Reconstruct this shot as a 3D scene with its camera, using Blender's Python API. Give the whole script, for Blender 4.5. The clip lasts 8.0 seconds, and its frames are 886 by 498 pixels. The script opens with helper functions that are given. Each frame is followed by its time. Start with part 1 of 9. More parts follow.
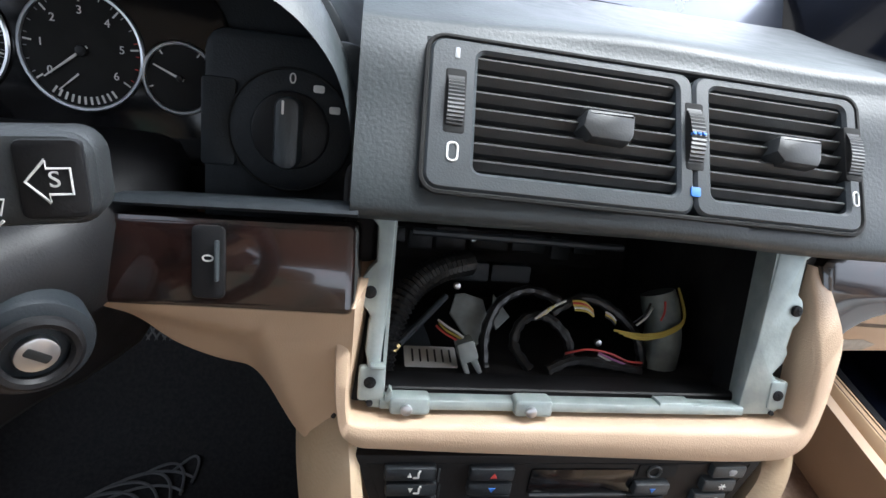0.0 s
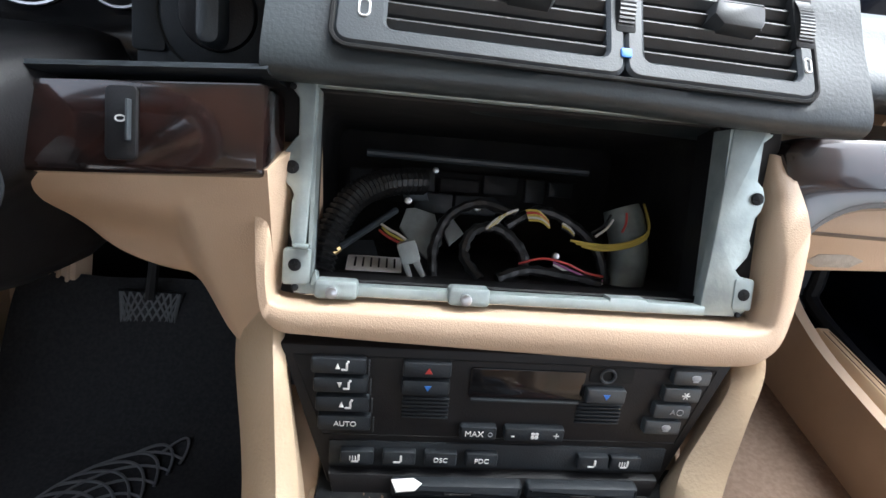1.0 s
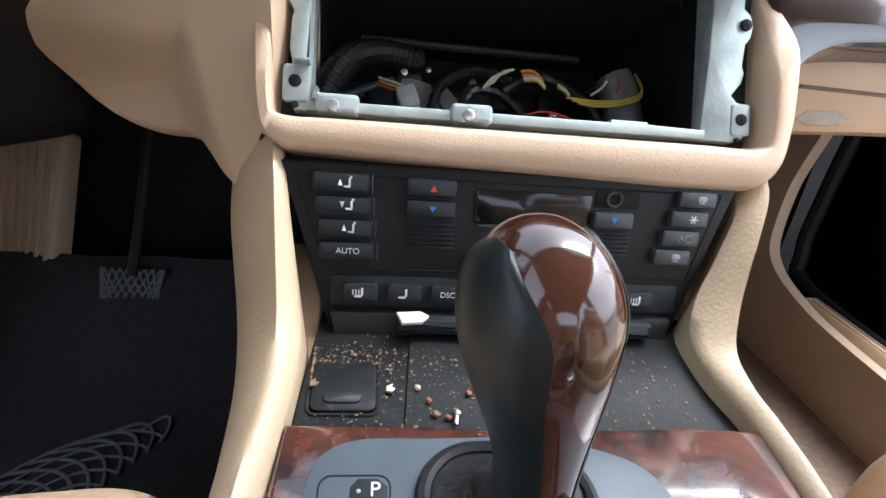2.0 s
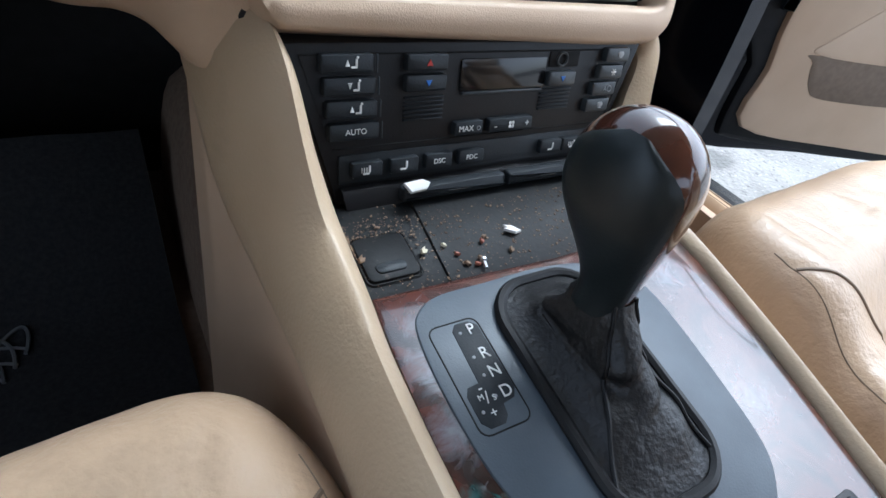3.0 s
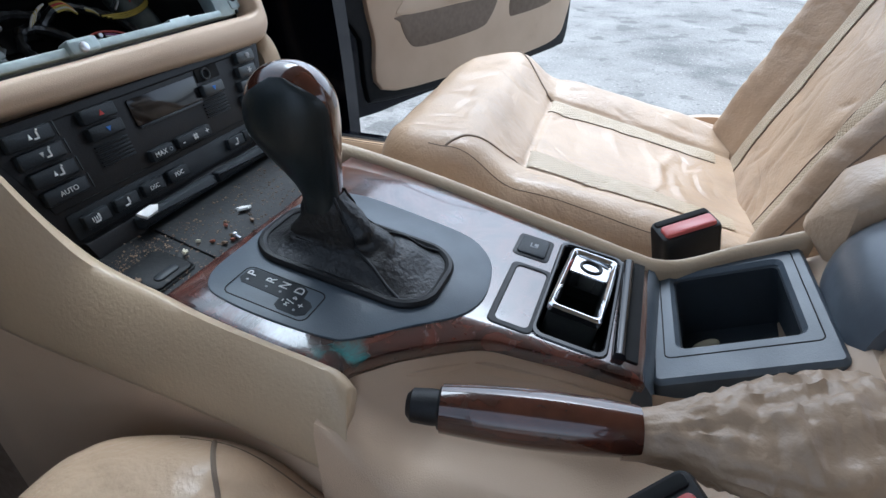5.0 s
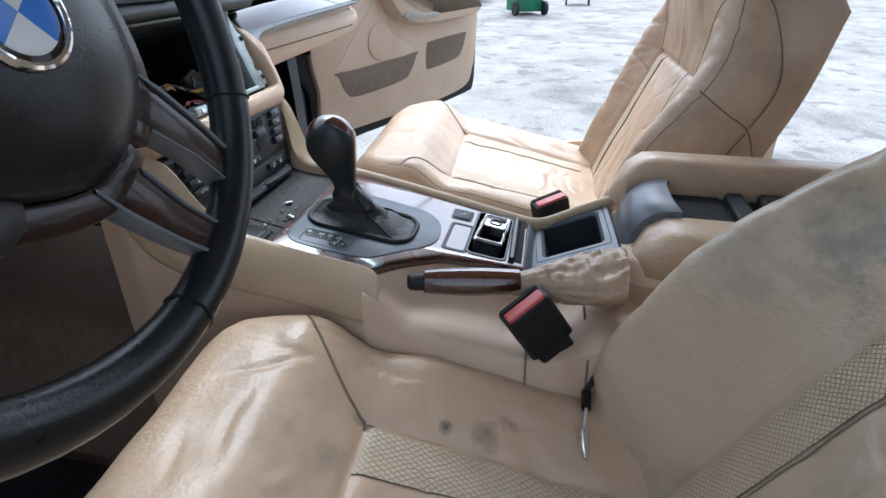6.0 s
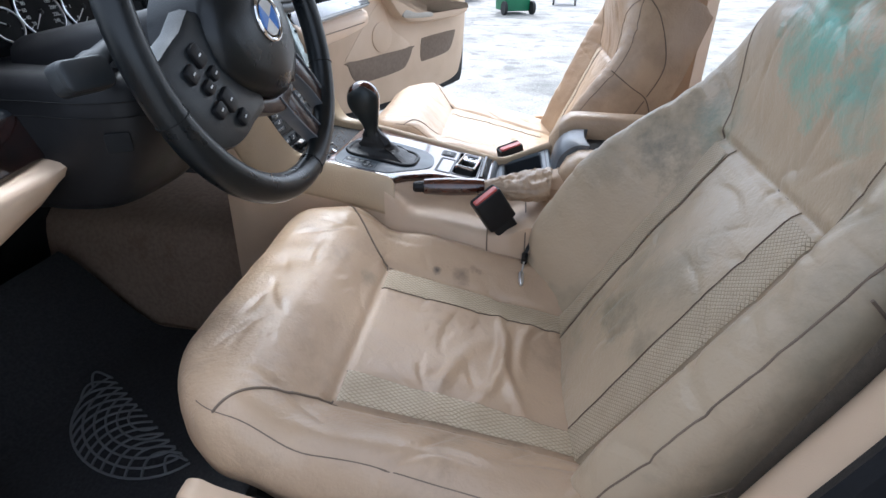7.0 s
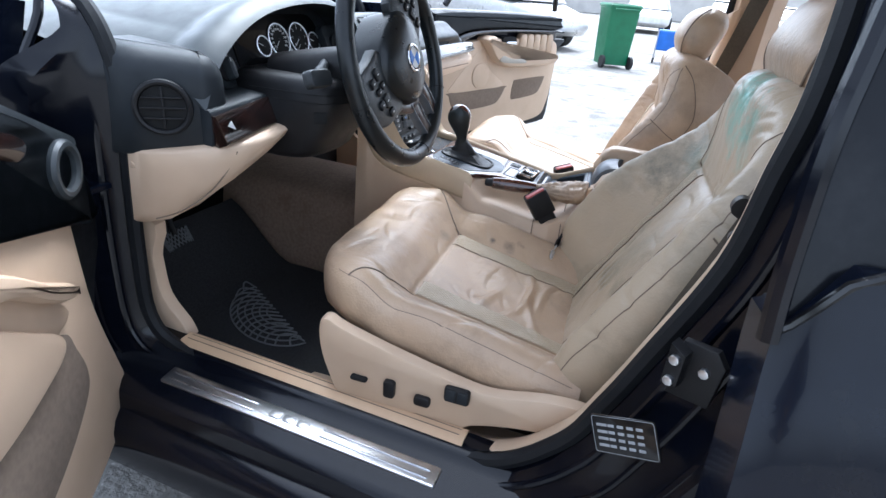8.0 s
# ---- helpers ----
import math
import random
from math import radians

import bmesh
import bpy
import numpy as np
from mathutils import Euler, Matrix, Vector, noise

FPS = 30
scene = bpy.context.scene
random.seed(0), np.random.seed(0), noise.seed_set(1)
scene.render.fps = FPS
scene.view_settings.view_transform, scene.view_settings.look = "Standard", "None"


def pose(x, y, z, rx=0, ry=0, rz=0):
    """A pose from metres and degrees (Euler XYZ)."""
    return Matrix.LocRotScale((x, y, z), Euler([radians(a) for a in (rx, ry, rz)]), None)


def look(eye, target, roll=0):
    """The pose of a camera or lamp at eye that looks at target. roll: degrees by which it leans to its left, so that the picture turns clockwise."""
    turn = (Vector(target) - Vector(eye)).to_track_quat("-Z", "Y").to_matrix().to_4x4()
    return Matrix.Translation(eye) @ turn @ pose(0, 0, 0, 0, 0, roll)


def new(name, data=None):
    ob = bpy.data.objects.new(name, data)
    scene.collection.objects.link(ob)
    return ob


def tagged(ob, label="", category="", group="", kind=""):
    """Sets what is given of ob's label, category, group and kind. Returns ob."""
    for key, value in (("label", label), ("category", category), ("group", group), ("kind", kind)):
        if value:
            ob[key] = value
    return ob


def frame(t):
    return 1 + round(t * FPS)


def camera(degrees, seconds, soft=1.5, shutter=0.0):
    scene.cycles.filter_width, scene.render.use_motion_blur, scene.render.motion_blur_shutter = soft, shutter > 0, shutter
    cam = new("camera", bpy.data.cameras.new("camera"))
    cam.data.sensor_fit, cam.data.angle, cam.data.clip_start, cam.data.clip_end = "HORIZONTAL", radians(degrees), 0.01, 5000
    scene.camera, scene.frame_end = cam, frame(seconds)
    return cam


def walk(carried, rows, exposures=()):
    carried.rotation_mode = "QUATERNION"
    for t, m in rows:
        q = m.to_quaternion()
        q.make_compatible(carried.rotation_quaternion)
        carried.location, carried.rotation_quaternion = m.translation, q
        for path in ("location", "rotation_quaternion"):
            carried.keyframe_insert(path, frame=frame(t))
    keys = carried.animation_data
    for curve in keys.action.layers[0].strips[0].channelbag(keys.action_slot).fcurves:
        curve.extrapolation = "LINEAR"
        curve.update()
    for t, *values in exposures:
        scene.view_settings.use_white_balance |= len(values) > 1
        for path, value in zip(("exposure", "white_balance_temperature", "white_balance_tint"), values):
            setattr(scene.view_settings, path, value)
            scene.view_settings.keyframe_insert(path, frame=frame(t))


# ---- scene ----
cam = camera(78.3, 8.0)
PATH = [
    (0, (-0.1425, -0.2049, 0.9899), (0.1791, 1.4025, -0.1559), 10.35),
    (0.5, (-0.0861, -0.2133, 0.9696), (0.1174, 1.4243, -0.1603), 7.68),
    (1, (-0.0785, -0.2490, 0.9177), (0.1149, 1.4489, -0.1214), 7.10),
    (1.5, (-0.0626, -0.2787, 0.8607), (0.1003, 1.4774, -0.0825), 6.11),
    (2, (-0.0828, -0.3071, 0.7995), (0.1651, 1.4868, -0.0494), 5.91),
    (2.2, (-0.0923, -0.3182, 0.7860), (0.1992, 1.4689, -0.0631), 5.50),
    (3.3, (-0.2393, -0.2789, 0.8267), (0.9060, 0.7048, -0.4851), 17.38),
    (3.5, (-0.2390, -0.2885, 0.8202), (0.9743, 0.6690, -0.4491), 15.37),
    (4, (-0.2391, -0.3158, 0.8139), (1.1060, 0.5344, -0.3977), 8.89),
    (4.5, (-0.2732, -0.3392, 0.8225), (1.2165, 0.3354, -0.3290), 4.87),
    (4.7, (-0.2780, -0.3521, 0.8177), (1.2444, 0.3118, -0.2966), 1.74),
    (5.8, (-0.5196, -0.4126, 0.8907), (1.1691, -0.0019, -0.0991), -0.62),
    (6, (-0.6010, -0.4220, 0.9080), (1.1102, -0.0538, -0.0596), -0.20),
    (6.5, (-0.7676, -0.4618, 0.9055), (0.9386, -0.1159, -0.0790), -0.13),
    (7, (-0.9605, -0.4958, 0.9517), (0.7546, -0.1620, -0.0213), 0.55),
    (7.5, (-1.1345, -0.5563, 1.0031), (0.5777, -0.1082, 0.0716), 2.02),
    (8, (-1.3233, -0.6143, 1.0041), (0.3748, -0.0134, 0.1350), 5.34),
]
walk(cam, [(t, look(eye, target, roll)) for t, eye, target, roll in PATH],
     exposures=[(0, 2.0, 5950, 9), (1.5, 2.25, 5900, 9), (2.2, 2.2, 5850, 9), (3.3, 1.35, 5300, 5), (4.0, 1.2, 5300, 4), (4.7, 1.2, 5300, 5), (6.0, 1.5, 5450, 8), (7.0, 1.75, 5600, 9), (8.0, 1.95, 5450, 9)])

# ---- world and light ----
world = bpy.data.worlds.new("sky")
scene.world = world
world.use_nodes = True
wn, wl = world.node_tree.nodes, world.node_tree.links
sky = wn.new("ShaderNodeTexSky")
sky.sky_type = "NISHITA"
sky.sun_disc = False
sky.sun_elevation, sky.sun_rotation = radians(61), radians(81)
sky.air_density, sky.dust_density, sky.ozone_density = 1.0, 4.0, 1.0
pale = wn.new("ShaderNodeHueSaturation")
pale.inputs["Saturation"].default_value = 0.3
wl.new(sky.outputs["Color"], pale.inputs["Color"])
wl.new(pale.outputs["Color"], wn["Background"].inputs["Color"])
wn["Background"].inputs["Strength"].default_value = 0.15

sun = new("sun", bpy.data.lights.new("sun", "SUN"))
sun.data.energy, sun.data.angle, sun.data.color = 0.8, radians(40), (1.0, 0.985, 0.96)
sun.matrix_world = look((6, 1.0, 11), (0, 0, 0))

# ---- building tools ----
PLACE = {}


def bm_new():
    return bmesh.new()


def thing(name, at, label, category, group="", kind=""):
    """An Empty at the base of a thing; its parts are given in world coordinates."""
    ob = new(name)
    ob.empty_display_size = 0.05
    m = at if isinstance(at, Matrix) else Matrix.Translation(at)
    ob.matrix_basis = m
    PLACE[ob] = m
    return tagged(ob, label, category, group, kind)


def finish(bm, name, material, angle=38):
    bmesh.ops.remove_doubles(bm, verts=bm.verts, dist=1e-6)
    bmesh.ops.recalc_face_normals(bm, faces=bm.faces)
    for f in bm.faces:
        f.smooth = True
    limit = radians(angle)
    for e in bm.edges:
        if len(e.link_faces) == 2 and e.calc_face_angle(0) > limit:
            e.smooth = False
    me = bpy.data.meshes.new(name)
    bm.to_mesh(me)
    bm.free()
    me.materials.append(material)
    return me


def part(name, bm, material, parent, label="", angle=38):
    """Links a bmesh in world coordinates as one mesh under a thing or a part."""
    m = PLACE[parent]
    bm.transform(m.inverted())
    ob = new(name, finish(bm, name, material, angle))
    ob.parent = parent
    PLACE[ob] = m
    return tagged(ob, label)


def solo(name, bm, material, label, category="", group="", kind="", angle=38, at=None):
    """A thing of one mesh, with its origin at its base."""
    if at is None:
        lo = [min(v.co[i] for v in bm.verts) for i in range(3)]
        hi = [max(v.co[i] for v in bm.verts) for i in range(3)]
        at = ((lo[0] + hi[0]) / 2, (lo[1] + hi[1]) / 2, lo[2])
    m = Matrix.Translation(at)
    bm.transform(m.inverted())
    ob = new(name, finish(bm, name, material, angle))
    ob.matrix_basis = m
    PLACE[ob] = m
    return tagged(ob, label, category, group, kind)


def axes(o, u, v):
    """A frame at o with x along u and y nearly along v."""
    u = Vector(u).normalized()
    n = u.cross(Vector(v)).normalized()
    v = n.cross(u)
    return Matrix(((u.x, v.x, n.x, o[0]), (u.y, v.y, n.y, o[1]), (u.z, v.z, n.z, o[2]), (0, 0, 0, 1)))


def rrect(w, h, r, n=4, cx=0.0, cy=0.0):
    r = min(r, w / 2 - 1e-5, h / 2 - 1e-5)
    out = []
    for k, (sx, sy) in enumerate(((1, 1), (-1, 1), (-1, -1), (1, -1))):
        for i in range(n + 1):
            a = radians(90 * k + 90 * i / n)
            out.append((cx + sx * (w / 2 - r) + r * math.cos(a), cy + sy * (h / 2 - r) + r * math.sin(a)))
    return out


def ellipse(rx, ry, n=24, cx=0.0, cy=0.0):
    return [(cx + rx * math.cos(2 * math.pi * i / n), cy + ry * math.sin(2 * math.pi * i / n)) for i in range(n)]


def curve(pts, n=6, closed=False):
    """A Catmull-Rom line through points of any dimension."""
    pts = [Vector(p) for p in pts]
    out = []
    k = len(pts)
    spans = k if closed else k - 1
    for i in range(spans):
        if closed:
            a, b, c, d = pts[(i - 1) % k], pts[i], pts[(i + 1) % k], pts[(i + 2) % k]
        else:
            a, b, c, d = pts[max(i - 1, 0)], pts[i], pts[i + 1], pts[min(i + 2, k - 1)]
        for j in range(n):
            t = j / n
            out.append(0.5 * (2 * b + (c - a) * t + (2 * a - 5 * b + 4 * c - d) * t * t + (3 * b - a - 3 * c + d) * t * t * t))
    if not closed:
        out.append(pts[-1])
    return out


def inset(pts, d):
    """A convex or mildly curved outline drawn in by d."""
    n = len(pts)
    out = []
    area = sum(pts[i][0] * pts[(i + 1) % n][1] - pts[(i + 1) % n][0] * pts[i][1] for i in range(n))
    s = 1 if area > 0 else -1
    for i in range(n):
        p, a, b = Vector(pts[i][:2]), Vector(pts[i - 1][:2]), Vector(pts[(i + 1) % n][:2])
        t = (b - a)
        t = t.normalized() if t.length > 1e-9 else Vector((1, 0))
        out.append((p.x - s * t.y * d, p.y + s * t.x * d))
    return out


def plate(bm, m, pts, d0, d1, soft=0.001):
    """A flat piece: the outline pts in the frame m, from depth d0 to d1, with softened front edges."""
    soft = min(soft, abs(d1 - d0) * 0.9)
    sg = 1 if d1 > d0 else -1
    rings = [(pts, d0), (pts, d1 - sg * soft), (inset(pts, soft * 0.3), d1 - sg * soft * 0.3), (inset(pts, soft), d1)]
    return loft(bm, [[m @ Vector((p[0], p[1], d)) for p in r] for r, d in rings])


def loft(bm, rings, caps=True, closed=True):
    vs = [[bm.verts.new(p) for p in r] for r in rings]
    k = len(vs[0])
    for a, b in zip(vs, vs[1:]):
        for i in range(k if closed else k - 1):
            j = (i + 1) % k
            try:
                bm.faces.new((a[i], a[j], b[j], b[i]))
            except ValueError:
                pass
    if caps:
        bm.faces.new(vs[0][::-1])
        bm.faces.new(vs[-1])
    return vs


def hole_plate(bm, m, outer, inner, d_front, d_back, soft=0.002):
    """A plate with an opening; outer and inner hold the same number of points."""
    rings = [(outer, d_back), (outer, d_front - soft), (inset(outer, soft), d_front), (inset(inner, -soft), d_front), (inner, d_front - soft), (inner, d_back)]
    vs = loft(bm, [[m @ Vector((p[0], p[1], d)) for p in r] for r, d in rings], caps=False)
    k = len(outer)
    for i in range(k):
        j = (i + 1) % k
        bm.faces.new((vs[-1][i], vs[-1][j], vs[0][j], vs[0][i]))


def tube(bm, pts, r, n=8, closed=False, caps=True):
    """A round bar along points; r a number or one radius for each point."""
    pts = [Vector(p) for p in pts]
    k = len(pts)
    rs = r if isinstance(r, (list, tuple)) else [r] * k
    rings = []
    last = None
    for i, p in enumerate(pts):
        if closed:
            t = pts[(i + 1) % k] - pts[i - 1]
        else:
            t = pts[min(i + 1, k - 1)] - pts[max(i - 1, 0)]
        t.normalize()
        if last is None:
            a = t.orthogonal().normalized()
        else:
            a = (last - t * last.dot(t)).normalized()
        last = a
        b = t.cross(a)
        rings.append([p + (a * math.cos(2 * math.pi * q / n) + b * math.sin(2 * math.pi * q / n)) * rs[i] for q in range(n)])
    if closed:
        rings.append(rings[0])
        return loft(bm, rings, caps=False)
    return loft(bm, rings, caps=caps)


def box(bm, c, s, soft=0.003, m=None):
    m = (m or Matrix()) @ Matrix.Translation(c)
    pts = rrect(s[0], s[1], soft * 1.5, 2)
    low = inset(pts, soft)
    z = s[2] / 2
    rings = [(low, -z), (pts, -z + soft), (pts, z - soft), (low, z)]
    return loft(bm, [[m @ Vector((p[0], p[1], d)) for p in r] for r, d in rings])


def grid(bm, f, nu, nv):
    vs = [[bm.verts.new(f(i / nu, j / nv)) for j in range(nv + 1)] for i in range(nu + 1)]
    for i in range(nu):
        for j in range(nv):
            bm.faces.new((vs[i][j], vs[i + 1][j], vs[i + 1][j + 1], vs[i][j + 1]))
    return vs


def disc(bm, m, r, d0, d1, n=28, soft=0.001):
    return plate(bm, m, ellipse(r, r, n), d0, d1, soft)


def ring(bm, m, r, w, d, n=40, k=6):
    """A torus-like ring of radius r in the frame m."""
    tube(bm, [m @ Vector((r * math.cos(2 * math.pi * i / n), r * math.sin(2 * math.pi * i / n), d)) for i in range(n)], w, k, closed=True)


def words(text, m, size, material, parent, name="lettering", label="", align="CENTER"):
    """Raised lettering in the frame m, centred on its origin."""
    c = bpy.data.curves.new("text", "FONT")
    c.body, c.size, c.extrude, c.align_x, c.align_y = text, size, 0.0002, align, "CENTER"
    tmp = new("text", c)
    dg = bpy.context.evaluated_depsgraph_get()
    me = bpy.data.meshes.new_from_object(tmp.evaluated_get(dg))
    bpy.data.objects.remove(tmp)
    me.transform(PLACE[parent].inverted() @ m)
    me.materials.clear()
    me.materials.append(material)
    ob = new(name, me)
    ob.parent = parent
    PLACE[ob] = PLACE[parent]
    return tagged(ob, label)


def sm(a, b, x):
    t = max(0.0, min(1.0, (x - a) / (b - a)))
    return t * t * (3 - 2 * t)


# ---- materials ----
def mat(name, col, rough=0.5, metal=0.0, col2=None, scale=30.0, bump=0.0, bscale=400.0, coat=0.0, detail=6.0, mix=(0.35, 0.7), spec=0.5, rvar=0.1, grime=None, gscale=6.0, gmix=(0.55, 0.75), dist=0.001, crease=0.0, stains=()):
    """A painted, moulded or grown surface: two scales of colour, a relief, dirt of its own shape, and spots of stain or
    painted reflection.
    """
    m = bpy.data.materials.new(name)
    m.use_nodes = True
    n, l = m.node_tree.nodes, m.node_tree.links
    b = n["Principled BSDF"]
    tc = n.new("ShaderNodeTexCoord")
    nz = n.new("ShaderNodeTexNoise")
    nz.inputs["Scale"].default_value, nz.inputs["Detail"].default_value = scale, detail
    l.new(tc.outputs["Object"], nz.inputs["Vector"])
    ramp = n.new("ShaderNodeMapRange")
    ramp.inputs["From Min"].default_value, ramp.inputs["From Max"].default_value = mix
    l.new(nz.outputs["Fac"], ramp.inputs["Value"])
    mx = n.new("ShaderNodeMix")
    mx.data_type = "RGBA"
    c2 = col2 or tuple(c * 0.82 for c in col)
    mx.inputs["A"].default_value, mx.inputs["B"].default_value = (*col, 1), (*c2, 1)
    l.new(ramp.outputs["Result"], mx.inputs["Factor"])
    out = mx.outputs["Result"]
    if grime:
        gz = n.new("ShaderNodeTexNoise")
        gz.inputs["Scale"].default_value, gz.inputs["Detail"].default_value, gz.inputs["Roughness"].default_value = gscale, 8, 0.7
        l.new(tc.outputs["Object"], gz.inputs["Vector"])
        gr = n.new("ShaderNodeMapRange")
        gr.inputs["From Min"].default_value, gr.inputs["From Max"].default_value = gmix
        l.new(gz.outputs["Fac"], gr.inputs["Value"])
        gm = n.new("ShaderNodeMix")
        gm.data_type = "RGBA"
        gm.inputs["B"].default_value = (*grime, 1)
        l.new(gr.outputs["Result"], gm.inputs["Factor"])
        l.new(out, gm.inputs["A"])
        out = gm.outputs["Result"]
    if stains:
        geo = n.new("ShaderNodeNewGeometry")
        sz = n.new("ShaderNodeTexNoise")
        sz.inputs["Scale"].default_value, sz.inputs["Detail"].default_value, sz.inputs["Roughness"].default_value = 40, 8, 0.7
        l.new(geo.outputs["Position"], sz.inputs["Vector"])
    for spot, size, tone, much in stains:
        away = n.new("ShaderNodeVectorMath")
        away.operation = "DISTANCE"
        away.inputs[1].default_value = spot
        l.new(geo.outputs["Position"], away.inputs[0])
        add = n.new("ShaderNodeMath")
        add.operation = "MULTIPLY_ADD"
        add.inputs[1].default_value = size * 2.6
        l.new(sz.outputs["Fac"], add.inputs[0])
        l.new(away.outputs["Value"], add.inputs[2])
        sr = n.new("ShaderNodeMapRange")
        sr.inputs["From Min"].default_value, sr.inputs["From Max"].default_value = size * 2.3, size * 1.3
        sr.inputs["To Max"].default_value = much
        l.new(add.outputs["Value"], sr.inputs["Value"])
        smx = n.new("ShaderNodeMix")
        smx.data_type = "RGBA"
        smx.inputs["B"].default_value = (*tone, 1)
        l.new(sr.outputs["Result"], smx.inputs["Factor"])
        l.new(out, smx.inputs["A"])
        out = smx.outputs["Result"]
    l.new(out, b.inputs["Base Color"])
    rr = n.new("ShaderNodeMapRange")
    rr.inputs["To Min"].default_value, rr.inputs["To Max"].default_value = max(rough - rvar, 0.02), min(rough + rvar, 1)
    l.new(nz.outputs["Fac"], rr.inputs["Value"])
    l.new(rr.outputs["Result"], b.inputs["Roughness"])
    b.inputs["Metallic"].default_value = metal
    b.inputs["Specular IOR Level"].default_value = spec
    b.inputs["Coat Weight"].default_value = coat
    b.inputs["Coat Roughness"].default_value = 0.04
    if bump:
        bz = n.new("ShaderNodeTexNoise")
        bz.inputs["Scale"].default_value, bz.inputs["Detail"].default_value = bscale, 3
        l.new(tc.outputs["Object"], bz.inputs["Vector"])
        bp = n.new("ShaderNodeBump")
        bp.inputs["Strength"].default_value, bp.inputs["Distance"].default_value = bump, dist
        l.new(bz.outputs["Fac"], bp.inputs["Height"])
        nrm = bp.outputs["Normal"]
        if crease:
            cz = n.new("ShaderNodeTexNoise")
            cz.inputs["Scale"].default_value, cz.inputs["Detail"].default_value, cz.inputs["Distortion"].default_value = 26, 5, 1.2
            l.new(tc.outputs["Object"], cz.inputs["Vector"])
            cb = n.new("ShaderNodeBump")
            cb.inputs["Strength"].default_value, cb.inputs["Distance"].default_value = crease, 0.003
            l.new(cz.outputs["Fac"], cb.inputs["Height"])
            l.new(nrm, cb.inputs["Normal"])
            nrm = cb.outputs["Normal"]
        l.new(nrm, b.inputs["Normal"])
    return m


LEATHER = mat("seat_leather", (0.515, 0.375, 0.250), 0.35, col2=(0.42, 0.300, 0.200), scale=7, bump=0.6, bscale=240, crease=0.55, grime=(0.31, 0.22, 0.145), gscale=6, gmix=(0.50, 0.76))
GRIMY, INKY, GREENISH = (0.13, 0.13, 0.095), (0.05, 0.045, 0.05), (0.22, 0.33, 0.25)
DIRTY = mat("worn_leather", (0.495, 0.390, 0.270), 0.35, col2=(0.40, 0.315, 0.215), scale=5, bump=0.6, bscale=240, crease=0.55, grime=(0.27, 0.235, 0.165), gscale=5, gmix=(0.51, 0.76), stains=(
    ((-0.375, -0.613, 0.545), 0.040, GRIMY, 0.65), ((-0.335, -0.609, 0.530), 0.026, GRIMY, 0.5),
    ((-0.190, -0.665, 0.745), 0.080, GRIMY, 0.65), ((-0.195, -0.640, 0.700), 0.045, GRIMY, 0.5), ((-0.215, -0.70, 0.76), 0.050, GREENISH, 0.4),
    # teal spots put a reflection near the top into the colour; GRIMY is dirt
    ((-0.375, -0.722, 0.885), 0.085, (0.08, 0.50, 0.42), 0.75), ((-0.455, -0.726, 0.850), 0.055, (0.16, 0.46, 0.40), 0.5), ((-0.30, -0.72, 0.90), 0.035, (0.14, 0.24, 0.20), 0.5), ((-0.45, -0.62, 0.56), 0.030, GRIMY, 0.45)))
CUSHION = mat("creased_leather", (0.515, 0.372, 0.248), 0.35, col2=(0.42, 0.298, 0.200), scale=7, bump=0.6, bscale=240, crease=0.6, grime=(0.30, 0.22, 0.15), gscale=6, gmix=(0.50, 0.74), stains=(
    ((-0.222, -0.384, 0.489), 0.018, INKY, 0.6), ((-0.225, -0.344, 0.497), 0.008, INKY, 0.9), ((-0.206, -0.406, 0.493), 0.013, INKY, 0.8), ((-0.245, -0.372, 0.487), 0.005, INKY, 0.8),
    ((-0.295, -0.251, 0.513), 0.020, GRIMY, 0.5), ((-0.52, -0.50, 0.47), 0.035, (0.26, 0.19, 0.13), 0.5), ((-0.60, -0.42, 0.49), 0.030, (0.26, 0.19, 0.13), 0.45)))


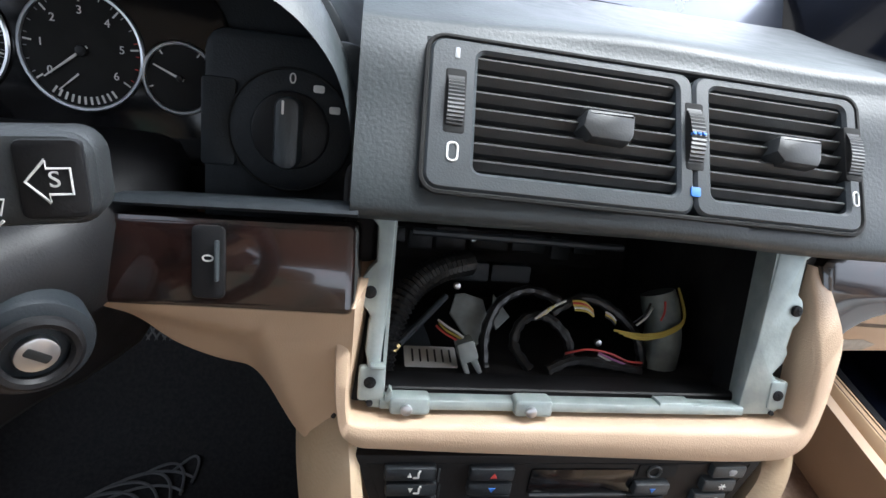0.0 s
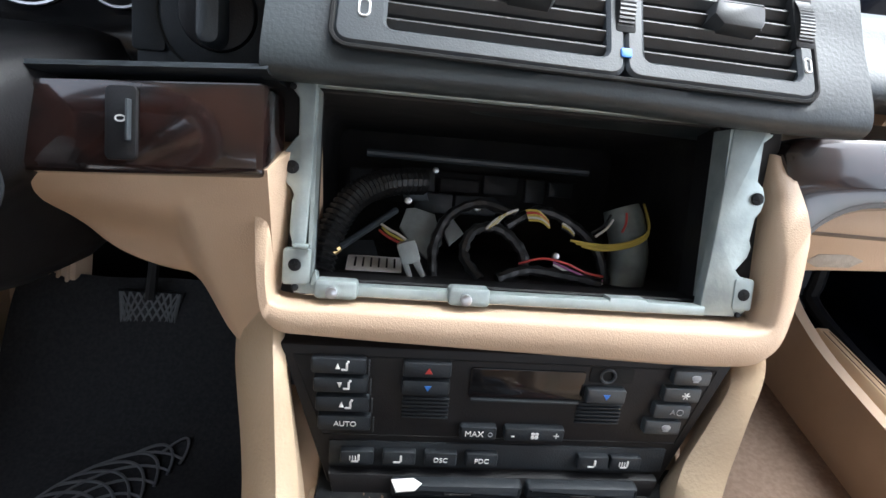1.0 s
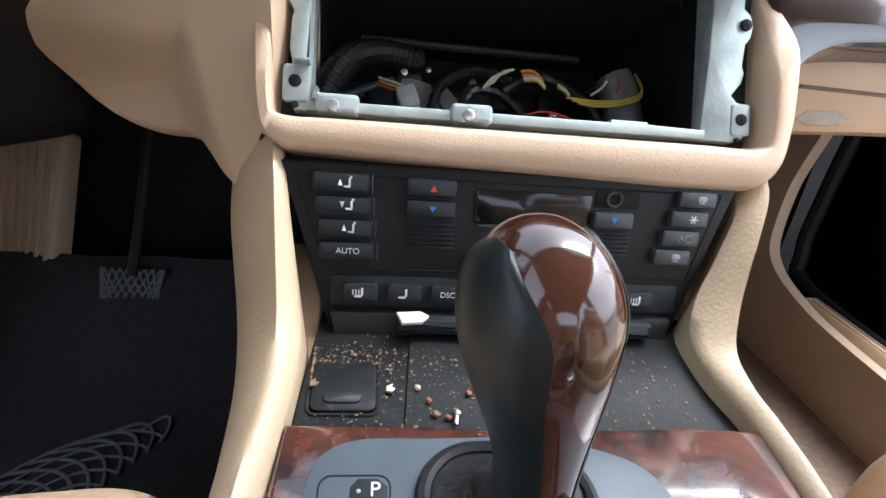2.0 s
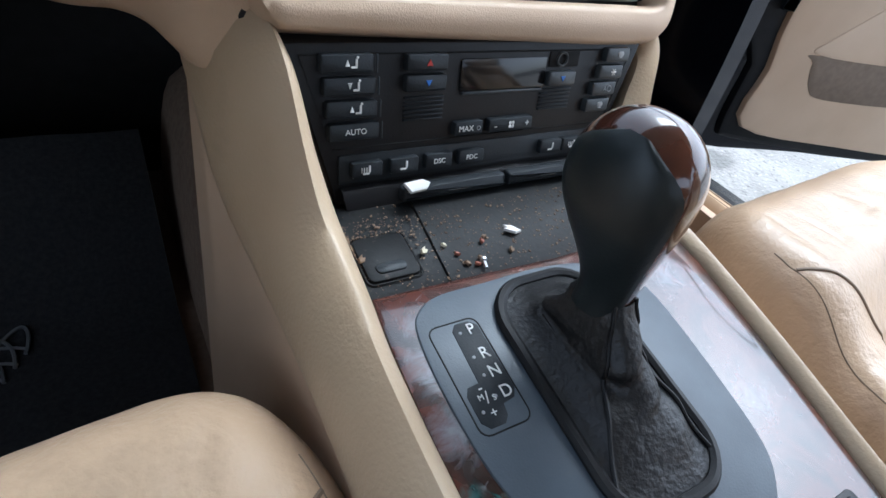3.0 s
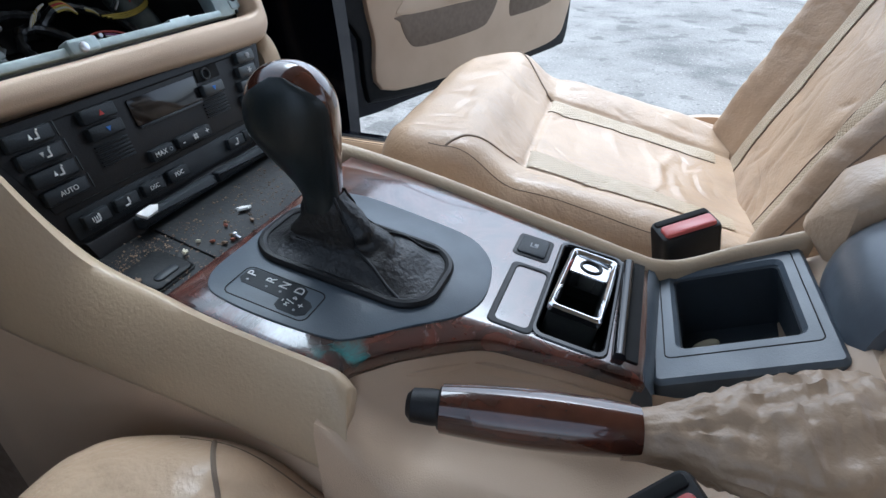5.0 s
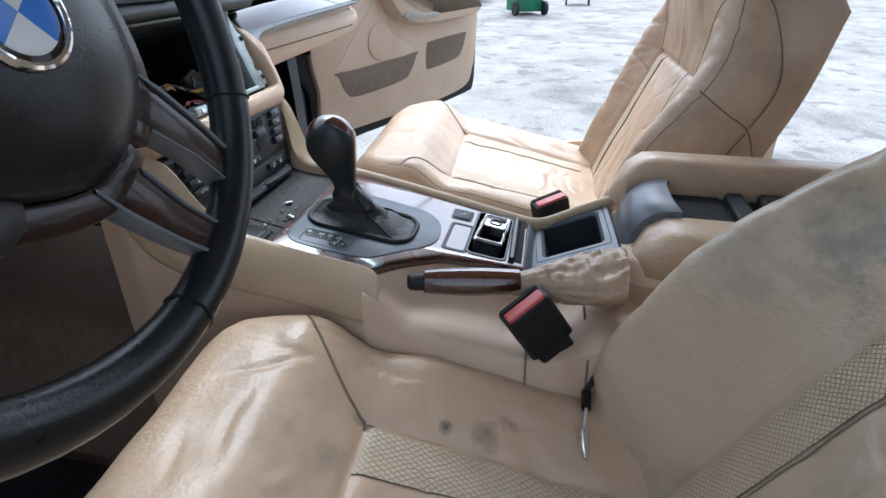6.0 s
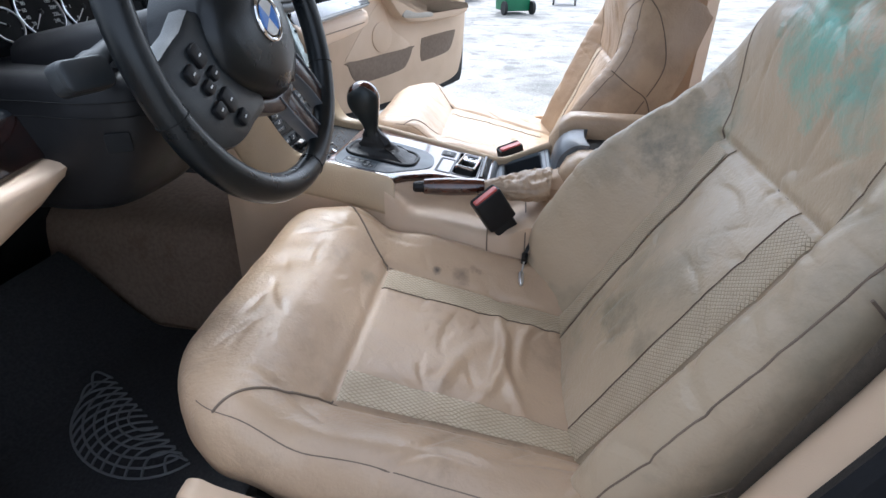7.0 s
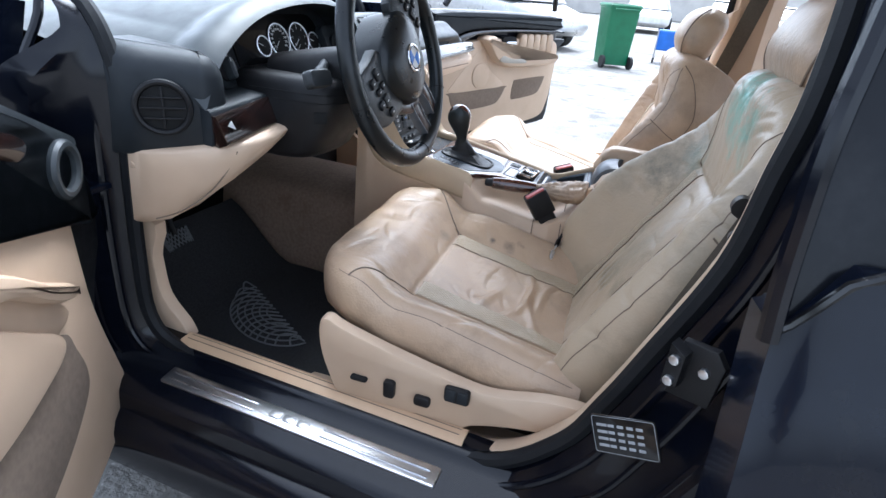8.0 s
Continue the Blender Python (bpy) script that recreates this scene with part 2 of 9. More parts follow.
def weave_material():
    """Leather embossed with a fine diamond lattice that runs along the seat."""
    m = mat("perforated_leather", (0.60, 0.49, 0.345), 0.42, col2=(0.53, 0.42, 0.29), scale=40)
    n, l = m.node_tree.nodes, m.node_tree.links
    tc = [k for k in n if k.bl_idname == "ShaderNodeTexCoord"][0]
    sep = n.new("ShaderNodeSeparateXYZ")
    l.new(tc.outputs["Object"], sep.inputs["Vector"])

    def op(kind, a, b):
        q = n.new("ShaderNodeMath")
        q.operation = kind
        for k, v in ((0, a), (1, b)):
            if isinstance(v, (int, float)):
                q.inputs[k].default_value = v
            elif v is not None:
                l.new(v, q.inputs[k])
        return q.outputs["Value"]

    s = op("SUBTRACT", sep.outputs["Z"], sep.outputs["Y"])
    x = op("MULTIPLY", sep.outputs["X"], 1.15)
    rid = [op("ABSOLUTE", op("SINE", op("MULTIPLY", op(k, x, s), 460.0), None), None) for k in ("ADD", "SUBTRACT")]
    low = op("MINIMUM", rid[0], rid[1])
    ramp = n.new("ShaderNodeMapRange")
    ramp.inputs["From Min"].default_value, ramp.inputs["From Max"].default_value = 0.05, 0.45
    l.new(low, ramp.inputs["Value"])
    bs = n["Principled BSDF"]
    old = bs.inputs["Base Color"].links[0].from_socket
    mx = n.new("ShaderNodeMix")
    mx.data_type = "RGBA"
    mx.inputs["A"].default_value = (0.34, 0.265, 0.165, 1)
    l.new(ramp.outputs["Result"], mx.inputs["Factor"])
    l.new(old, mx.inputs["B"])
    l.new(mx.outputs["Result"], bs.inputs["Base Color"])
    bp = n.new("ShaderNodeBump")
    bp.inputs["Strength"].default_value, bp.inputs["Distance"].default_value = 0.8, 0.0012
    l.new(ramp.outputs["Result"], bp.inputs["Height"])
    l.new(bp.outputs["Normal"], bs.inputs["Normal"])
    return m


WEAVE = weave_material()
SEAM = mat("seam_thread", (0.20, 0.15, 0.11), 0.8)
TAN = mat("tan_plastic", (0.60, 0.448, 0.315), 0.46, col2=(0.54, 0.395, 0.27), scale=9, bump=0.3, bscale=1100, grime=(0.36, 0.26, 0.18), gscale=9, gmix=(0.66, 0.9))
CHEEK = mat("worn_console_leather", (0.52, 0.400, 0.265), 0.42, col2=(0.46, 0.340, 0.220), scale=9, bump=0.35, bscale=420, crease=0.10, grime=(0.34, 0.26, 0.17), gscale=7, gmix=(0.56, 0.84))
TAN_ORANGE = mat("tan_sill_plastic", (0.60, 0.42, 0.26), 0.5, col2=(0.54, 0.36, 0.22), scale=14, bump=0.25, bscale=500)
CARPET_TAN = mat("tan_carpet", (0.30, 0.215, 0.155), 0.95, col2=(0.23, 0.16, 0.115), scale=120, bump=0.8, bscale=900, grime=(0.2, 0.12, 0.08), gscale=14)
TRAY = mat("dusty_tray", (0.007, 0.008, 0.009), 0.50, col2=(0.013, 0.013, 0.013), scale=50, bump=0.3, bscale=300, spec=0.16, grime=(0.10, 0.085, 0.065), gscale=150, gmix=(0.60, 0.78))
CARPET = mat("black_carpet", (0.016, 0.017, 0.019), 0.95, col2=(0.034, 0.034, 0.036), scale=200, bump=0.8, bscale=900)
DASH = mat("dark_dash_vinyl", (0.027, 0.034, 0.037), 0.44, col2=(0.020, 0.026, 0.029), scale=30, bump=0.22, bscale=520, spec=0.55)
DASHFACE = mat("dark_dash_plastic", (0.017, 0.021, 0.025), 0.5, scale=40, bump=0.2, bscale=900, spec=0.3)
VENT = mat("vent_plastic", (0.036, 0.043, 0.048), 0.42, scale=50, bump=0.15, bscale=900)
SLAT = mat("vent_slat", (0.034, 0.036, 0.037), 0.40, scale=50, bump=0.1, bscale=900)
CAVITY = mat("dusty_cavity", (0.022, 0.020, 0.019), 0.75, col2=(0.012, 0.011, 0.011), scale=40, bump=0.3, bscale=200)
BRKT = mat("grey_sheet_metal", (0.30, 0.32, 0.31), 0.55, col2=(0.20, 0.21, 0.20), scale=80, metal=0.2)
LOOM = mat("black_loom", (0.016, 0.016, 0.016), 0.32, scale=80, bump=0.4, bscale=500)
BLACK = mat("black_plastic", (0.010, 0.010, 0.011), 0.45, scale=60, bump=0.15, bscale=900, spec=0.3)
GLOSSBLACK = mat("gloss_black", (0.008, 0.008, 0.009), 0.12, scale=60)
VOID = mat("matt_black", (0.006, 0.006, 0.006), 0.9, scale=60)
RUBBER = mat("black_rubber", (0.009, 0.010, 0.012), 0.55, scale=60, bump=0.3, bscale=300, grime=(0.022, 0.02, 0.018), gscale=20, gmix=(0.62, 0.9), spec=0.25)
PAINT = mat("dark_blue_paint", (0.004, 0.006, 0.013), 0.22, scale=20, coat=0.15, spec=0.2, grime=(0.014, 0.014, 0.015), gscale=12, gmix=(0.6, 0.95))
# dark bonnet: the sky's pale reflection is put into the base colour
BONNET = mat("sky_sheen_paint", (0.30, 0.32, 0.38), 0.25, metal=0.6, col2=(0.24, 0.26, 0.31), scale=6, coat=1.0)
JAMB = mat("jamb_paint", (0.003, 0.004, 0.008), 0.18, scale=20, coat=0.10, rvar=0.05, grime=(0.012, 0.012, 0.012), gscale=16, gmix=(0.55, 0.9), spec=0.3)
METAL = mat("cast_metal", (0.42, 0.48, 0.47), 0.5, metal=0.55, col2=(0.30, 0.35, 0.35), scale=60, bump=0.2, bscale=300)
STEEL = mat("brushed_steel", (0.75, 0.76, 0.78), 0.30, metal=1.0, scale=30, rvar=0.06)
CHROME = mat("chrome", (0.85, 0.85, 0.86), 0.08, metal=1.0, scale=20, rvar=0.04)
SILVER = mat("silver_trim", (0.55, 0.56, 0.58), 0.3, metal=0.9, scale=40)
WHITE = mat("white_mark", (0.75, 0.75, 0.73), 0.6, scale=40)
GREYMARK = mat("grey_mark", (0.35, 0.36, 0.37), 0.6, scale=40)
BLUE = mat("blue_mark", (0.05, 0.20, 0.65), 0.5, scale=40)
RED = mat("red_mark", (0.60, 0.06, 0.05), 0.45, scale=40)
REDKEY = mat("red_button", (0.55, 0.10, 0.09), 0.35, scale=40)
STALK = mat("stalk_plastic", (0.026, 0.029, 0.031), 0.45, scale=60, bump=0.15, bscale=900)
CAPGREY = mat("cap_grey", (0.115, 0.130, 0.150), 0.34, scale=60, bump=0.1, bscale=900)
CONSOLE = mat("console_grey", (0.080, 0.099, 0.120), 0.38, col2=(0.066, 0.082, 0.100), scale=40, bump=0.15, bscale=900, grime=(0.16, 0.16, 0.16), gscale=140, gmix=(0.72, 0.86))
PAPER = mat("paper", (0.75, 0.73, 0.70), 0.8, scale=60)
STONE = mat("pale_stone", (0.62, 0.57, 0.42), 0.7, col2=(0.5, 0.44, 0.3), scale=60, bump=0.4, bscale=150)
LEAFRED = mat("reddish_leaf", (0.26, 0.085, 0.05), 0.7, scale=200)
CRUMB = mat("brown_crumbs", (0.24, 0.16, 0.10), 0.9, col2=(0.08, 0.05, 0.035), scale=200)
GROUND = mat("worn_concrete", (0.33, 0.312, 0.285), 0.9, col2=(0.215, 0.205, 0.188), scale=2.5, detail=15, bump=1.0, bscale=55, grime=(0.12, 0.118, 0.11), gscale=0.9, gmix=(0.48, 0.70), dist=0.012)


def gravelly(m):
    """Pale and dark grit of a worn surface on top of its own colour."""
    n, l = m.node_tree.nodes, m.node_tree.links
    b = n["Principled BSDF"]
    base = b.inputs["Base Color"].links[0].from_socket
    geo = n.new("ShaderNodeNewGeometry")
    for size, lo, hi, tone in ((70.0, 0.60, 0.68, (0.48, 0.46, 0.42, 1)), (38.0, 0.60, 0.70, (0.10, 0.10, 0.095, 1)), (5.0, 0.58, 0.64, (0.14, 0.135, 0.125, 1))):
        z = n.new("ShaderNodeTexNoise")
        z.inputs["Scale"].default_value, z.inputs["Detail"].default_value = size, 4
        l.new(geo.outputs["Position"], z.inputs["Vector"])
        r = n.new("ShaderNodeMapRange")
        r.inputs["From Min"].default_value, r.inputs["From Max"].default_value, r.inputs["To Max"].default_value = lo, hi, 0.75
        l.new(z.outputs["Fac"], r.inputs["Value"])
        k = n.new("ShaderNodeMix")
        k.data_type = "RGBA"
        k.inputs["B"].default_value = tone
        l.new(r.outputs["Result"], k.inputs["Factor"])
        l.new(base, k.inputs["A"])
        base = k.outputs["Result"]
    l.new(base, b.inputs["Base Color"])


gravelly(GROUND)
BINGREEN = mat("green_bin_plastic", (0.015, 0.16, 0.07), 0.5, scale=8)
CRATE = mat("blue_crate", (0.03, 0.16, 0.62), 0.5, scale=8)
CARSILVER = mat("silver_car_paint", (0.55, 0.55, 0.54), 0.3, metal=0.4, scale=8, coat=0.8)
CARWHITE = mat("white_car_paint", (0.75, 0.75, 0.74), 0.3, scale=8, coat=0.8)
HEEL = mat("heel_rubber", (0.15, 0.155, 0.16), 0.6, scale=60)
TYRE = mat("tyre", (0.02, 0.02, 0.02), 0.8, scale=30)
LAMPRED = mat("red_lamp", (0.55, 0.03, 0.03), 0.2, scale=20, coat=0.5)
REARGLASS = mat("tinted_window", (0.006, 0.007, 0.010), 0.16, scale=20, spec=0.22, grime=(0.02, 0.021, 0.024), gscale=9, gmix=(0.5, 0.8))
GLASSDARK = mat("dark_window", (0.03, 0.04, 0.045), 0.08, scale=20, coat=1.0)
PLASTER = mat("pale_render", (0.62, 0.60, 0.56), 0.9, col2=(0.52, 0.5, 0.47), scale=1.5)
ROOFTILE = mat("grey_roof_tile", (0.38, 0.38, 0.37), 0.85, col2=(0.28, 0.28, 0.27), scale=6)
LINER = mat("headliner_cloth", (0.45, 0.41, 0.35), 0.95, scale=200, bump=0.4, bscale=900)
BELT = mat("seat_belt_web", (0.10, 0.085, 0.065), 0.85, scale=200, bump=0.5, bscale=900)
WIRE = {
    "yellow": mat("yellow_wire", (0.55, 0.42, 0.08), 0.5),
    "white": mat("white_wire", (0.6, 0.58, 0.55), 0.5),
    "red": mat("red_wire", (0.5, 0.06, 0.05), 0.5),
    "black": mat("black_wire", (0.015, 0.015, 0.016), 0.5),
    "violet": mat("violet_wire", (0.35, 0.12, 0.28), 0.5),
}


def wood_material(nm, col, col2, **more):
    m = mat(nm, col, 0.24, col2=col2, scale=26, detail=9, mix=(0.4, 0.62), coat=1.0, **more)
    n = m.node_tree.nodes
    for k in n:
        if k.bl_idname == "ShaderNodeTexNoise":
            k.inputs["Distortion"].default_value = 2.2
    n["Principled BSDF"].inputs["Coat IOR"].default_value = 1.6
    n["Principled BSDF"].inputs["Coat Roughness"].default_value = 0.07
    return m


WOOD = wood_material("burl_wood", (0.017, 0.0065, 0.005), (0.004, 0.0022, 0.002), grime=(0.22, 0.20, 0.19), gscale=170, gmix=(0.73, 0.85))
# pale spots paint a milky reflection on the scuffed plate; turquoise is a stain
MILKY_SHEEN, TURQ = (0.24, 0.26, 0.30), (0.02, 0.30, 0.30)
PLATEWOOD = wood_material("scuffed_sheen_burl_wood", (0.090, 0.026, 0.017), (0.016, 0.007, 0.006), grime=(0.26, 0.25, 0.26), gscale=60, gmix=(0.60, 0.80), stains=(
    ((-0.104, -0.236, 0.607), 0.012, TURQ, 0.8), ((-0.118, -0.222, 0.609), 0.007, TURQ, 0.6), ((-0.112, -0.195, 0.613), 0.016, MILKY_SHEEN, 0.7), ((-0.108, -0.165, 0.618), 0.014, MILKY_SHEEN, 0.7), ((-0.105, -0.140, 0.622), 0.010, MILKY_SHEEN, 0.5), ((0.07, -0.155, 0.618), 0.018, MILKY_SHEEN, 0.35), ((0.06, -0.24, 0.605), 0.016, MILKY_SHEEN, 0.3)))
SHELLWOOD = mat("grip_burl_wood", (0.085, 0.026, 0.014), 0.16, col2=(0.030, 0.010, 0.006), scale=34, detail=9, mix=(0.38, 0.66), coat=1.0)
ASH = mat("sooty_metal", (0.022, 0.024, 0.021), 0.6, spec=0.25, col2=(0.02, 0.02, 0.02), scale=90, mix=(0.4, 0.6), bump=0.4, bscale=200)
BINWELL = mat("bin_well_grey", (0.026, 0.032, 0.039), 0.5, scale=40, bump=0.15, bscale=900)
SPOKEWOOD = mat("dull_burl_wood", (0.034, 0.010, 0.007), 0.30, col2=(0.010, 0.004, 0.003), scale=40, coat=0.3, spec=0.25)
GLASS = bpy.data.materials.new("clear_glass")
GLASS.use_nodes = True
gn = GLASS.node_tree.nodes
gb = gn["Principled BSDF"]
gb.inputs["Base Color"].default_value = (0.93, 0.98, 0.96, 1)
gb.inputs["Transmission Weight"].default_value, gb.inputs["Roughness"].default_value, gb.inputs["IOR"].default_value = 1.0, 0.0, 1.01

# ---- ground and surroundings ----
bm = bm_new()
bm.faces.new([bm.verts.new(p) for p in ((-400, -400, 0), (400, -400, 0), (400, 400, 0), (-400, 400, 0))])
solo("ground", bm, GROUND, "worn pale concrete yard with stains and patches", "ground", kind="structure", at=(0, 0, 0))

# ---- car shell ----
SILL_Y = (0.62, -1.75)


def sill_profile(s):
    """Cross-section of one side's sill, s = -1 driver, 1 passenger; (x, z) from inside to outside and back below."""
    p = [(0.60, 0.27), (0.64, 0.275), (0.655, 0.335), (0.665, 0.352), (0.70, 0.352), (0.712, 0.345), (0.725, 0.335), (0.80, 0.325), (0.815, 0.315), (0.822, 0.285), (0.845, 0.28), (0.858, 0.265), (0.862, 0.22), (0.845, 0.17), (0.78, 0.15), (0.60, 0.16)]
    return [(s * (max(x, 0.656) if s > 0 else x), z + (0.02 if s > 0 and z > 0.27 else 0.0)) for x, z in p]


for s, who in ((-1, "driver"), (1, "passenger")):
    bm = bm_new()
    loft(bm, [[(x, y, z) for x, z in sill_profile(s)] for y in (SILL_Y[0], 0.2, -0.3, -0.8, SILL_Y[1])])
    solo("sill_" + who, bm, JAMB, "dark blue painted door sill of the car body", "sill", kind="structure")

# floor pan, tunnel, bulkhead
bm = bm_new()
box(bm, (0, -0.55, 0.20), (1.34, 2.4, 0.09), 0.01)
solo("floor", bm, CARPET_TAN, "car floor with tan carpet and fine debris", "floor", kind="structure")
bm = bm_new()
prof = [(-0.17, 0.24), (-0.155, 0.40), (-0.12, 0.47), (0, 0.49), (0.12, 0.47), (0.155, 0.40), (0.17, 0.24)]
loft(bm, [[(x + 0.01, y, z) for x, z in curve(prof, 3)] for y in (0.5, 0.2, -0.4, -1.6)])
solo("tunnel", bm, CARPET_TAN, "tan carpeted transmission tunnel between the seats", "floor tunnel", kind="structure")
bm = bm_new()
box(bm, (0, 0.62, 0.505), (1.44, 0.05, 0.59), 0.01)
# two panels added only to keep light out of the driver's footwell
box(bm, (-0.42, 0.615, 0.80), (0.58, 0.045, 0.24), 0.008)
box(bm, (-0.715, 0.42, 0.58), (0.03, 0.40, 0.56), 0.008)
solo("bulkhead", bm, VOID, "black sound-deadened bulkhead behind the dashboard with added light-blocking panels", "wall", kind="structure")
bm = bm_new()
box(bm, (0, -1.78, 0.62), (1.40, 0.06, 0.80), 0.02)
solo("wall_rear", bm, LINER, "tan trimmed rear bulkhead behind the back bench", "wall", kind="structure")

# roof with headliner
bm = bm_new()


def roof_at(u, v, lift=0.0):
    x = (u - 0.5) * 1.10
    y = -0.02 - v * 1.55
    return Vector((x, y, 1.39 - 0.10 * (2 * u - 1) ** 2 - 0.10 * (v - 0.4) ** 2 + lift))


top = grid(bm, lambda u, v: roof_at(u, v, 0.03), 14, 14)
low = grid(bm, lambda u, v: roof_at(u, v), 14, 14)
for k in range(14):
    for a, b in (((k, 0), (k + 1, 0)), ((k, 14), (k + 1, 14)), ((0, k), (0, k + 1)), ((14, k), (14, k + 1))):
        bm.faces.new((top[a[0]][a[1]], top[b[0]][b[1]], low[b[0]][b[1]], low[a[0]][a[1]]))
solo("ceiling", bm, LINER, "pale cloth headliner under the car roof", "ceiling", kind="structure")

# pillars, roof rails
for s, who in ((-1, "driver"), (1, "passenger")):
    for nm, pts, r in (("pillar_front_" + who, [(0.76, 0.72, 0.95), (0.69, 0.38, 1.16), (0.60, 0.06, 1.33), (0.57, -0.05, 1.36)], 0.032),
                       ("roof_rail_" + who, [(0.57, -0.05, 1.355), (0.56, -0.5, 1.38), (0.56, -1.0, 1.37), (0.57, -1.5, 1.32)], 0.035)):
        bm = bm_new()
        tube(bm, [(s * x, y, z) for x, y, z in curve([Vector(p) for p in pts], 5)], r, 10)
        solo(nm, bm, JAMB, "glossy dark blue painted body pillar", "body pillar", kind="structure")
    bm = bm_new()
    tube(bm, [(s * x, y, z) for x, y, z in curve([Vector(p) for p in ((0.60, -1.45, 1.32), (0.70, -1.75, 1.1), (0.75, -1.85, 0.95))], 4)], 0.05, 8)
    solo("pillar_rear_" + who, bm, JAMB, "dark painted rear roof pillar", "body pillar", kind="structure")


def door_loop(s, x0=0.70):
    """The front door's opening: front edge, sill, B-pillar; leaning in above the belt."""
    p = [(0.30, 0.99), (0.20, 0.93), (0.165, 0.86), (0.16, 0.78), (0.172, 0.66), (0.182, 0.53), (0.180, 0.40), (0.12, 0.345), (-0.04, 0.335), (-0.33, 0.335), (-0.50, 0.345), (-0.60, 0.43), (-0.645, 0.52), (-0.68, 0.61), (-0.73, 0.75), (-0.745, 0.86), (-0.755, 0.94), (-0.76, 1.05), (-0.76, 1.2), (-0.75, 1.32)]
    if s > 0:
        p = [(y + 0.35 * sm(-0.1, 0.1, y), z + 0.03 * sm(0.6, 0.36, z)) for y, z in p]
    return [Vector((s * (x0 - 0.16 * sm(0.9, 1.4, z)), y, z)) for y, z in p]


for s, who in ((-1, "driver"), (1, "passenger")):
    path = curve(door_loop(s), 5)
    bm = bm_new()
    tube(bm, path, 0.013, 8)
    solo("door_seal_" + who, bm, RUBBER, "black rubber seal round the door opening", "door seal", kind="structure")
    # tan trim inside the B-pillar
    bm = bm_new()
    centre = Vector((0, -0.28, 0.66))
    rings = []
    for p in path:
        if p.y < -0.47 and p.z < 1.02:
            c = Vector((0, centre.y - p.y, centre.z - p.z)).normalized()
            rings.append([p + Vector((-s * dx, 0, 0)) + c * f for dx, f in ((0.006, 0.002), (0.016, 0.008), (0.040, 0.006), (0.060, -0.006), (0.064, -0.03), (0.006, -0.03))])
    loft(bm, rings)
    solo("pillar_trim_" + who, bm, TAN, "tan plastic trim on the inner door pillar", "trim", kind="structure", angle=60)
    # jamb: a broad painted step outside the seal, with B-pillar and hinge post
    bm = bm_new()
    mid = Vector((s * 0.7, -0.28, 0.66))
    rings = []
    for off0, dx in ((0.004, 0.0), (0.02, 0.02), (0.045, 0.035), (0.085, 0.06), (0.10, 0.10), (0.16, 0.13)):
        rr_ = []
        for p in path:
            d = Vector((0, p.y - mid.y, p.z - mid.z)).normalized()
            k = 1.0 if p.z > 0.42 else 0.0
            off = off0 * (1 - 0.45 * sm(0.0, 0.15, p.y) * sm(0.62, 0.85, p.z) - 0.40 * sm(0.1, 0.16, p.y) * sm(0.80, 0.92, p.z) * (s < 0))
            dx_ = dx * (1 - 0.7 * sm(0.1, 0.16, p.y) * sm(0.80, 0.90, p.z) * (s < 0))
            rr_.append(Vector((p.x + s * dx_, p.y + d.y * off, p.z + d.z * off * k - (1 - k) * (off * 0.35 + 0.012))))
        rings.append(rr_)
    loft(bm, rings, caps=False, closed=False)
    if s < 0:
        for off, dx, r in ((0.030, 0.026, 0.006), (0.066, 0.047, 0.005), (0.098, 0.082, 0.007)):
            br = bm_new()
            line = []
            for p in path:
                dd = Vector((0, p.y - mid.y, p.z - mid.z)).normalized()
                k = 1.0 if p.z > 0.42 else 0.0
                dx_ = dx * (1 - 0.7 * sm(0.1, 0.16, p.y) * sm(0.80, 0.90, p.z))
                line.append(Vector((p.x + s * dx_, p.y + dd.y * off, p.z + dd.z * off * k - (1 - k) * (off * 0.35 + 0.010))))
            tube(br, line, r, 8)
            solo("jamb_ridge", br, JAMB, "glossy folded ridge along the dark door jamb", "door jamb", kind="structure")
        hg = bm_new()
        box(hg, (-0.742, 0.205, 0.66), (0.05, 0.03, 0.012), 0.003)
        box(hg, (-0.775, 0.190, 0.655), (0.03, 0.018, 0.03), 0.004)
        solo("check_strap", hg, PAINT, "dark painted steel check strap bolted at the door post", "check strap")
    solo("jamb_" + who, bm, JAMB, "glossy dark painted door jamb with grime", "door jamb", kind="structure")


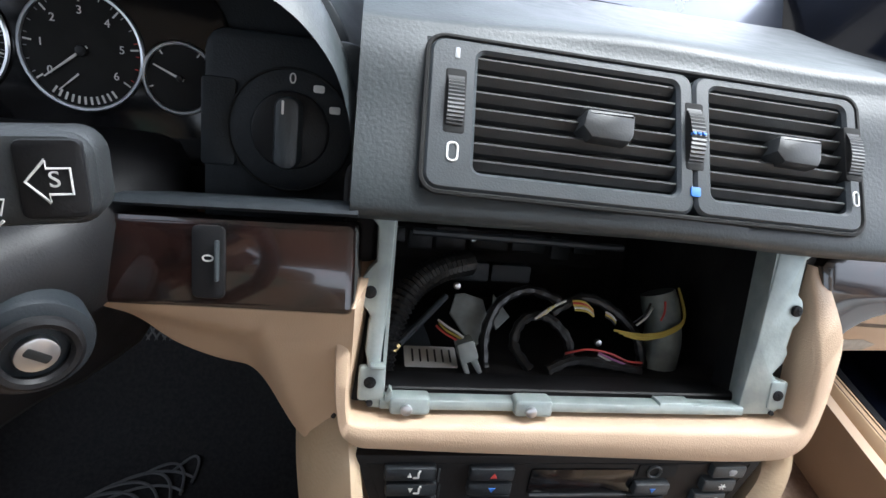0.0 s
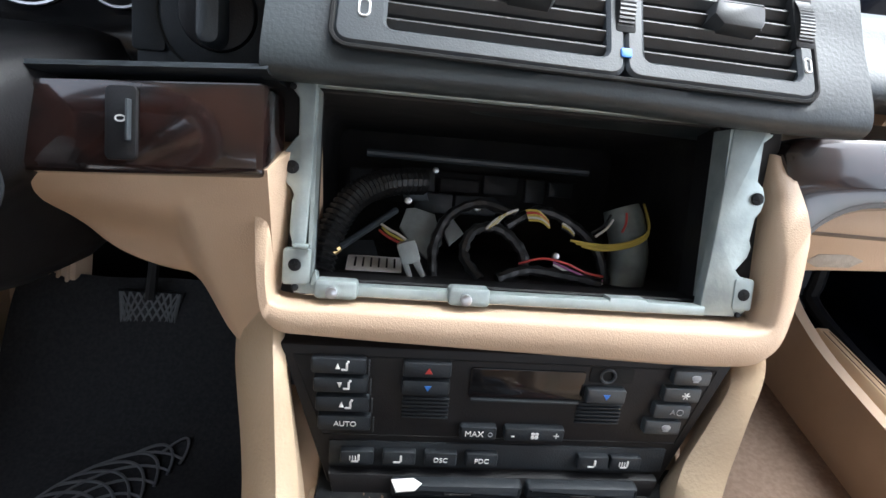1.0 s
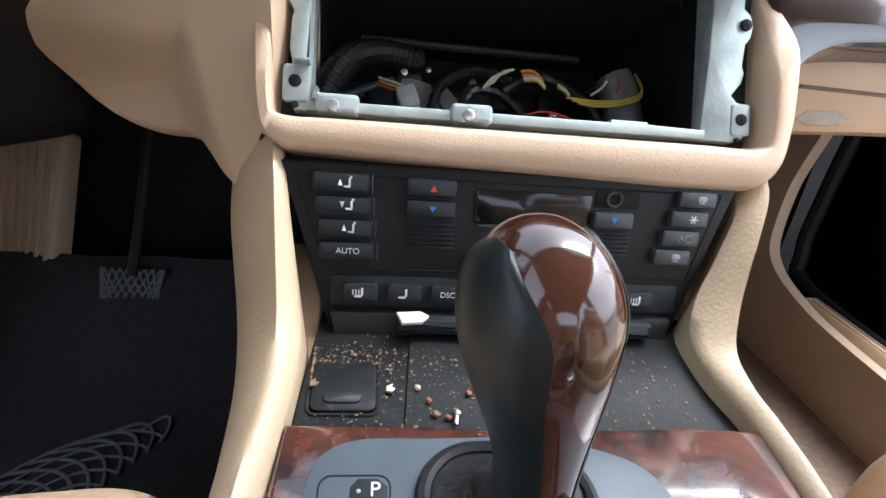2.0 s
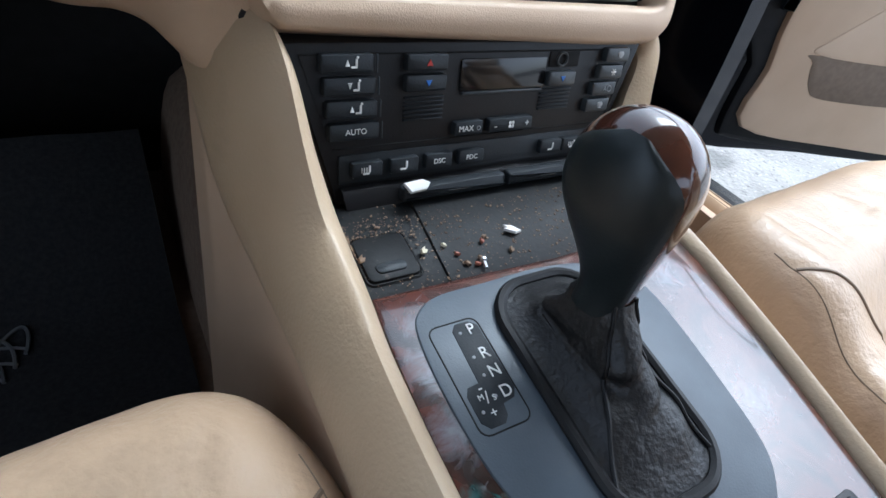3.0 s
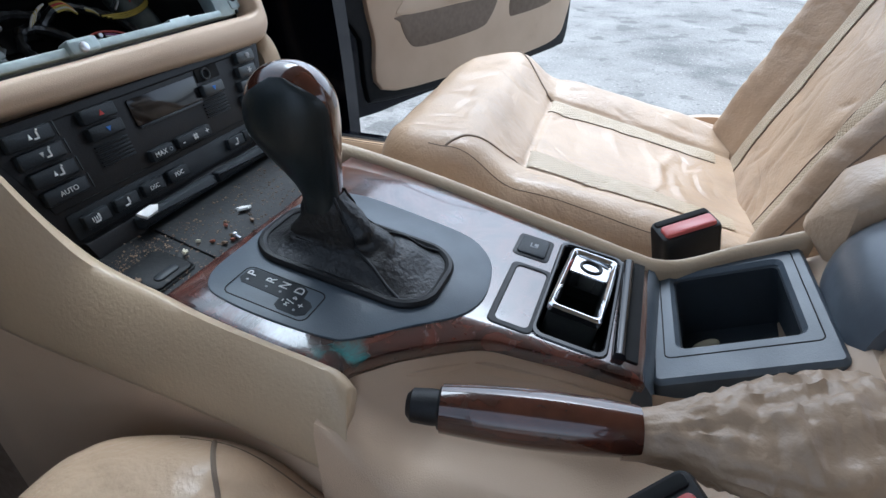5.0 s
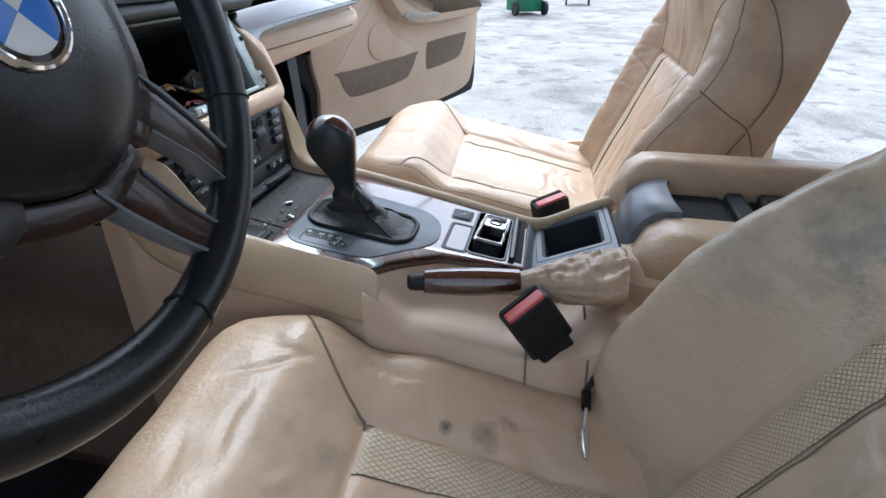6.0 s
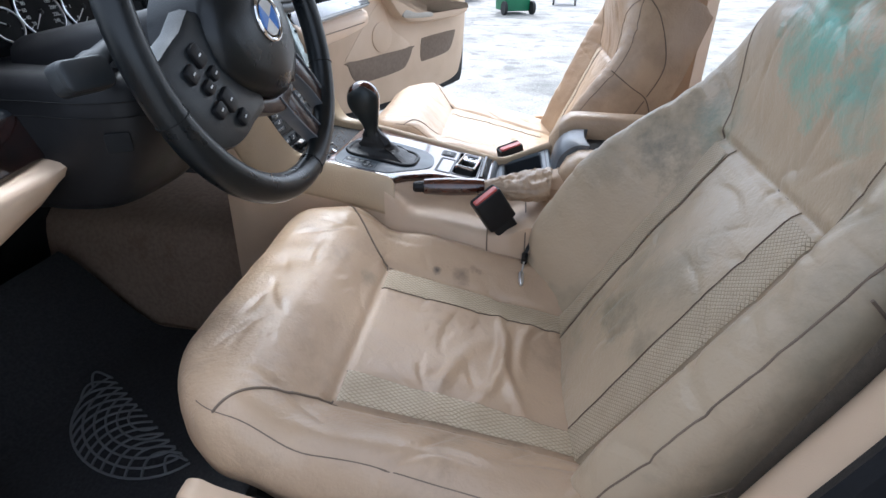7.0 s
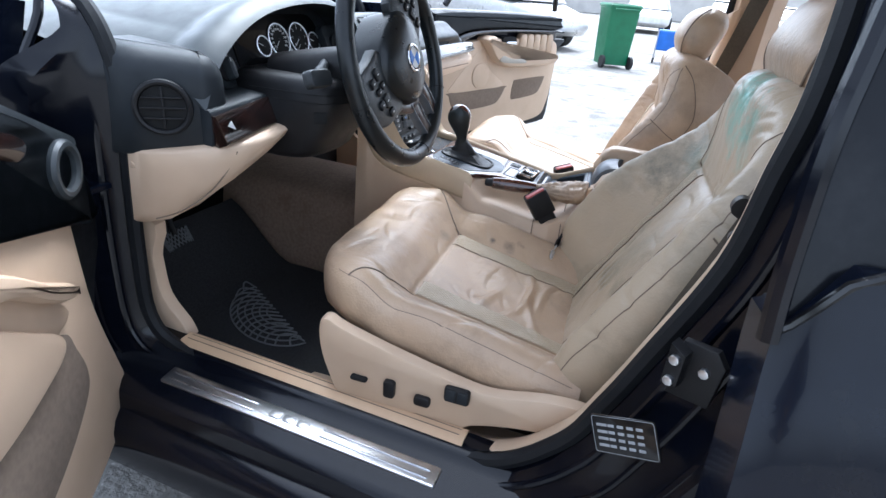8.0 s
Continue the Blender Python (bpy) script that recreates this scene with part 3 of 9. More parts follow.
# ---- seats ----
def seat(cx, dy, dz, s, dirty, bdy=0.0, bdz=0.0, tilt=25.5, bolster=0.040):
    """A front seat whose outer side is s; its cushion, backrest and headrest follow two height functions."""
    base = thing("front_seat", (cx, -0.35 + dy, 0.245), "worn tan leather car seat with perforated bands, creased and stained" if dirty else "tan leather car seat with perforated bands, lightly creased", "car seat", "front seats")
    rnd = random.Random(3 if dirty else 4)
    NOSE, REAR = -0.078, -0.585

    def halfw(y, x=0.0):
        """Half width of the cushion; the outer front corner is rounder than the inner."""
        q = max(0.0, (y + 0.20) / (NOSE + 0.20))
        return 0.252 + 0.006 * sm(-0.2, -0.5, y) - (0.125 * q ** 2.0 if x > 0 else 0.040 * q ** 2.4)

    def ins(y):
        return 0.150 - 0.008 * sm(-0.3, -0.55, y)

    folds = [(-0.405, 0.05, 0.006, 0.05), (-0.440, -0.01, 0.012, 0.08), (-0.478, 0.035, 0.009, 0.055), (-0.505, -0.04, 0.007, 0.05)]

    wr = []
    for k in range(64):
        px, py = rnd.uniform(-0.23, 0.23), rnd.uniform(-0.56, -0.12)
        ang = rnd.gauss(0.0, 0.5) if abs(px) < 0.14 else rnd.gauss(1.1 if px > 0 else -1.1, 0.5)
        wr.append((px, py, math.cos(ang), math.sin(ang), rnd.uniform(0.012, 0.040), rnd.uniform(0.0012, 0.0034) * (1.0 if dirty else 0.7), rnd.uniform(0.003, 0.0055)))
    wb = []
    for k in range(80):
        px, pq = rnd.uniform(-0.26, 0.24), rnd.uniform(0.02, 0.54)
        ang = rnd.gauss(0.0, 0.5) if abs(px) > 0.14 else rnd.gauss(1.2, 0.6)
        wb.append((px, pq, math.cos(ang), math.sin(ang), rnd.uniform(0.012, 0.045), rnd.uniform(0.0009, 0.0032), rnd.uniform(0.0028, 0.0052)))

    def creases(lst, x, y):
        """Depth of the leather's short creases at a point."""
        d = 0.0
        for px, py, c, q, ln, dp, wd in lst:
            ex, ey = x - px, y - py
            if abs(ex) < 0.09 and abs(ey) < 0.09:
                a_, b_ = ex * c + ey * q, -ex * q + ey * c + 4.0 * (ex * c + ey * q) ** 2
                if abs(b_) < 0.016 and abs(a_) < 2 * ln:
                    d += dp * math.exp(-(b_ / wd) ** 2 - (a_ / ln) ** 2)
        return d

    def top(x, y):
        w, i = halfw(y, x), ins(y)
        a = abs(x)
        z = 0.502 + 0.232 * (y + 0.265) if y < -0.265 else 0.502
        z += 0.060 * math.sin(math.pi * 0.5 * sm(-0.275, -0.165, y))
        z += bolster * sm(i - 0.02, i + 0.075, a) * (1 - 0.80 * sm(-0.34, -0.17, y))
        z -= 0.010 * sm(0.12, 0, a) * sm(-0.26, -0.34, y)
        for e, r in ((w - a, 0.045), (NOSE - y, 0.050)):
            if e < r:
                q = min(1.0, (r - max(e, 0)) / r)
                z -= r * (1 - math.sqrt(max(0.0, 1 - q * q)))
        for fy, fx, amp, ln in folds:
            bend = 0.022 * math.sin((x - fx) * 16 + fy * 60)
            z += (amp if dirty else amp * 0.45) * math.exp(-((y - fy - bend) / 0.009) ** 2) * math.exp(-((x - fx) / ln) ** 2) * sm(i, i - 0.03, a)
        n1 = noise.noise(Vector((x * 7 + cx, y * 7, 1.3)))
        n2 = noise.noise(Vector((x * 24, y * 16 + cx, 4.1)))
        z += 0.0045 * n1 + 0.0022 * n2 - creases(wr, x, y)
        for q, wd in ((a - i, 0.006),):
            if y < -0.26:
                z -= 0.005 * math.exp(-(q / wd) ** 2)
        if a < i:
            z -= 0.005 * math.exp(-((y + 0.268) / 0.006) ** 2)
        return z

    def put(x, y, lift=0.0):
        return Vector((cx + s * x, y + dy, top(x, y) + dz + lift))

    bm = bm_new()
    N = 150

    def cover(u, v):
        y = REAR + (NOSE - REAR) * v
        return put((2 * u - 1) * halfw(y, 2 * u - 1), y)

    g = grid(bm, cover, N, N)
    edge = [g[i][N] for i in range(N + 1)] + [g[N][j] for j in range(N - 1, -1, -1)] + [g[i][0] for i in range(N - 1, -1, -1)] + [g[0][j] for j in range(1, N)]
    last = edge
    for drop, pull in ((0.02, 0.0), (0.045, 0.006), (0.065, 0.022)):
        nxt = []
        for e in edge:
            c = Vector((cx, -0.35 + dy, 0))
            d = Vector((c.x - e.co.x, c.y - e.co.y, 0)).normalized()
            nxt.append(bm.verts.new(Vector((e.co.x + d.x * pull, e.co.y + d.y * pull, max(e.co.z - drop, 0.365 + dz)))))
        for i in range(len(edge)):
            j = (i + 1) % len(edge)
            bm.faces.new((last[i], last[j], nxt[j], nxt[i]))
        last = nxt
    bm.faces.new(last)
    cushion = part("cushion", bm, CUSHION if dirty else LEATHER, base, "creased tan leather cushion with ink stains" if dirty else "", angle=60)
    # perforated bands and seams lie on the cushion
    for side in (-1, 1):
        bm = bm_new()

        def band(u, v):
            y = -0.272 - v * 0.285
            i = ins(y)
            return put(side * (i - 0.006 - u * (0.050 - 0.012 * v)), y, 0.0018)

        grid(bm, band, 8, 44)
        part("perforated_band", bm, WEAVE, cushion, "diamond-perforated leather band", angle=60)
        for off, lift in ((0.0, -0.0005), (0.056, 0.0008)):
            bm = bm_new()
            tube(bm, [put(side * (ins(-0.27 - k * 0.0057) - off * (1 - 0.2 * k / 50)), -0.27 - k * 0.0057, lift) for k in range(51)], 0.0007, 6)
            part("seam", bm, SEAM, cushion)
        bm = bm_new()
        tube(bm, [put(side * (0.150 + 0.085 * k / 24), -0.268 + 0.085 * (k / 24) ** 0.8, 0.0002) for k in range(25)], 0.0016, 6)
        part("piping", bm, SEAM, cushion)
    bm = bm_new()
    tube(bm, [put(-0.150 + 0.30 * k / 40, -0.268, -0.001) for k in range(41)], 0.0011, 6)
    part("seam", bm, SEAM, cushion)

    for side in (-1, 1):
        bm = bm_new()
        tube(bm, [put(side * (halfw(y, side) - 0.016), y, -0.0006) for y in [-0.16 - 0.0084 * k for k in range(50)]], 0.0009, 6)
        part("piping", bm, SEAM, cushion)
    # backrest
    lean = radians(tilt)
    up = Vector((0, -math.sin(lean), math.cos(lean)))
    fw = Vector((0, math.cos(lean), math.sin(lean)))
    root = Vector((cx, -0.565 + dy + bdy, 0.425 + dz + bdz))
    H = 0.565

    def bw(q, x=0.0):
        """Half width of the backrest: the inner side (x below 0) is fuller than the outer."""
        base = 0.236 if x > 0 else (0.262 if dirty else 0.248)
        return base + 0.012 * sm(0.0, 0.16, q) - (base - 0.182) * sm(0.34, H + 0.03, q) ** 1.4

    def deep(x, q):
        a, w = abs(x), bw(q, x)
        d = ((0.104 if dirty else 0.062) if x < 0 else 0.046) * sm(0.14, 0.235 if x < 0 else 0.21, a) * (1 - sm(0.20 if x < 0 else 0.36, 0.52, q)) * (0.7 + 0.3 * sm(0.0, 0.10, q))
        d += 0.072 * sm(0.36, 0.53, q) * (1 - 0.35 * sm(0.06, 0.2, a))
        d += 0.010 * math.sin(math.pi * min(q / 0.36, 1)) * sm(0.15, 0.0, a)
        for e, r in ((w - a, 0.06), (H - q, 0.06)):
            if e < r:
                t = min(1.0, (r - max(e, 0)) / r)
                d -= r * (1 - math.sqrt(max(0.0, 1 - t * t)))
        d += 0.004 * noise.noise(Vector((x * 8 + cx * 3, q * 8, 7.7))) + 0.0018 * noise.noise(Vector((x * 30, q * 22, 2.2))) - creases(wb, x, q)
        if a > 0.16:
            d -= 0.0035 * max(0.0, noise.noise(Vector((x * 9, q * 42 + x * 20, 3.3 + cx)))) * sm(0.16, 0.2, a)
        if q < 0.37:
            d -= 0.005 * math.exp(-((a - 0.146) / 0.006) ** 2)
        if a < 0.15:
            d -= 0.005 * math.exp(-((q - 0.365) / 0.006) ** 2)
        if q > 0.44:
            d -= 0.006 * sm(0.44, H, q) * max(0, math.sin(x * 55 + 4 * noise.noise(Vector((x * 5, q * 4, 1))))) * sm(0.16, 0.1, a)
        return d

    def bput(x, q, lift=0.0):
        return root + Vector((s * x, 0, 0)) + up * q + fw * (deep(x, q) + lift)

    bm = bm_new()
    g = grid(bm, lambda u, v: bput((2 * u - 1) * bw(v * H, 2 * u - 1), v * H), N, N)
    edge = [g[i][N] for i in range(N + 1)] + [g[N][j] for j in range(N - 1, -1, -1)] + [g[i][0] for i in range(N - 1, -1, -1)] + [g[0][j] for j in range(1, N)]
    last = edge
    for back, pull in ((0.05, -0.001), (0.115, 0.008), (0.145, 0.03)):
        nxt = []
        for e in edge:
            rel = e.co - root
            q = rel.dot(up)
            x = rel.x
            tgt = root + Vector((x * (1 - pull * 3), 0, 0)) + up * min(max(q, 0.0), H - pull * 0.6) + fw * (-back)
            nxt.append(bm.verts.new(tgt))
        for i in range(len(edge)):
            j = (i + 1) % len(edge)
            bm.faces.new((last[i], last[j], nxt[j], nxt[i]))
        last = nxt
    bm.faces.new(last)
    back = part("backrest", bm, DIRTY if dirty else LEATHER, base, "grimy leather backrest with grey-green stains and a painted teal reflection on top" if dirty else "", angle=60)
    for side in (-1, 1):
        bm = bm_new()
        grid(bm, lambda u, v: bput(side * (0.140 - u * 0.046), 0.005 + v * 0.352, 0.0018), 8, 50)
        part("perforated_band", bm, WEAVE, back, "diamond-perforated leather band", angle=60)
        for off, lift in ((0.146, -0.001), (0.090, 0.0008)):
            bm = bm_new()
            tube(bm, [bput(side * off, 0.005 + 0.36 * k / 50, lift) for k in range(51)], 0.0007, 6)
            part("seam", bm, SEAM, back)
        bm = bm_new()
        tube(bm, [bput(side * (0.146 + 0.05 * (k / 24) ** 1.5), 0.365 + 0.15 * k / 24, 0.0) for k in range(25)], 0.0011, 6)
        part("seam", bm, SEAM, back)
    bm = bm_new()
    tube(bm, [bput(-0.146 + 0.292 * k / 40, 0.365, -0.001) for k in range(41)], 0.0011, 6)
    part("seam", bm, SEAM, back)
    for side in (-1, 1):
        bm = bm_new()
        tube(bm, [bput(side * (bw(q, side) - 0.014), q, -0.0006) for q in [0.02 + 0.01 * k for k in range(51)]], 0.0012, 6)
        part("piping", bm, SEAM, back)
        xs_ = side * 1.003
        for line in (((0.14, -0.03), (0.24, -0.07), (0.33, -0.085)), ((0.36, 0.02), (0.345, -0.04), (0.335, -0.085), (0.30, -0.12)), ((0.34, -0.085), (0.42, -0.085), (0.50, -0.03), (0.53, 0.02))):
            bm = bm_new()
            tube(bm, [root + Vector((s * xs_ * (bw(q.x, side) - 0.0005 - 0.10 * max(0.0, -q.y - 0.05) * bw(q.x, side)), 0, 0)) + up * q.x + fw * q.y for q in curve([Vector(p) for p in line], 8)], 0.0014, 6)
            part("seam", bm, SEAM, back)
    # headrest on two posts
    hb = root + up * (H - 0.026) + fw * 0.010
    bm = bm_new()
    rings = []
    for k in range(13):
        t = k / 12
        wv = 0.150 * (1 - abs(2 * t - 1) ** 4 * 0.35)
        th = 0.062 * (1 - abs(2 * t - 1) ** 3 * 0.55)
        o = hb + up * (0.160 * t) + fw * (0.01 * math.sin(math.pi * t))
        rings.append([o + Vector((wv * math.copysign(abs(math.cos(a)) ** 0.55, math.cos(a)), 0, 0)) + fw * (th * math.copysign(abs(math.sin(a)) ** 0.7, math.sin(a))) for a in [2 * math.pi * i / 32 for i in range(32)]])
    loft(bm, rings)
    hr = part("headrest", bm, LEATHER, base, "padded tan leather headrest", angle=60)
    for side in (-1, 1):
        bm = bm_new()
        tube(bm, [hb + Vector((side * 0.07, 0, 0)) + up * q for q in (-0.07, 0.0, 0.03)], 0.006, 10)
        part("headrest_post", bm, CHROME, base, "chrome headrest post")
        bm = bm_new()
        tube(bm, [hb + up * (0.160 * t) + Vector((side * 0.148 * (1 - abs(2 * t - 1) ** 4 * 0.35) * 0.93, 0, 0)) + fw * (0.046 * (1 - abs(2 * t - 1) ** 3 * 0.55) + 0.01 * math.sin(math.pi * t)) for t in [0.06 + 0.88 * i / 20 for i in range(21)]], 0.002, 6)
        part("seam", bm, SEAM, hr)
    # plastic base with side shield
    xo = cx + s * 0.275
    m = axes((xo, 0, 0), (0, 1, 0), (0, 0, 1))
    shield = [(-0.168, 0.40), (-0.155, 0.45), (-0.156, 0.492), (-0.172, 0.502), (-0.20, 0.490), (-0.30, 0.464), (-0.42, 0.440), (-0.47, 0.440), (-0.54, 0.455), (-0.60, 0.455), (-0.615, 0.43), (-0.60, 0.40), (-0.50, 0.385), (-0.43, 0.365), (-0.40, 0.345), (-0.30, 0.338), (-0.20, 0.345)]
    out = [(p.x + dy, p.y + dz) for p in curve([Vector(q) for q in shield], 4, closed=True)]
    bm = bm_new()
    if s > 0:
        plate(bm, m, out, -0.010, 0.012, 0.007)
    else:
        plate(bm, m, out, 0.010, -0.012, 0.007)
    sh = part("side_shield", bm, TAN, base, "tan plastic side shield with adjuster switches")
    xs = xo + s * 0.0125

    def knob(y, z, w, h, mt, nm, lb=""):
        k = bm_new()
        plate(k, axes((xs, y + dy, z + dz), (0, 1, 0), (0, 0, 1)), rrect(w, h, 0.006), 0.0, s * 0.009, 0.003)
        return part(nm, k, mt, sh, lb)

    if dirty:
        knob(-0.287, 0.400, 0.020, 0.034, BLACK, "tilt_switch", "black seat tilt switch")
        knob(-0.345, 0.394, 0.028, 0.018, BLACK, "slide_switch", "black seat slide switch")
        knob(-0.402, 0.425, 0.042, 0.028, BLACK, "memory_panel", "black memory button panel")
        for q in (-0.412, -0.392):
            k = bm_new()
            plate(k, axes((xs + s * 0.009, q + dy, 0.425 + dz), (0, 1, 0), (0, 0, 1)), rrect(0.016, 0.022, 0.002), 0.0, s * 0.002, 0.001)
            part("memory_button", k, DASHFACE, sh)
        knob(-0.232, 0.404, 0.030, 0.008, VOID, "switch_opening", "dark opening of a missing switch")
    else:
        knob(-0.30, 0.40, 0.05, 0.02, BLACK, "slide_switch")
    # frame and runners below
    bm = bm_new()
    box(bm, (cx, -0.36 + dy, 0.345 + dz / 2), (0.44, 0.40, 0.09 + dz), 0.02)
    part("seat_frame", bm, BLACK, base, "black seat frame")
    for side in (-1, 1):
        bm = bm_new()
        box(bm, (cx + side * 0.19, -0.36, 0.262), (0.045, 0.56, 0.035), 0.005)
        part("runner", bm, TAN if side == s else BLACK, base, "seat runner with tan cover" if side == s else "")
    return base


driver_seat = seat(-0.385, -0.008, -0.001, -1, True, 0.026, -0.002, 29.0)
driver_seat.rotation_euler = (0, 0, radians(4))
passenger_seat = seat(0.428, 0.044, 0.096, 1, False, 0.0, -0.055, 22.0, 0.026)
passenger_seat.scale, passenger_seat.rotation_euler = (0.87, 0.87, 0.87), (0, 0, radians(4))

# ---- dashboard ----
dash = thing("dashboard", (0, 0.25, 0.55), "dark grained vinyl dashboard over tan lower panels", "dashboard")


def dash_profile(x):
    """Front-to-back line of the dashboard top at x: (y, z) pairs from the lower front edge to the windscreen."""
    hood = sm(-0.665, -0.54, x) * sm(-0.135, -0.165, x)
    mid = sm(-0.165, -0.135, x) * sm(0.20, 0.15, x)
    right = sm(0.15, 0.20, x)
    left = max(0.0, 1 - hood - mid - right)
    f0 = 0.030 * mid + 0.078 * hood + 0.10 * right + 0.075 * left
    low = (0.862 - 0.008 * x / 0.15) * mid + (0.925 + 0.022 * math.cos((x + 0.34) * 8)) * hood + 0.852 * right + 0.862 * left
    yt = 0.100 * mid + 0.085 * hood + 0.14 * right + 0.11 * left
    zt = (0.922 - 0.012 * sm(0.0, 0.15, x)) * mid + (low + 0.022) * hood + 0.892 * right + 0.895 * left
    far = 0.955 - 0.115 * sm(-0.12, 0.02, x)
    deep = 0.10 * hood
    if mid > 0.5:
        e = 0.004 * sm(0.0, 0.14, x)
        return [(0.085, 0.838 - e), (0.040, 0.8375 - e), (0.0235, 0.843 - e), (0.0245, 0.856 - e), (0.054, 0.886 - e), (0.0845, 0.917 - e), (0.125, 0.926 - e), (0.34, 0.50 * zt + 0.50 * far), (0.78, far - 0.005)]
    return [(f0 + 0.03 + deep, low - 0.025 * (1 - hood)), (f0 - 0.002, low - 0.010 * (1 - hood)), (f0 - 0.008 * mid, low + 0.004), (yt - 0.012, zt - 0.018), (yt + 0.02, zt - 0.002), (yt + 0.10, zt - 0.010 + 0.022 * hood - 0.008 * right), (0.40, 0.45 * zt + 0.55 * far - 0.006 * mid), (0.62, far), (0.78, far - 0.005)]


bm = bm_new()


def dash_top(u, v):
    x = -0.146 + 0.866 * u
    line = curve([Vector(p) for p in dash_profile(x)], 6)
    p = line[min(int(round(v * (len(line) - 1))), len(line) - 1)]
    end = sm(0.72, 0.62, abs(x))
    # hollow behind the centre vents
    a = (p.x - 0.054) * 0.70 + (p.y - 0.886 + 0.024 * (x - 0.014)) * 0.714
    sink = 0.036 * sm(0.0, 0.005, min(0.1255 - abs(x - 0.014), 0.0385 - abs(a)))
    return Vector((x, p.x + 0.05 * (1 - end) * (0.5 - v) + 0.714 * sink, p.y - 0.03 * (1 - end) - 0.70 * sink))


ARCH = [(-0.648, 0.042, 0.792), (-0.625, 0.046, 0.828), (-0.585, 0.052, 0.870), (-0.53, 0.058, 0.905), (-0.46, 0.062, 0.932), (-0.38, 0.064, 0.946), (-0.30, 0.064, 0.950), (-0.23, 0.062, 0.944), (-0.185, 0.060, 0.930), (-0.160, 0.056, 0.908), (-0.149, 0.052, 0.880), (-0.146, 0.050, 0.850)]
grid(bm, dash_top, 260, 48)
arch = curve([Vector(p) for p in ARCH], 8)
KA = len(arch) - 1


def hood_pad(u, v):
    """From inside the instrument recess over the hood's lip and back to the windscreen."""
    a = arch[int(round(u * KA))]
    if v < 0.12:
        t = v / 0.12
        return Vector((a.x + 0.006 * (1 - t) * (1 if a.x < -0.35 else -1), 0.17 - (0.17 - a.y) * t, a.z - 0.008 * (1 - t)))
    t = (v - 0.12) / 0.88
    end = Vector((-0.712 + 0.566 * u, 0.77, 0.945 - 0.10 * sm(0.75, 1.0, u)))
    mid = Vector((a.x * 0.55 + end.x * 0.45, 0.20, 0.35 * a.z + 0.65 * max(0.905, a.z + 0.012)))
    p = a * (1 - t) ** 2 + mid * (2 * t * (1 - t)) + end * t * t
    return p + Vector((0, 0, 0.020 * math.sin(math.pi * min(1.0, t * 4)) * (1 - t)))


grid(bm, hood_pad, KA, 50)
part("dash_pad", bm, DASH, dash, "dark grained vinyl dash pad", angle=50)

# left end of the dashboard: dark end cap with round vent, wood strip, tan knee panel
X3, Y3, Z3 = Vector((1, 0, 0)), Vector((0, 1, 0)), Vector((0, 0, 1))
bm = bm_new()
plan = [(p.x, p.y) for p in curve([Vector(p) for p in ((-0.712, 0.22), (-0.714, 0.16), (-0.704, 0.128), (-0.680, 0.098), (-0.656, 0.066), (-0.636, 0.045), (-0.60, 0.045), (-0.58, 0.10), (-0.60, 0.22), (-0.66, 0.235))], 4, closed=True)]
rings = []
for z, ins_ in ((0.724, 0.004), (0.728, 0.0), (0.80, 0.0), (0.845, 0.002), (0.862, 0.008), (0.874, 0.020), (0.880, 0.036)):
    rings.append([(x, y, z + 0.10 * (y - 0.1) * (z > 0.84) - 0.10 * (y - 0.10) * (z < 0.73)) for x, y in inset(plan, ins_)])
loft(bm, rings)
endcap = part("end_cap", bm, DASHFACE, dash, "dark dashboard end cap", angle=50)
VM = axes((-0.6795, 0.0965, 0.797), Vector((0.62, -0.78, 0.0)), (0, 0, 1))
bm = bm_new()
disc(bm, VM, 0.043, -0.05, 0.004, 32, 0.004)
vent = part("round_vent", bm, DASHFACE, endcap, "round dashboard air vent")
bm = bm_new()
ring(bm, VM, 0.039, 0.005, 0.006, 36, 8)
part("rim", bm, BLACK, vent)
bm = bm_new()
disc(bm, VM, 0.034, 0.002, 0.0055, 32, 0.001)
part("mouth", bm, VOID, vent)
for k in (-1, 0, 1):
    bm = bm_new()
    hw = math.sqrt(0.033 ** 2 - (k * 0.016) ** 2)
    plate(bm, VM, rrect(2 * hw, 0.003, 0.001, 2, 0, k * 0.016), 0.006, 0.010, 0.001)
    part("vane", bm, BLACK, vent)
bm = bm_new()
plate(bm, VM, rrect(0.004, 0.064, 0.001, 2), 0.006, 0.009, 0.001)
part("vane", bm, BLACK, vent)

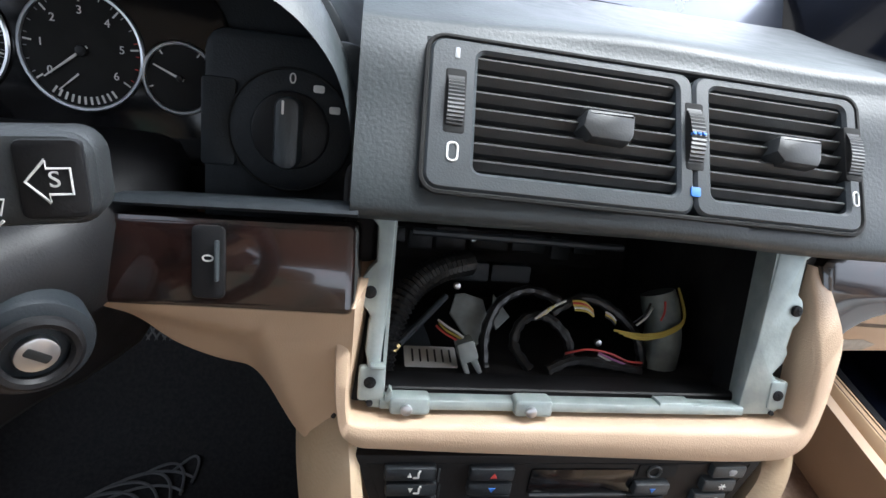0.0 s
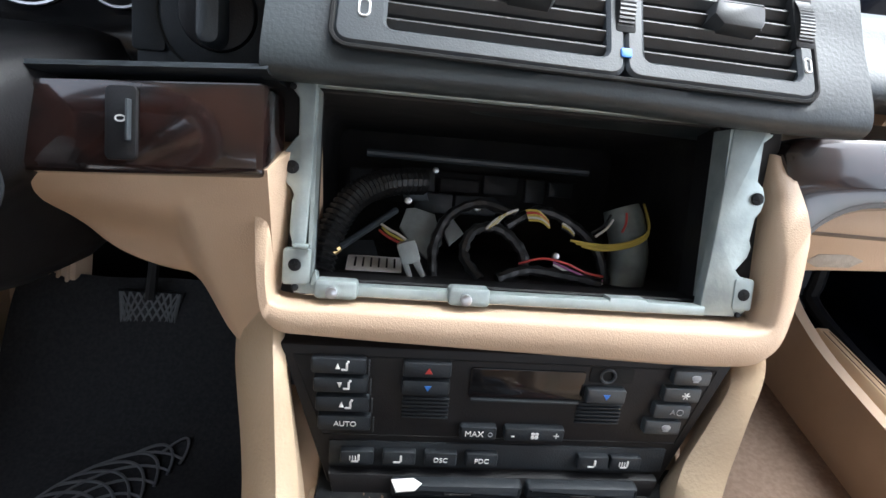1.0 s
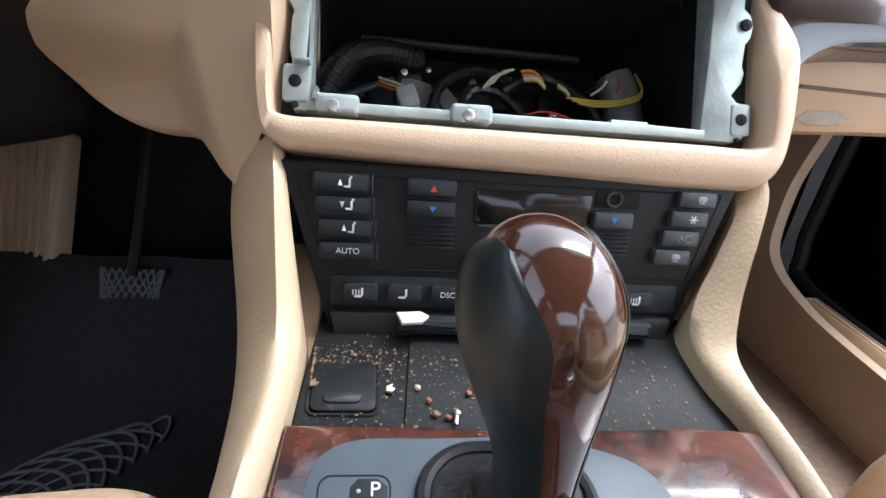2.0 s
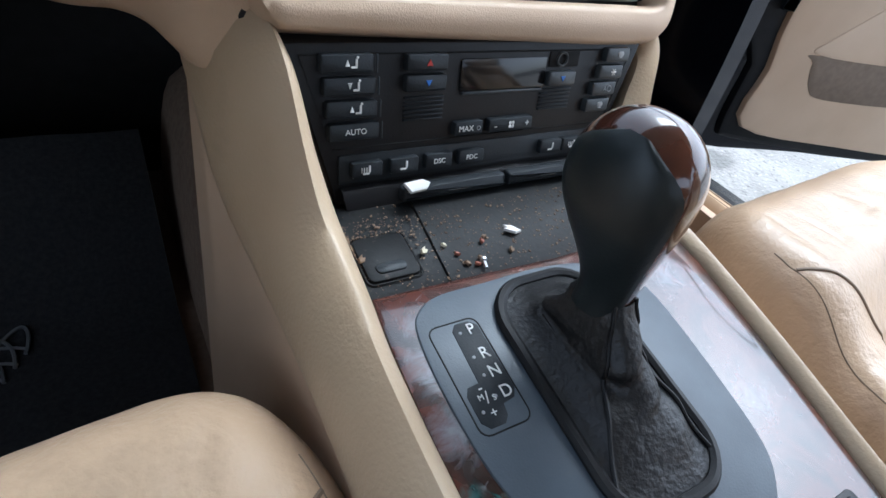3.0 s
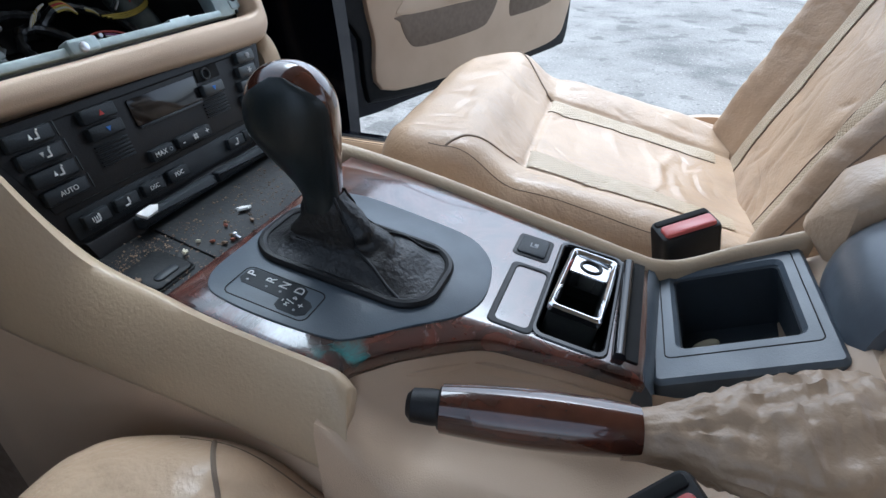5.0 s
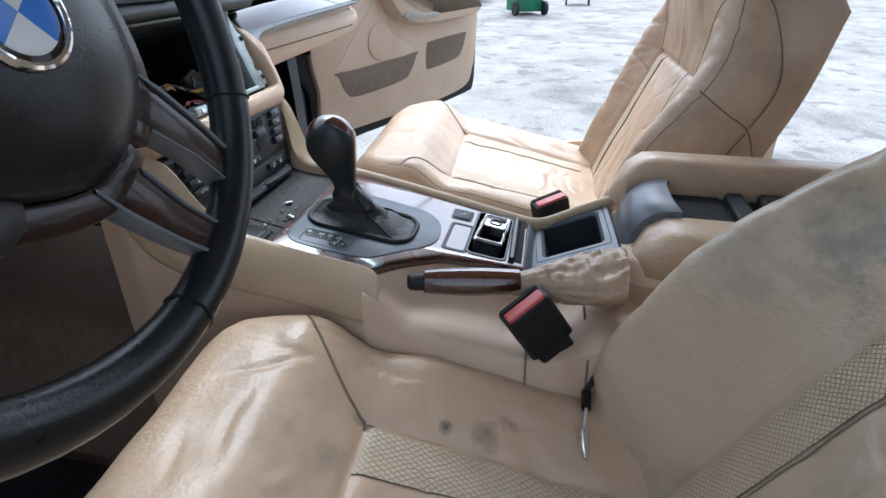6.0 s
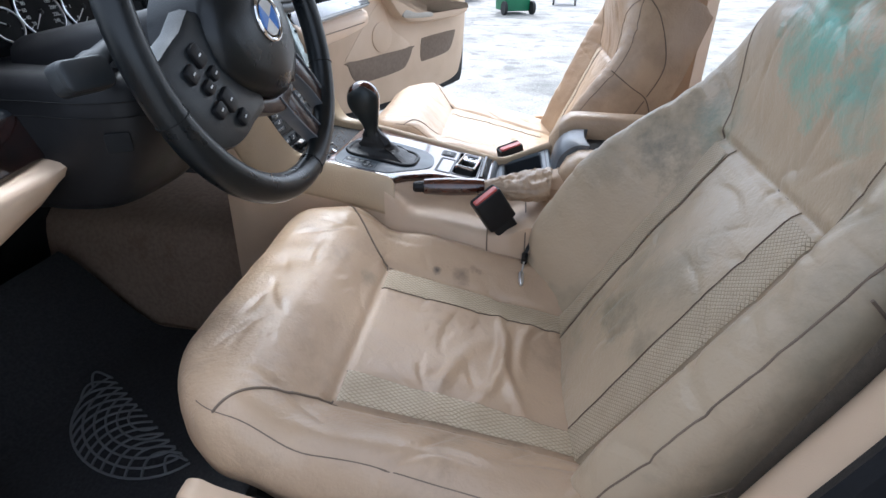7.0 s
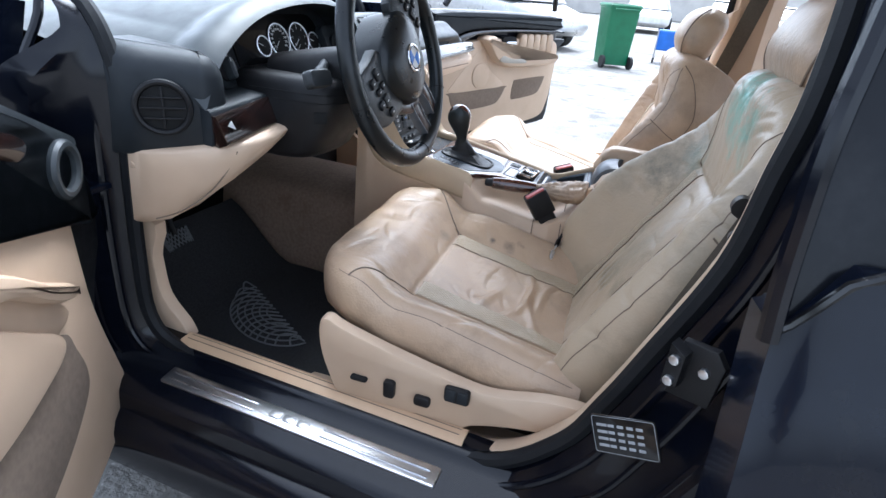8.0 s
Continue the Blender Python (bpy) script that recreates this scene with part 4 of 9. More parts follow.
WL = axes((-0.548, 0.026, 0.772), (1, 0.02, 0.10), (0, 0.35, 0.94))
bm = bm_new()
plate(bm, WL, [(-0.098, -0.024), (0.108, -0.024), (0.094, 0.026), (-0.098, 0.026)], -0.02, 0.008, 0.005)
wl = part("wood_strip", bm, WOOD, dash, "glossy dark burl wood trim strip")
bm = bm_new()
plate(bm, WL, [(-0.082, 0.004), (-0.068, -0.006), (-0.070, 0.010)], 0.008, 0.0086, 0.0002)
part("sticker", bm, WHITE, wl, "small white sticker")
bm = bm_new()
rings = []
for x, zt, zb, yf in ((-0.708, 0.726, 0.600, 0.130), (-0.704, 0.728, 0.598, 0.112), (-0.685, 0.731, 0.606, 0.075), (-0.655, 0.736, 0.632, 0.036), (-0.62, 0.741, 0.664, 0.008), (-0.58, 0.746, 0.690, -0.006), (-0.54, 0.751, 0.710, -0.012), (-0.505, 0.756, 0.727, -0.010), (-0.48, 0.760, 0.741, -0.002), (-0.466, 0.763, 0.752, 0.010), (-0.460, 0.762, 0.757, 0.024)):
    h = zt - zb
    rings.append([(x, 0.24, zt), (x, yf + 0.02, zt), (x, yf + 0.006, zt - 0.002), (x, yf + 0.001, zt - 0.006), (x, yf, zt - 0.25 * h), (x, yf + 0.006, zt - 0.55 * h), (x, yf + 0.018, zt - 0.85 * h), (x, yf + 0.035, zb), (x, yf + 0.07, zb - 0.004), (x, 0.24, zb - 0.004)])
loft(bm, rings)
kl = part("knee_panel", bm, TAN, dash, "tan plastic knee panel by the door", angle=60)
bm = bm_new()
disc(bm, axes((-0.7085, 0.150, 0.700), (0, -1, 0), (0, 0, 1)), 0.0055, -0.006, 0.0012, 14)
part("screw_cap", bm, TAN, kl)
bm = bm_new()
tube(bm, curve([Vector(p) for p in ((-0.706, 0.118, 0.612), (-0.686, 0.080, 0.628), (-0.655, 0.045, 0.66), (-0.63, 0.022, 0.70), (-0.622, 0.010, 0.728))], 6), 0.0012, 6)
part("shut_line", bm, SEAM, kl)

bm = bm_new()
loft(bm, [[(x, y + 0.10 * max(0.0, -0.62 - x), z + 0.075 * (x + 0.545)) for y, z in ((0.034, 0.745), (0.030, 0.797), (0.036, 0.803), (0.060, 0.806), (0.135, 0.808), (0.135, 0.745))] for x in (-0.648, -0.62, -0.54, -0.46, -0.435)])
part("ledge", bm, DASHFACE, dash, "dark ledge above the wood strip", angle=60)

# dark face behind the wheel with the instruments
FACE = axes((-0.385, 0.112, 0.856), (1, 0, 0), (0, 0.32, 0.947))
bm = bm_new()
plate(bm, FACE, [(p.x + 0.385, (p.z - 0.853) / 0.947) for p in arch] + [(0.238, -0.062), (0.0, -0.064), (-0.26, -0.064)], -0.03, 0.0, 0.003)
face = part("instrument_surround", bm, DASHFACE, dash, "dark plastic instrument surround")
IC = FACE @ Matrix.Translation((0.030, 0.012, 0.002))
cluster = part("instrument_panel", (lambda b: (plate(b, IC, rrect(0.275, 0.118, 0.04, 6), -0.01, 0.002, 0.002), b)[1])(bm_new()), GLOSSBLACK, dash, "black instrument cluster with white dial markings")


def dial(u, v, r, values, needle, spread=(215, -35)):
    b = bm_new()
    m = IC @ Matrix.Translation((u, v, 0.003))
    ring(b, m, r, 0.0013, 0.001, 40, 6)
    d = part("dial_ring", b, STEEL, cluster, "bright ring of a dial")
    b = bm_new()
    disc(b, m, r * 0.97, -0.001, 0.0005, 32, 0.0002)
    part("dial_face", b, VOID, cluster)
    n = len(values)
    for k, t in enumerate(values):
        a = radians(spread[0] + (spread[1] - spread[0]) * k / (n - 1))
        b = bm_new()
        plate(b, m @ Matrix.Rotation(a, 4, "Z"), rrect(r * 0.14, 0.0009, 0.0002, 1, r * 0.87, 0), 0.0006, 0.0009, 0.0001)
        part("tick", b, WHITE, cluster)
        if t:
            words(t, m @ Matrix.Translation((r * 0.66 * math.cos(a), r * 0.66 * math.sin(a), 0.0008)), r * 0.19, WHITE, cluster, "dial_number")
    if n > 4:
        for k in range(3 * (n - 1)):
            a = radians(spread[0] + (spread[1] - spread[0]) * (k + 0.5) / (3 * (n - 1)))
            b = bm_new()
            plate(b, m @ Matrix.Rotation(a, 4, "Z"), rrect(r * 0.06, 0.0005, 0.0001, 1, r * 0.91, 0), 0.0006, 0.0009, 0.0001)
            part("fine_tick", b, RED if n == 7 and k > 13 else GREYMARK, cluster)
        if n == 7:
            for k in range(11):
                b = bm_new()
                plate(b, m @ Matrix.Rotation(radians(-125 + 7 * k), 4, "Z"), rrect(r * 0.14, 0.0012, 0.0002, 1, r * 0.85, 0), 0.0006, 0.0009, 0.0001)
                part("gauge_bar", b, WHITE, cluster)
            b = bm_new()
            plate(b, m @ Matrix.Translation((-0.003, -r * 0.42, 0)) @ Matrix.Rotation(radians(222), 4, "Z"), [(-0.001, -0.0005), (r * 0.42, -0.0003), (r * 0.42, 0.0003), (-0.001, 0.0005)], 0.0012, 0.0018, 0.0002)
            part("needle", b, WHITE, cluster)
    b = bm_new()
    a = radians(needle)
    plate(b, m @ Matrix.Rotation(a, 4, "Z"), [(-r * 0.12, -0.0008), (r * 0.8, -0.0004), (r * 0.8, 0.0004), (-r * 0.12, 0.0008)], 0.0012, 0.0018, 0.0002)
    part("needle", b, WHITE, cluster)
    b = bm_new()
    disc(b, m, r * 0.1, 0.0008, 0.003, 16)
    part("needle_hub", b, BLACK, cluster)


dial(-0.007, 0.010, 0.031, ["20", "40", "60", "80", "100", "120", "140", "160", "180", "200", "220", "240"], 225)
dial(0.060, 0.010, 0.031, ["0", "1", "2", "3", "4", "5", "6"], 218)
dial(0.110, 0.001, 0.019, ["", "", "", ""], 155, (200, -20))
dial(-0.058, 0.001, 0.019, ["", "", "", ""], 155, (200, -20))
for u, w in ((-0.03, 0.11), (0.06, 0.05), (0.115, 0.035)):
    bm = bm_new()
    plate(bm, IC, rrect(w, 0.014, 0.002, 2, u, -0.055), 0.002, 0.0034, 0.0005)
    part("display_window", bm, VOID, cluster)

def light_switch(o, mark):
    m = axes(o, (1, 0, 0), (0, 0.38, 0.925))
    b = bm_new()
    disc(b, m, 0.033, -0.02, 0.001, 32, 0.001)
    sw = part("rotary_switch", b, DASHFACE, dash, "rotary light switch")
    b = bm_new()
    ring(b, m, 0.033, 0.0008, 0.001, 40, 5)
    part("groove", b, VOID, sw)
    b = bm_new()
    disc(b, m, 0.021, 0.0, 0.006, 28, 0.002)
    part("dial", b, BLACK, sw)
    b = bm_new()
    plate(b, m, rrect(0.0135, 0.038, 0.006, 4, 0, -0.001), 0.004, 0.022, 0.004)
    part("grip", b, VENT, sw)
    b = bm_new()
    plate(b, m, rrect(0.0012, 0.007, 0.0003, 1, -0.002, 0.012), 0.022, 0.0224, 0.0001)
    part("pointer", b, WHITE, sw)
    words("0", m @ Matrix.Translation((0.0, 0.0275, 0.0012)), 0.008, WHITE, sw)
    for u, v in ((0.014, 0.0235), (0.023, 0.013)):
        b = bm_new()
        plate(b, m, rrect(0.006, 0.004, 0.001, 2, u, v), 0.001, 0.0014, 0.0002)
        part("symbol", b, WHITE, sw)
    return sw


light_switch((-0.181, 0.083, 0.858), True)
light_switch((-0.530, 0.105, 0.838), True)
bm = bm_new()
FR = axes((-0.184, 0.088, 0.868), (1, 0, 0), (0, 0.38, 0.925))
plate(bm, FR, rrect(0.088, 0.115, 0.012, 4, 0.0, -0.018), -0.03, -0.003, 0.003)
fr_panel = part("switch_panel", bm, DASHFACE, dash, "dark plastic switch panel")
bm = bm_new()
plate(bm, FR, rrect(0.018, 0.047, 0.002, 2, -0.036, -0.010), -0.003, -0.001, 0.0008)
part("blank_cover", bm, DASHFACE, fr_panel)
# wood strip right of the column, with a push button
WR = axes((-0.209, 0.0205, 0.812), (1, -0.12, 0.10), (0, 0.48, 0.877))
bm = bm_new()
plate(bm, WR, rrect(0.162, 0.046, 0.004, 3, -0.012, 0), -0.02, 0.006, 0.004)
wr = part("wood_strip", bm, WOOD, dash, "glossy dark burl wood trim strip")
bm = bm_new()
plate(bm, WR, rrect(0.016, 0.036, 0.003, 3, -0.002, 0.001), 0.006, 0.008, 0.0008)
btn = part("button", bm, BLACK, wr, "black push button in the wood strip")
bm = bm_new()
plate(bm, WR, rrect(0.0015, 0.020, 0.0004, 1, 0.003, 0.002), 0.008, 0.011, 0.0004)
part("button_edge", bm, VENT, btn)
words("0", WR @ Matrix.Translation((-0.0015, 0.003, 0.0082)) @ Matrix.Rotation(radians(90), 4, "Z"), 0.008, WHITE, btn)
bm = bm_new()
loft(bm, [[WR @ Vector((u, v + 0.026, d)) for v, d in ((0, -0.02), (0.0005, 0.006), (0.002, 0.008), (0.005, 0.006), (0.007, -0.004), (0.007, -0.03))] for u in (-0.10, -0.03, 0.03, 0.070)])
part("ledge", bm, DASHFACE, dash, "dark padded ledge above the wood strip", angle=60)

# tan knee panel right of the column, sweeping down to the console
KN = axes((-0.143, 0.0, 0.0), (1, -0.25, 0), (0, 0, 1))
kbot = curve([Vector(p) for p in ((-0.153, 0.783), (-0.154, 0.768), (-0.151, 0.744), (-0.141, 0.722), (-0.121, 0.706), (-0.094, 0.699), (-0.070, 0.699), (-0.054, 0.697), (-0.043, 0.690), (-0.032, 0.681), (-0.018, 0.676), (0.003, 0.679))], 6)
KB = len(kbot) - 1
bm = bm_new()


def knee_at(a, b, back=0.0):
    """A smooth panel with a hollow under its upper band; a along its lower edge, b up from it."""
    q = kbot[int(round(a * KB))]
    top_ = 0.787 + 0.017 * a
    v = q.y + (top_ - q.y) * b
    hollow = min(0.775 - v + 0.006 * a, (-0.020 + 0.30 * (0.70 - v)) - q.x)
    edge = 0.010 * (1 - sm(0.0, 0.10, b)) ** 2
    return KN @ Vector((q.x, v, -0.032 * sm(0.0, 0.055, hollow) - edge - back))


fr_ = grid(bm, knee_at, KB, 26)
bk_ = grid(bm, lambda a, b: knee_at(a, b, 0.07), KB, 26)
for k in range(KB):
    for c in (0, 26):
        bm.faces.new((fr_[k][c], fr_[k + 1][c], bk_[k + 1][c], bk_[k][c]))
for k in range(26):
    for c in (0, KB):
        bm.faces.new((fr_[c][k], fr_[c][k + 1], bk_[c][k + 1], bk_[c][k]))
kp = part("knee_panel", bm, TAN, dash, "tan plastic knee panel beside the console", angle=70)

# centre vents, set flush in the dash pad
CV = axes((0.014, 0.054, 0.886), (1, 0, -0.024), (0, 0.70, 0.714))
bm = bm_new()
hole_plate(bm, CV, rrect(0.1465, 0.080, 0.008, 4, -0.05275, 0), rrect(0.112, 0.063, 0.004, 4, -0.045, 0.002), 0.003, -0.03, 0.0018)
cv = part("centre_vents", bm, VENT, dash, "dark grey twin centre air vents")
bm = bm_new()
hole_plate(bm, CV, rrect(0.1055, 0.080, 0.008, 4, 0.07325, 0), rrect(0.086, 0.063, 0.004, 4, 0.074, 0.002), 0.003, -0.03, 0.0018)
part("vent_frame", bm, VENT, cv)
bm = bm_new()
tube(bm, [CV @ Vector((u, v, 0.0015)) for u, v in rrect(0.254, 0.082, 0.009, 5)], 0.0014, 6, closed=True)
part("gap", bm, VOID, cv)
for u0, w in ((-0.045, 0.112), (0.074, 0.086)):
    bm = bm_new()
    plate(bm, CV, rrect(w + 0.004, 0.066, 0.004, 3, u0, 0.002), -0.028, -0.018, 0.0005)
    part("vent_mouth", bm, VOID, cv, "dark mouth of an air vent")
    for k in range(7):
        v = -0.0225 + 0.0091 * k
        bm = bm_new()
        loft(bm, [[CV @ Vector((u0 + e * w / 2, v + a, d)) for a, d in ((0.0006, -0.0030), (0.0005, -0.0005), (-0.0001, 0.0006), (-0.0009, 0.0006), (-0.0044, -0.0030), (-0.0050, -0.0065), (-0.0020, -0.0085))] for e in (-1, 1)])
        part("slat", bm, SLAT, cv, angle=25)
    bm = bm_new()
    c0 = u0 + (0.014 if w > 0.1 else 0.008)
    plate(bm, CV, [(c0 - 0.0150, 0.0000), (c0 - 0.0128, 0.0085), (c0 - 0.0105, 0.0098), (c0 + 0.0130, 0.0098), (c0 + 0.0148, 0.0080), (c0 + 0.0140, -0.0020), (c0 + 0.0110, -0.0065), (c0 - 0.0100, -0.0060)], -0.004, 0.0085, 0.003)
    part("vent_tab", bm, SLAT, cv, "grey vent tab")
for u, v, h in ((-0.112, 0.006, 0.034), (0.0205, 0.004, 0.038), (0.1215, 0.006, 0.032)):
    bm = bm_new()
    plate(bm, CV, rrect(0.011, h, 0.0015, 2, u, v), -0.004, 0.0032, 0.0004)
    part("wheel_slot", bm, VOID, cv)
    bm = bm_new()
    rings = []
    for k in range(37):
        a = radians(-62 + 124 * k / 36)
        r = h * 0.53 * (1.0 if k % 2 else 0.955)
        rings.append([CV @ Vector((u + e * 0.0042, v + r * math.sin(a), 0.002 + r * math.cos(a) * 0.55 - h * 0.15)) for e in (-1, -0.6, 0.6, 1)])
    loft(bm, rings, closed=False, caps=False)
    part("thumb_wheel", bm, SLAT, cv, "ribbed dark thumb wheel", angle=15)
for q in (-0.003, 0.0, 0.003):
    bm = bm_new()
    plate(bm, CV, rrect(0.0022, 0.0015, 0.0004, 1, 0.0205 + q, 0.004), 0.0058, 0.0080, 0.0002)
    part("blue_mark", bm, BLUE, cv)
bm = bm_new()
plate(bm, CV, rrect(0.0058, 0.0052, 0.001, 2, 0.0205, -0.0270), 0.003, 0.0038, 0.0003)
part("blue_mark", bm, BLUE, cv, "blue cold-air mark")
for u, v, w, h in ((-0.112, -0.0205, 0.0052, 0.0092), (0.1215, -0.0205, 0.0034, 0.0080)):
    bm = bm_new()
    tube(bm, [CV @ Vector((a, b, 0.0032)) for a, b in rrect(w, h, 0.0022, 3, u, v)], 0.0006, 5, closed=True)
    part("mark", bm, WHITE, cv)
bm = bm_new()
plate(bm, CV, rrect(0.0026, 0.0058, 0.0004, 1, -0.112, 0.0315), 0.003, 0.0035, 0.0002)
part("mark", bm, GREYMARK, cv)

# tan centre fascia round the radio opening
RF = axes((0.0, 0.019, 0.787), (1, 0, 0), (0, 0.42, 0.907))
bm = bm_new()
u_out = [(0.158, 0.036), (0.160, 0.0), (0.156, -0.050), (0.144, -0.080), (0.11, -0.087), (0.0, -0.084), (-0.11, -0.080), (-0.138, -0.076), (-0.147, -0.055), (-0.150, 0.0), (-0.150, 0.046)]
u_in = [(-0.1395, 0.046), (-0.1395, -0.02), (-0.1395, -0.054), (-0.133, -0.0605), (-0.10, -0.0605), (0.0, -0.0605), (0.10, -0.0605), (0.134, -0.0605), (0.1405, -0.054), (0.1405, -0.02), (0.1405, 0.040)]
rings = []
for k in range(61):
    a = curve([Vector(p) for p in u_out], 6)[k]
    b_ = curve([Vector(p) for p in u_in[::-1]], 6)[k]
    drop = 0.022 * (sm(7, 0, k) + sm(53, 60, k))
    rings.append([RF @ Vector((p.x, p.y, d - (drop if d > -0.04 else 0))) for p, d in ((a, -0.05), (a, 0.005), (a.lerp(b_, 0.05), 0.0092), (a.lerp(b_, 0.13), 0.0118), (a.lerp(b_, 0.74), 0.0130), (a.lerp(b_, 0.84), 0.0120), (a.lerp(b_, 0.92), 0.0085), (b_, 0.002), (b_, -0.05))])
loft(bm, rings)
fascia = part("centre_fascia", bm, TAN, dash, "tan plastic fascia round an empty radio slot", angle=60)

# passenger side: wood strip and tan glove box
bm = bm_new()
plate(bm, axes((0.40, 0.046, 0.806), (1, 0.02, 0.02), (0, 0.45, 0.89)), [(p.x, p.y) for p in curve([Vector(p) for p in ((-0.249, 0.024), (-0.20, 0.030), (0.0, 0.030), (0.24, 0.02), (0.26, 0.0), (0.24, -0.014), (0.0, -0.012), (-0.17, -0.012), (-0.215, -0.020), (-0.236, -0.036), (-0.247, -0.03), (-0.249, 0.0))], 3, closed=True)], -0.03, 0.010, 0.006)
part("wood_strip", bm, WOOD, dash, "glossy dark burl wood trim strip")
GB = axes((0.42, 0.055, 0.70), (1, 0, 0.0), (0, 0.05, 1))
bm = bm_new()
plate(bm, GB, [(p.x, p.y) for p in curve([Vector(p) for p in ((-0.268, 0.07), (-0.235, 0.086), (-0.1, 0.094), (0.22, 0.094), (0.27, 0.08), (0.275, 0.06), (0.25, 0.045), (0.1, 0.036), (-0.1, 0.034), (-0.2, 0.030), (-0.245, 0.026), (-0.262, 0.04))], 4, closed=True)], -0.20, 0.006, 0.014)
gbx = part("glove_box", bm, TAN, dash, "tan plastic glove box and shelf")
bm = bm_new()
tube(bm, [GB @ Vector((u, 0.064 - 0.006 * math.sin((u + 0.2) * 3), 0.006)) for u in [-0.22 + 0.02 * k for k in range(23)]], 0.0015, 6)
part("shut_line", bm, SEAM, gbx)
# the latch recess is a flat darker patch in place of its shade
bm = bm_new()
plate(bm, GB, [(-0.216, 0.043), (-0.208, 0.049), (-0.186, 0.050), (-0.174, 0.046), (-0.182, 0.040), (-0.206, 0.039)], 0.0, 0.0068, 0.0005)
part("latch_recess", bm, LINER, gbx, "darker patch painted as the shade in the glove box latch recess")

# ---- radio slot: cast metal frame, cavity, loom ----
rf = thing("radio_frame", RF.translation, "bare cast metal mounting frame of a missing radio", "mounting frame")
left_strip = [(-0.1215, 0.0555), (-0.1335, 0.0555), (-0.1345, 0.0510), (-0.1305, 0.0460), (-0.1300, 0.0270), (-0.1330, 0.0235), (-0.1372, 0.0175), (-0.1382, 0.0100), (-0.1368, 0.0030), (-0.1330, -0.0010), (-0.1312, -0.0045), (-0.1322, -0.0085), (-0.1328, -0.0240), (-0.1312, -0.0300), (-0.1312, -0.0520), (-0.1290, -0.0575), (-0.1215, -0.0575), (-0.1238, -0.0300), (-0.1222, 0.0020)]
right_strip = [(0.1100, 0.0500), (0.1300, 0.0545), (0.1345, 0.0510), (0.1335, 0.0475), (0.1290, 0.0440), (0.1285, 0.0220), (0.1325, 0.0185), (0.1345, 0.0120), (0.1330, 0.0050), (0.1300, 0.0010), (0.1285, -0.0120), (0.1300, -0.0160), (0.1285, -0.0220), (0.1225, -0.0300), (0.1260, -0.0335), (0.1330, -0.0350), (0.1335, -0.0520), (0.1300, -0.0555), (0.1245, -0.0575), (0.1030, -0.0575), (0.1070, -0.0100)]
for nm, pts, d1 in (("side_strip", left_strip, 0.002), ("side_strip", right_strip, 0.0015), ("bottom_strip", [(-0.1225, -0.0575), (0.1050, -0.0575), (0.1050, -0.0520), (0.0700, -0.0512), (0.0695, -0.0498), (0.0480, -0.0498), (0.0475, -0.0515), (-0.1225, -0.0515)], 0.004), ("top_strip", [(-0.1240, 0.0530), (0.1120, 0.0520), (0.1120, 0.0545), (-0.1240, 0.0560)], 0.000)):
    bm = bm_new()
    plate(bm, RF, pts, -0.006, d1, 0.0012)
    part(nm, bm, METAL, rf)
# flanges that reach back into the slot
for u0, u1, v0, v1 in ((-0.1225, -0.1205, -0.052, 0.052), (0.1085, 0.1100, -0.052, 0.050)):
    bm = bm_new()
    loft(bm, [[RF @ Vector((u, v, d)) for u, v in ((u0, v0), (u1, v0), (u1, v1), (u0, v1))] for d in (0.0005, -0.016)])
    part("flange", bm, METAL, rf)
bm = bm_new()
hole_plate(bm, RF, rrect(0.250, 0.116, 0.004, 4, -0.0065, 0.001), rrect(0.2315, 0.1040, 0.004, 4, -0.0065, 0.001), -0.012, -0.035, 0.001)
part("sleeve", bm, BLACK, rf)
for u, v, r in ((-0.1335, 0.0515, 0.0016), (-0.1325, 0.0100, 0.0036), (-0.1290, -0.0420, 0.0036), (0.1325, 0.0505, 0.0016), (0.1290, 0.0120, 0.0036), (0.1285, -0.0440, 0.0036), (-0.1285, -0.0545, 0.0020), (0.1265, -0.0560, 0.0016)):
    bm = bm_new()
    disc(bm, RF @ Matrix.Translation((u, v, 0)), r, 0.0, 0.0034, 16, 0.0008)
    screw = part("screw", bm, RUBBER, rf, "dark screw in a lug")
    if r > 0.003:
        for a in (0, 90):
            bm = bm_new()
            plate(bm, RF @ Matrix.Translation((u, v, 0)) @ Matrix.Rotation(radians(a + 20), 4, "Z"), rrect(r * 1.2, r * 0.25, 0.0002, 1), 0.003, 0.0037, 0.0001)
            part("slot", bm, VOID, screw)
bm = bm_new()
plate(bm, RF, rrect(0.0150, 0.0200, 0.0020, 3, -0.1280, -0.0430), -0.002, 0.0028, 0.0010)
plate(bm, RF, rrect(0.0085, 0.0022, 0.0008, 2, -0.1255, -0.0315), 0.0, 0.0075, 0.0008)
part("lug_plate", bm, METAL, rf)
bm = bm_new()
plate(bm, RF, rrect(0.0120, 0.0190, 0.0020, 3, 0.1285, -0.0440), -0.002, 0.0024, 0.0010)
part("lug_plate", bm, METAL, rf)
for u, w in ((-0.1060, 0.0230), (-0.0335, 0.0230)):
    bm = bm_new()
    plate(bm, RF, rrect(w, 0.0105, 0.0025, 3, u, -0.0535), -0.002, 0.0085, 0.0022)
    clip = part("clip", bm, METAL, rf)
    bm = bm_new()
    disc(bm, RF @ Matrix.Translation((u - 0.002, -0.0550, 0)), 0.0034, 0.006, 0.0105, 14, 0.001)
    part("screw", bm, STEEL, clip, "bright screw")
bm = bm_new()
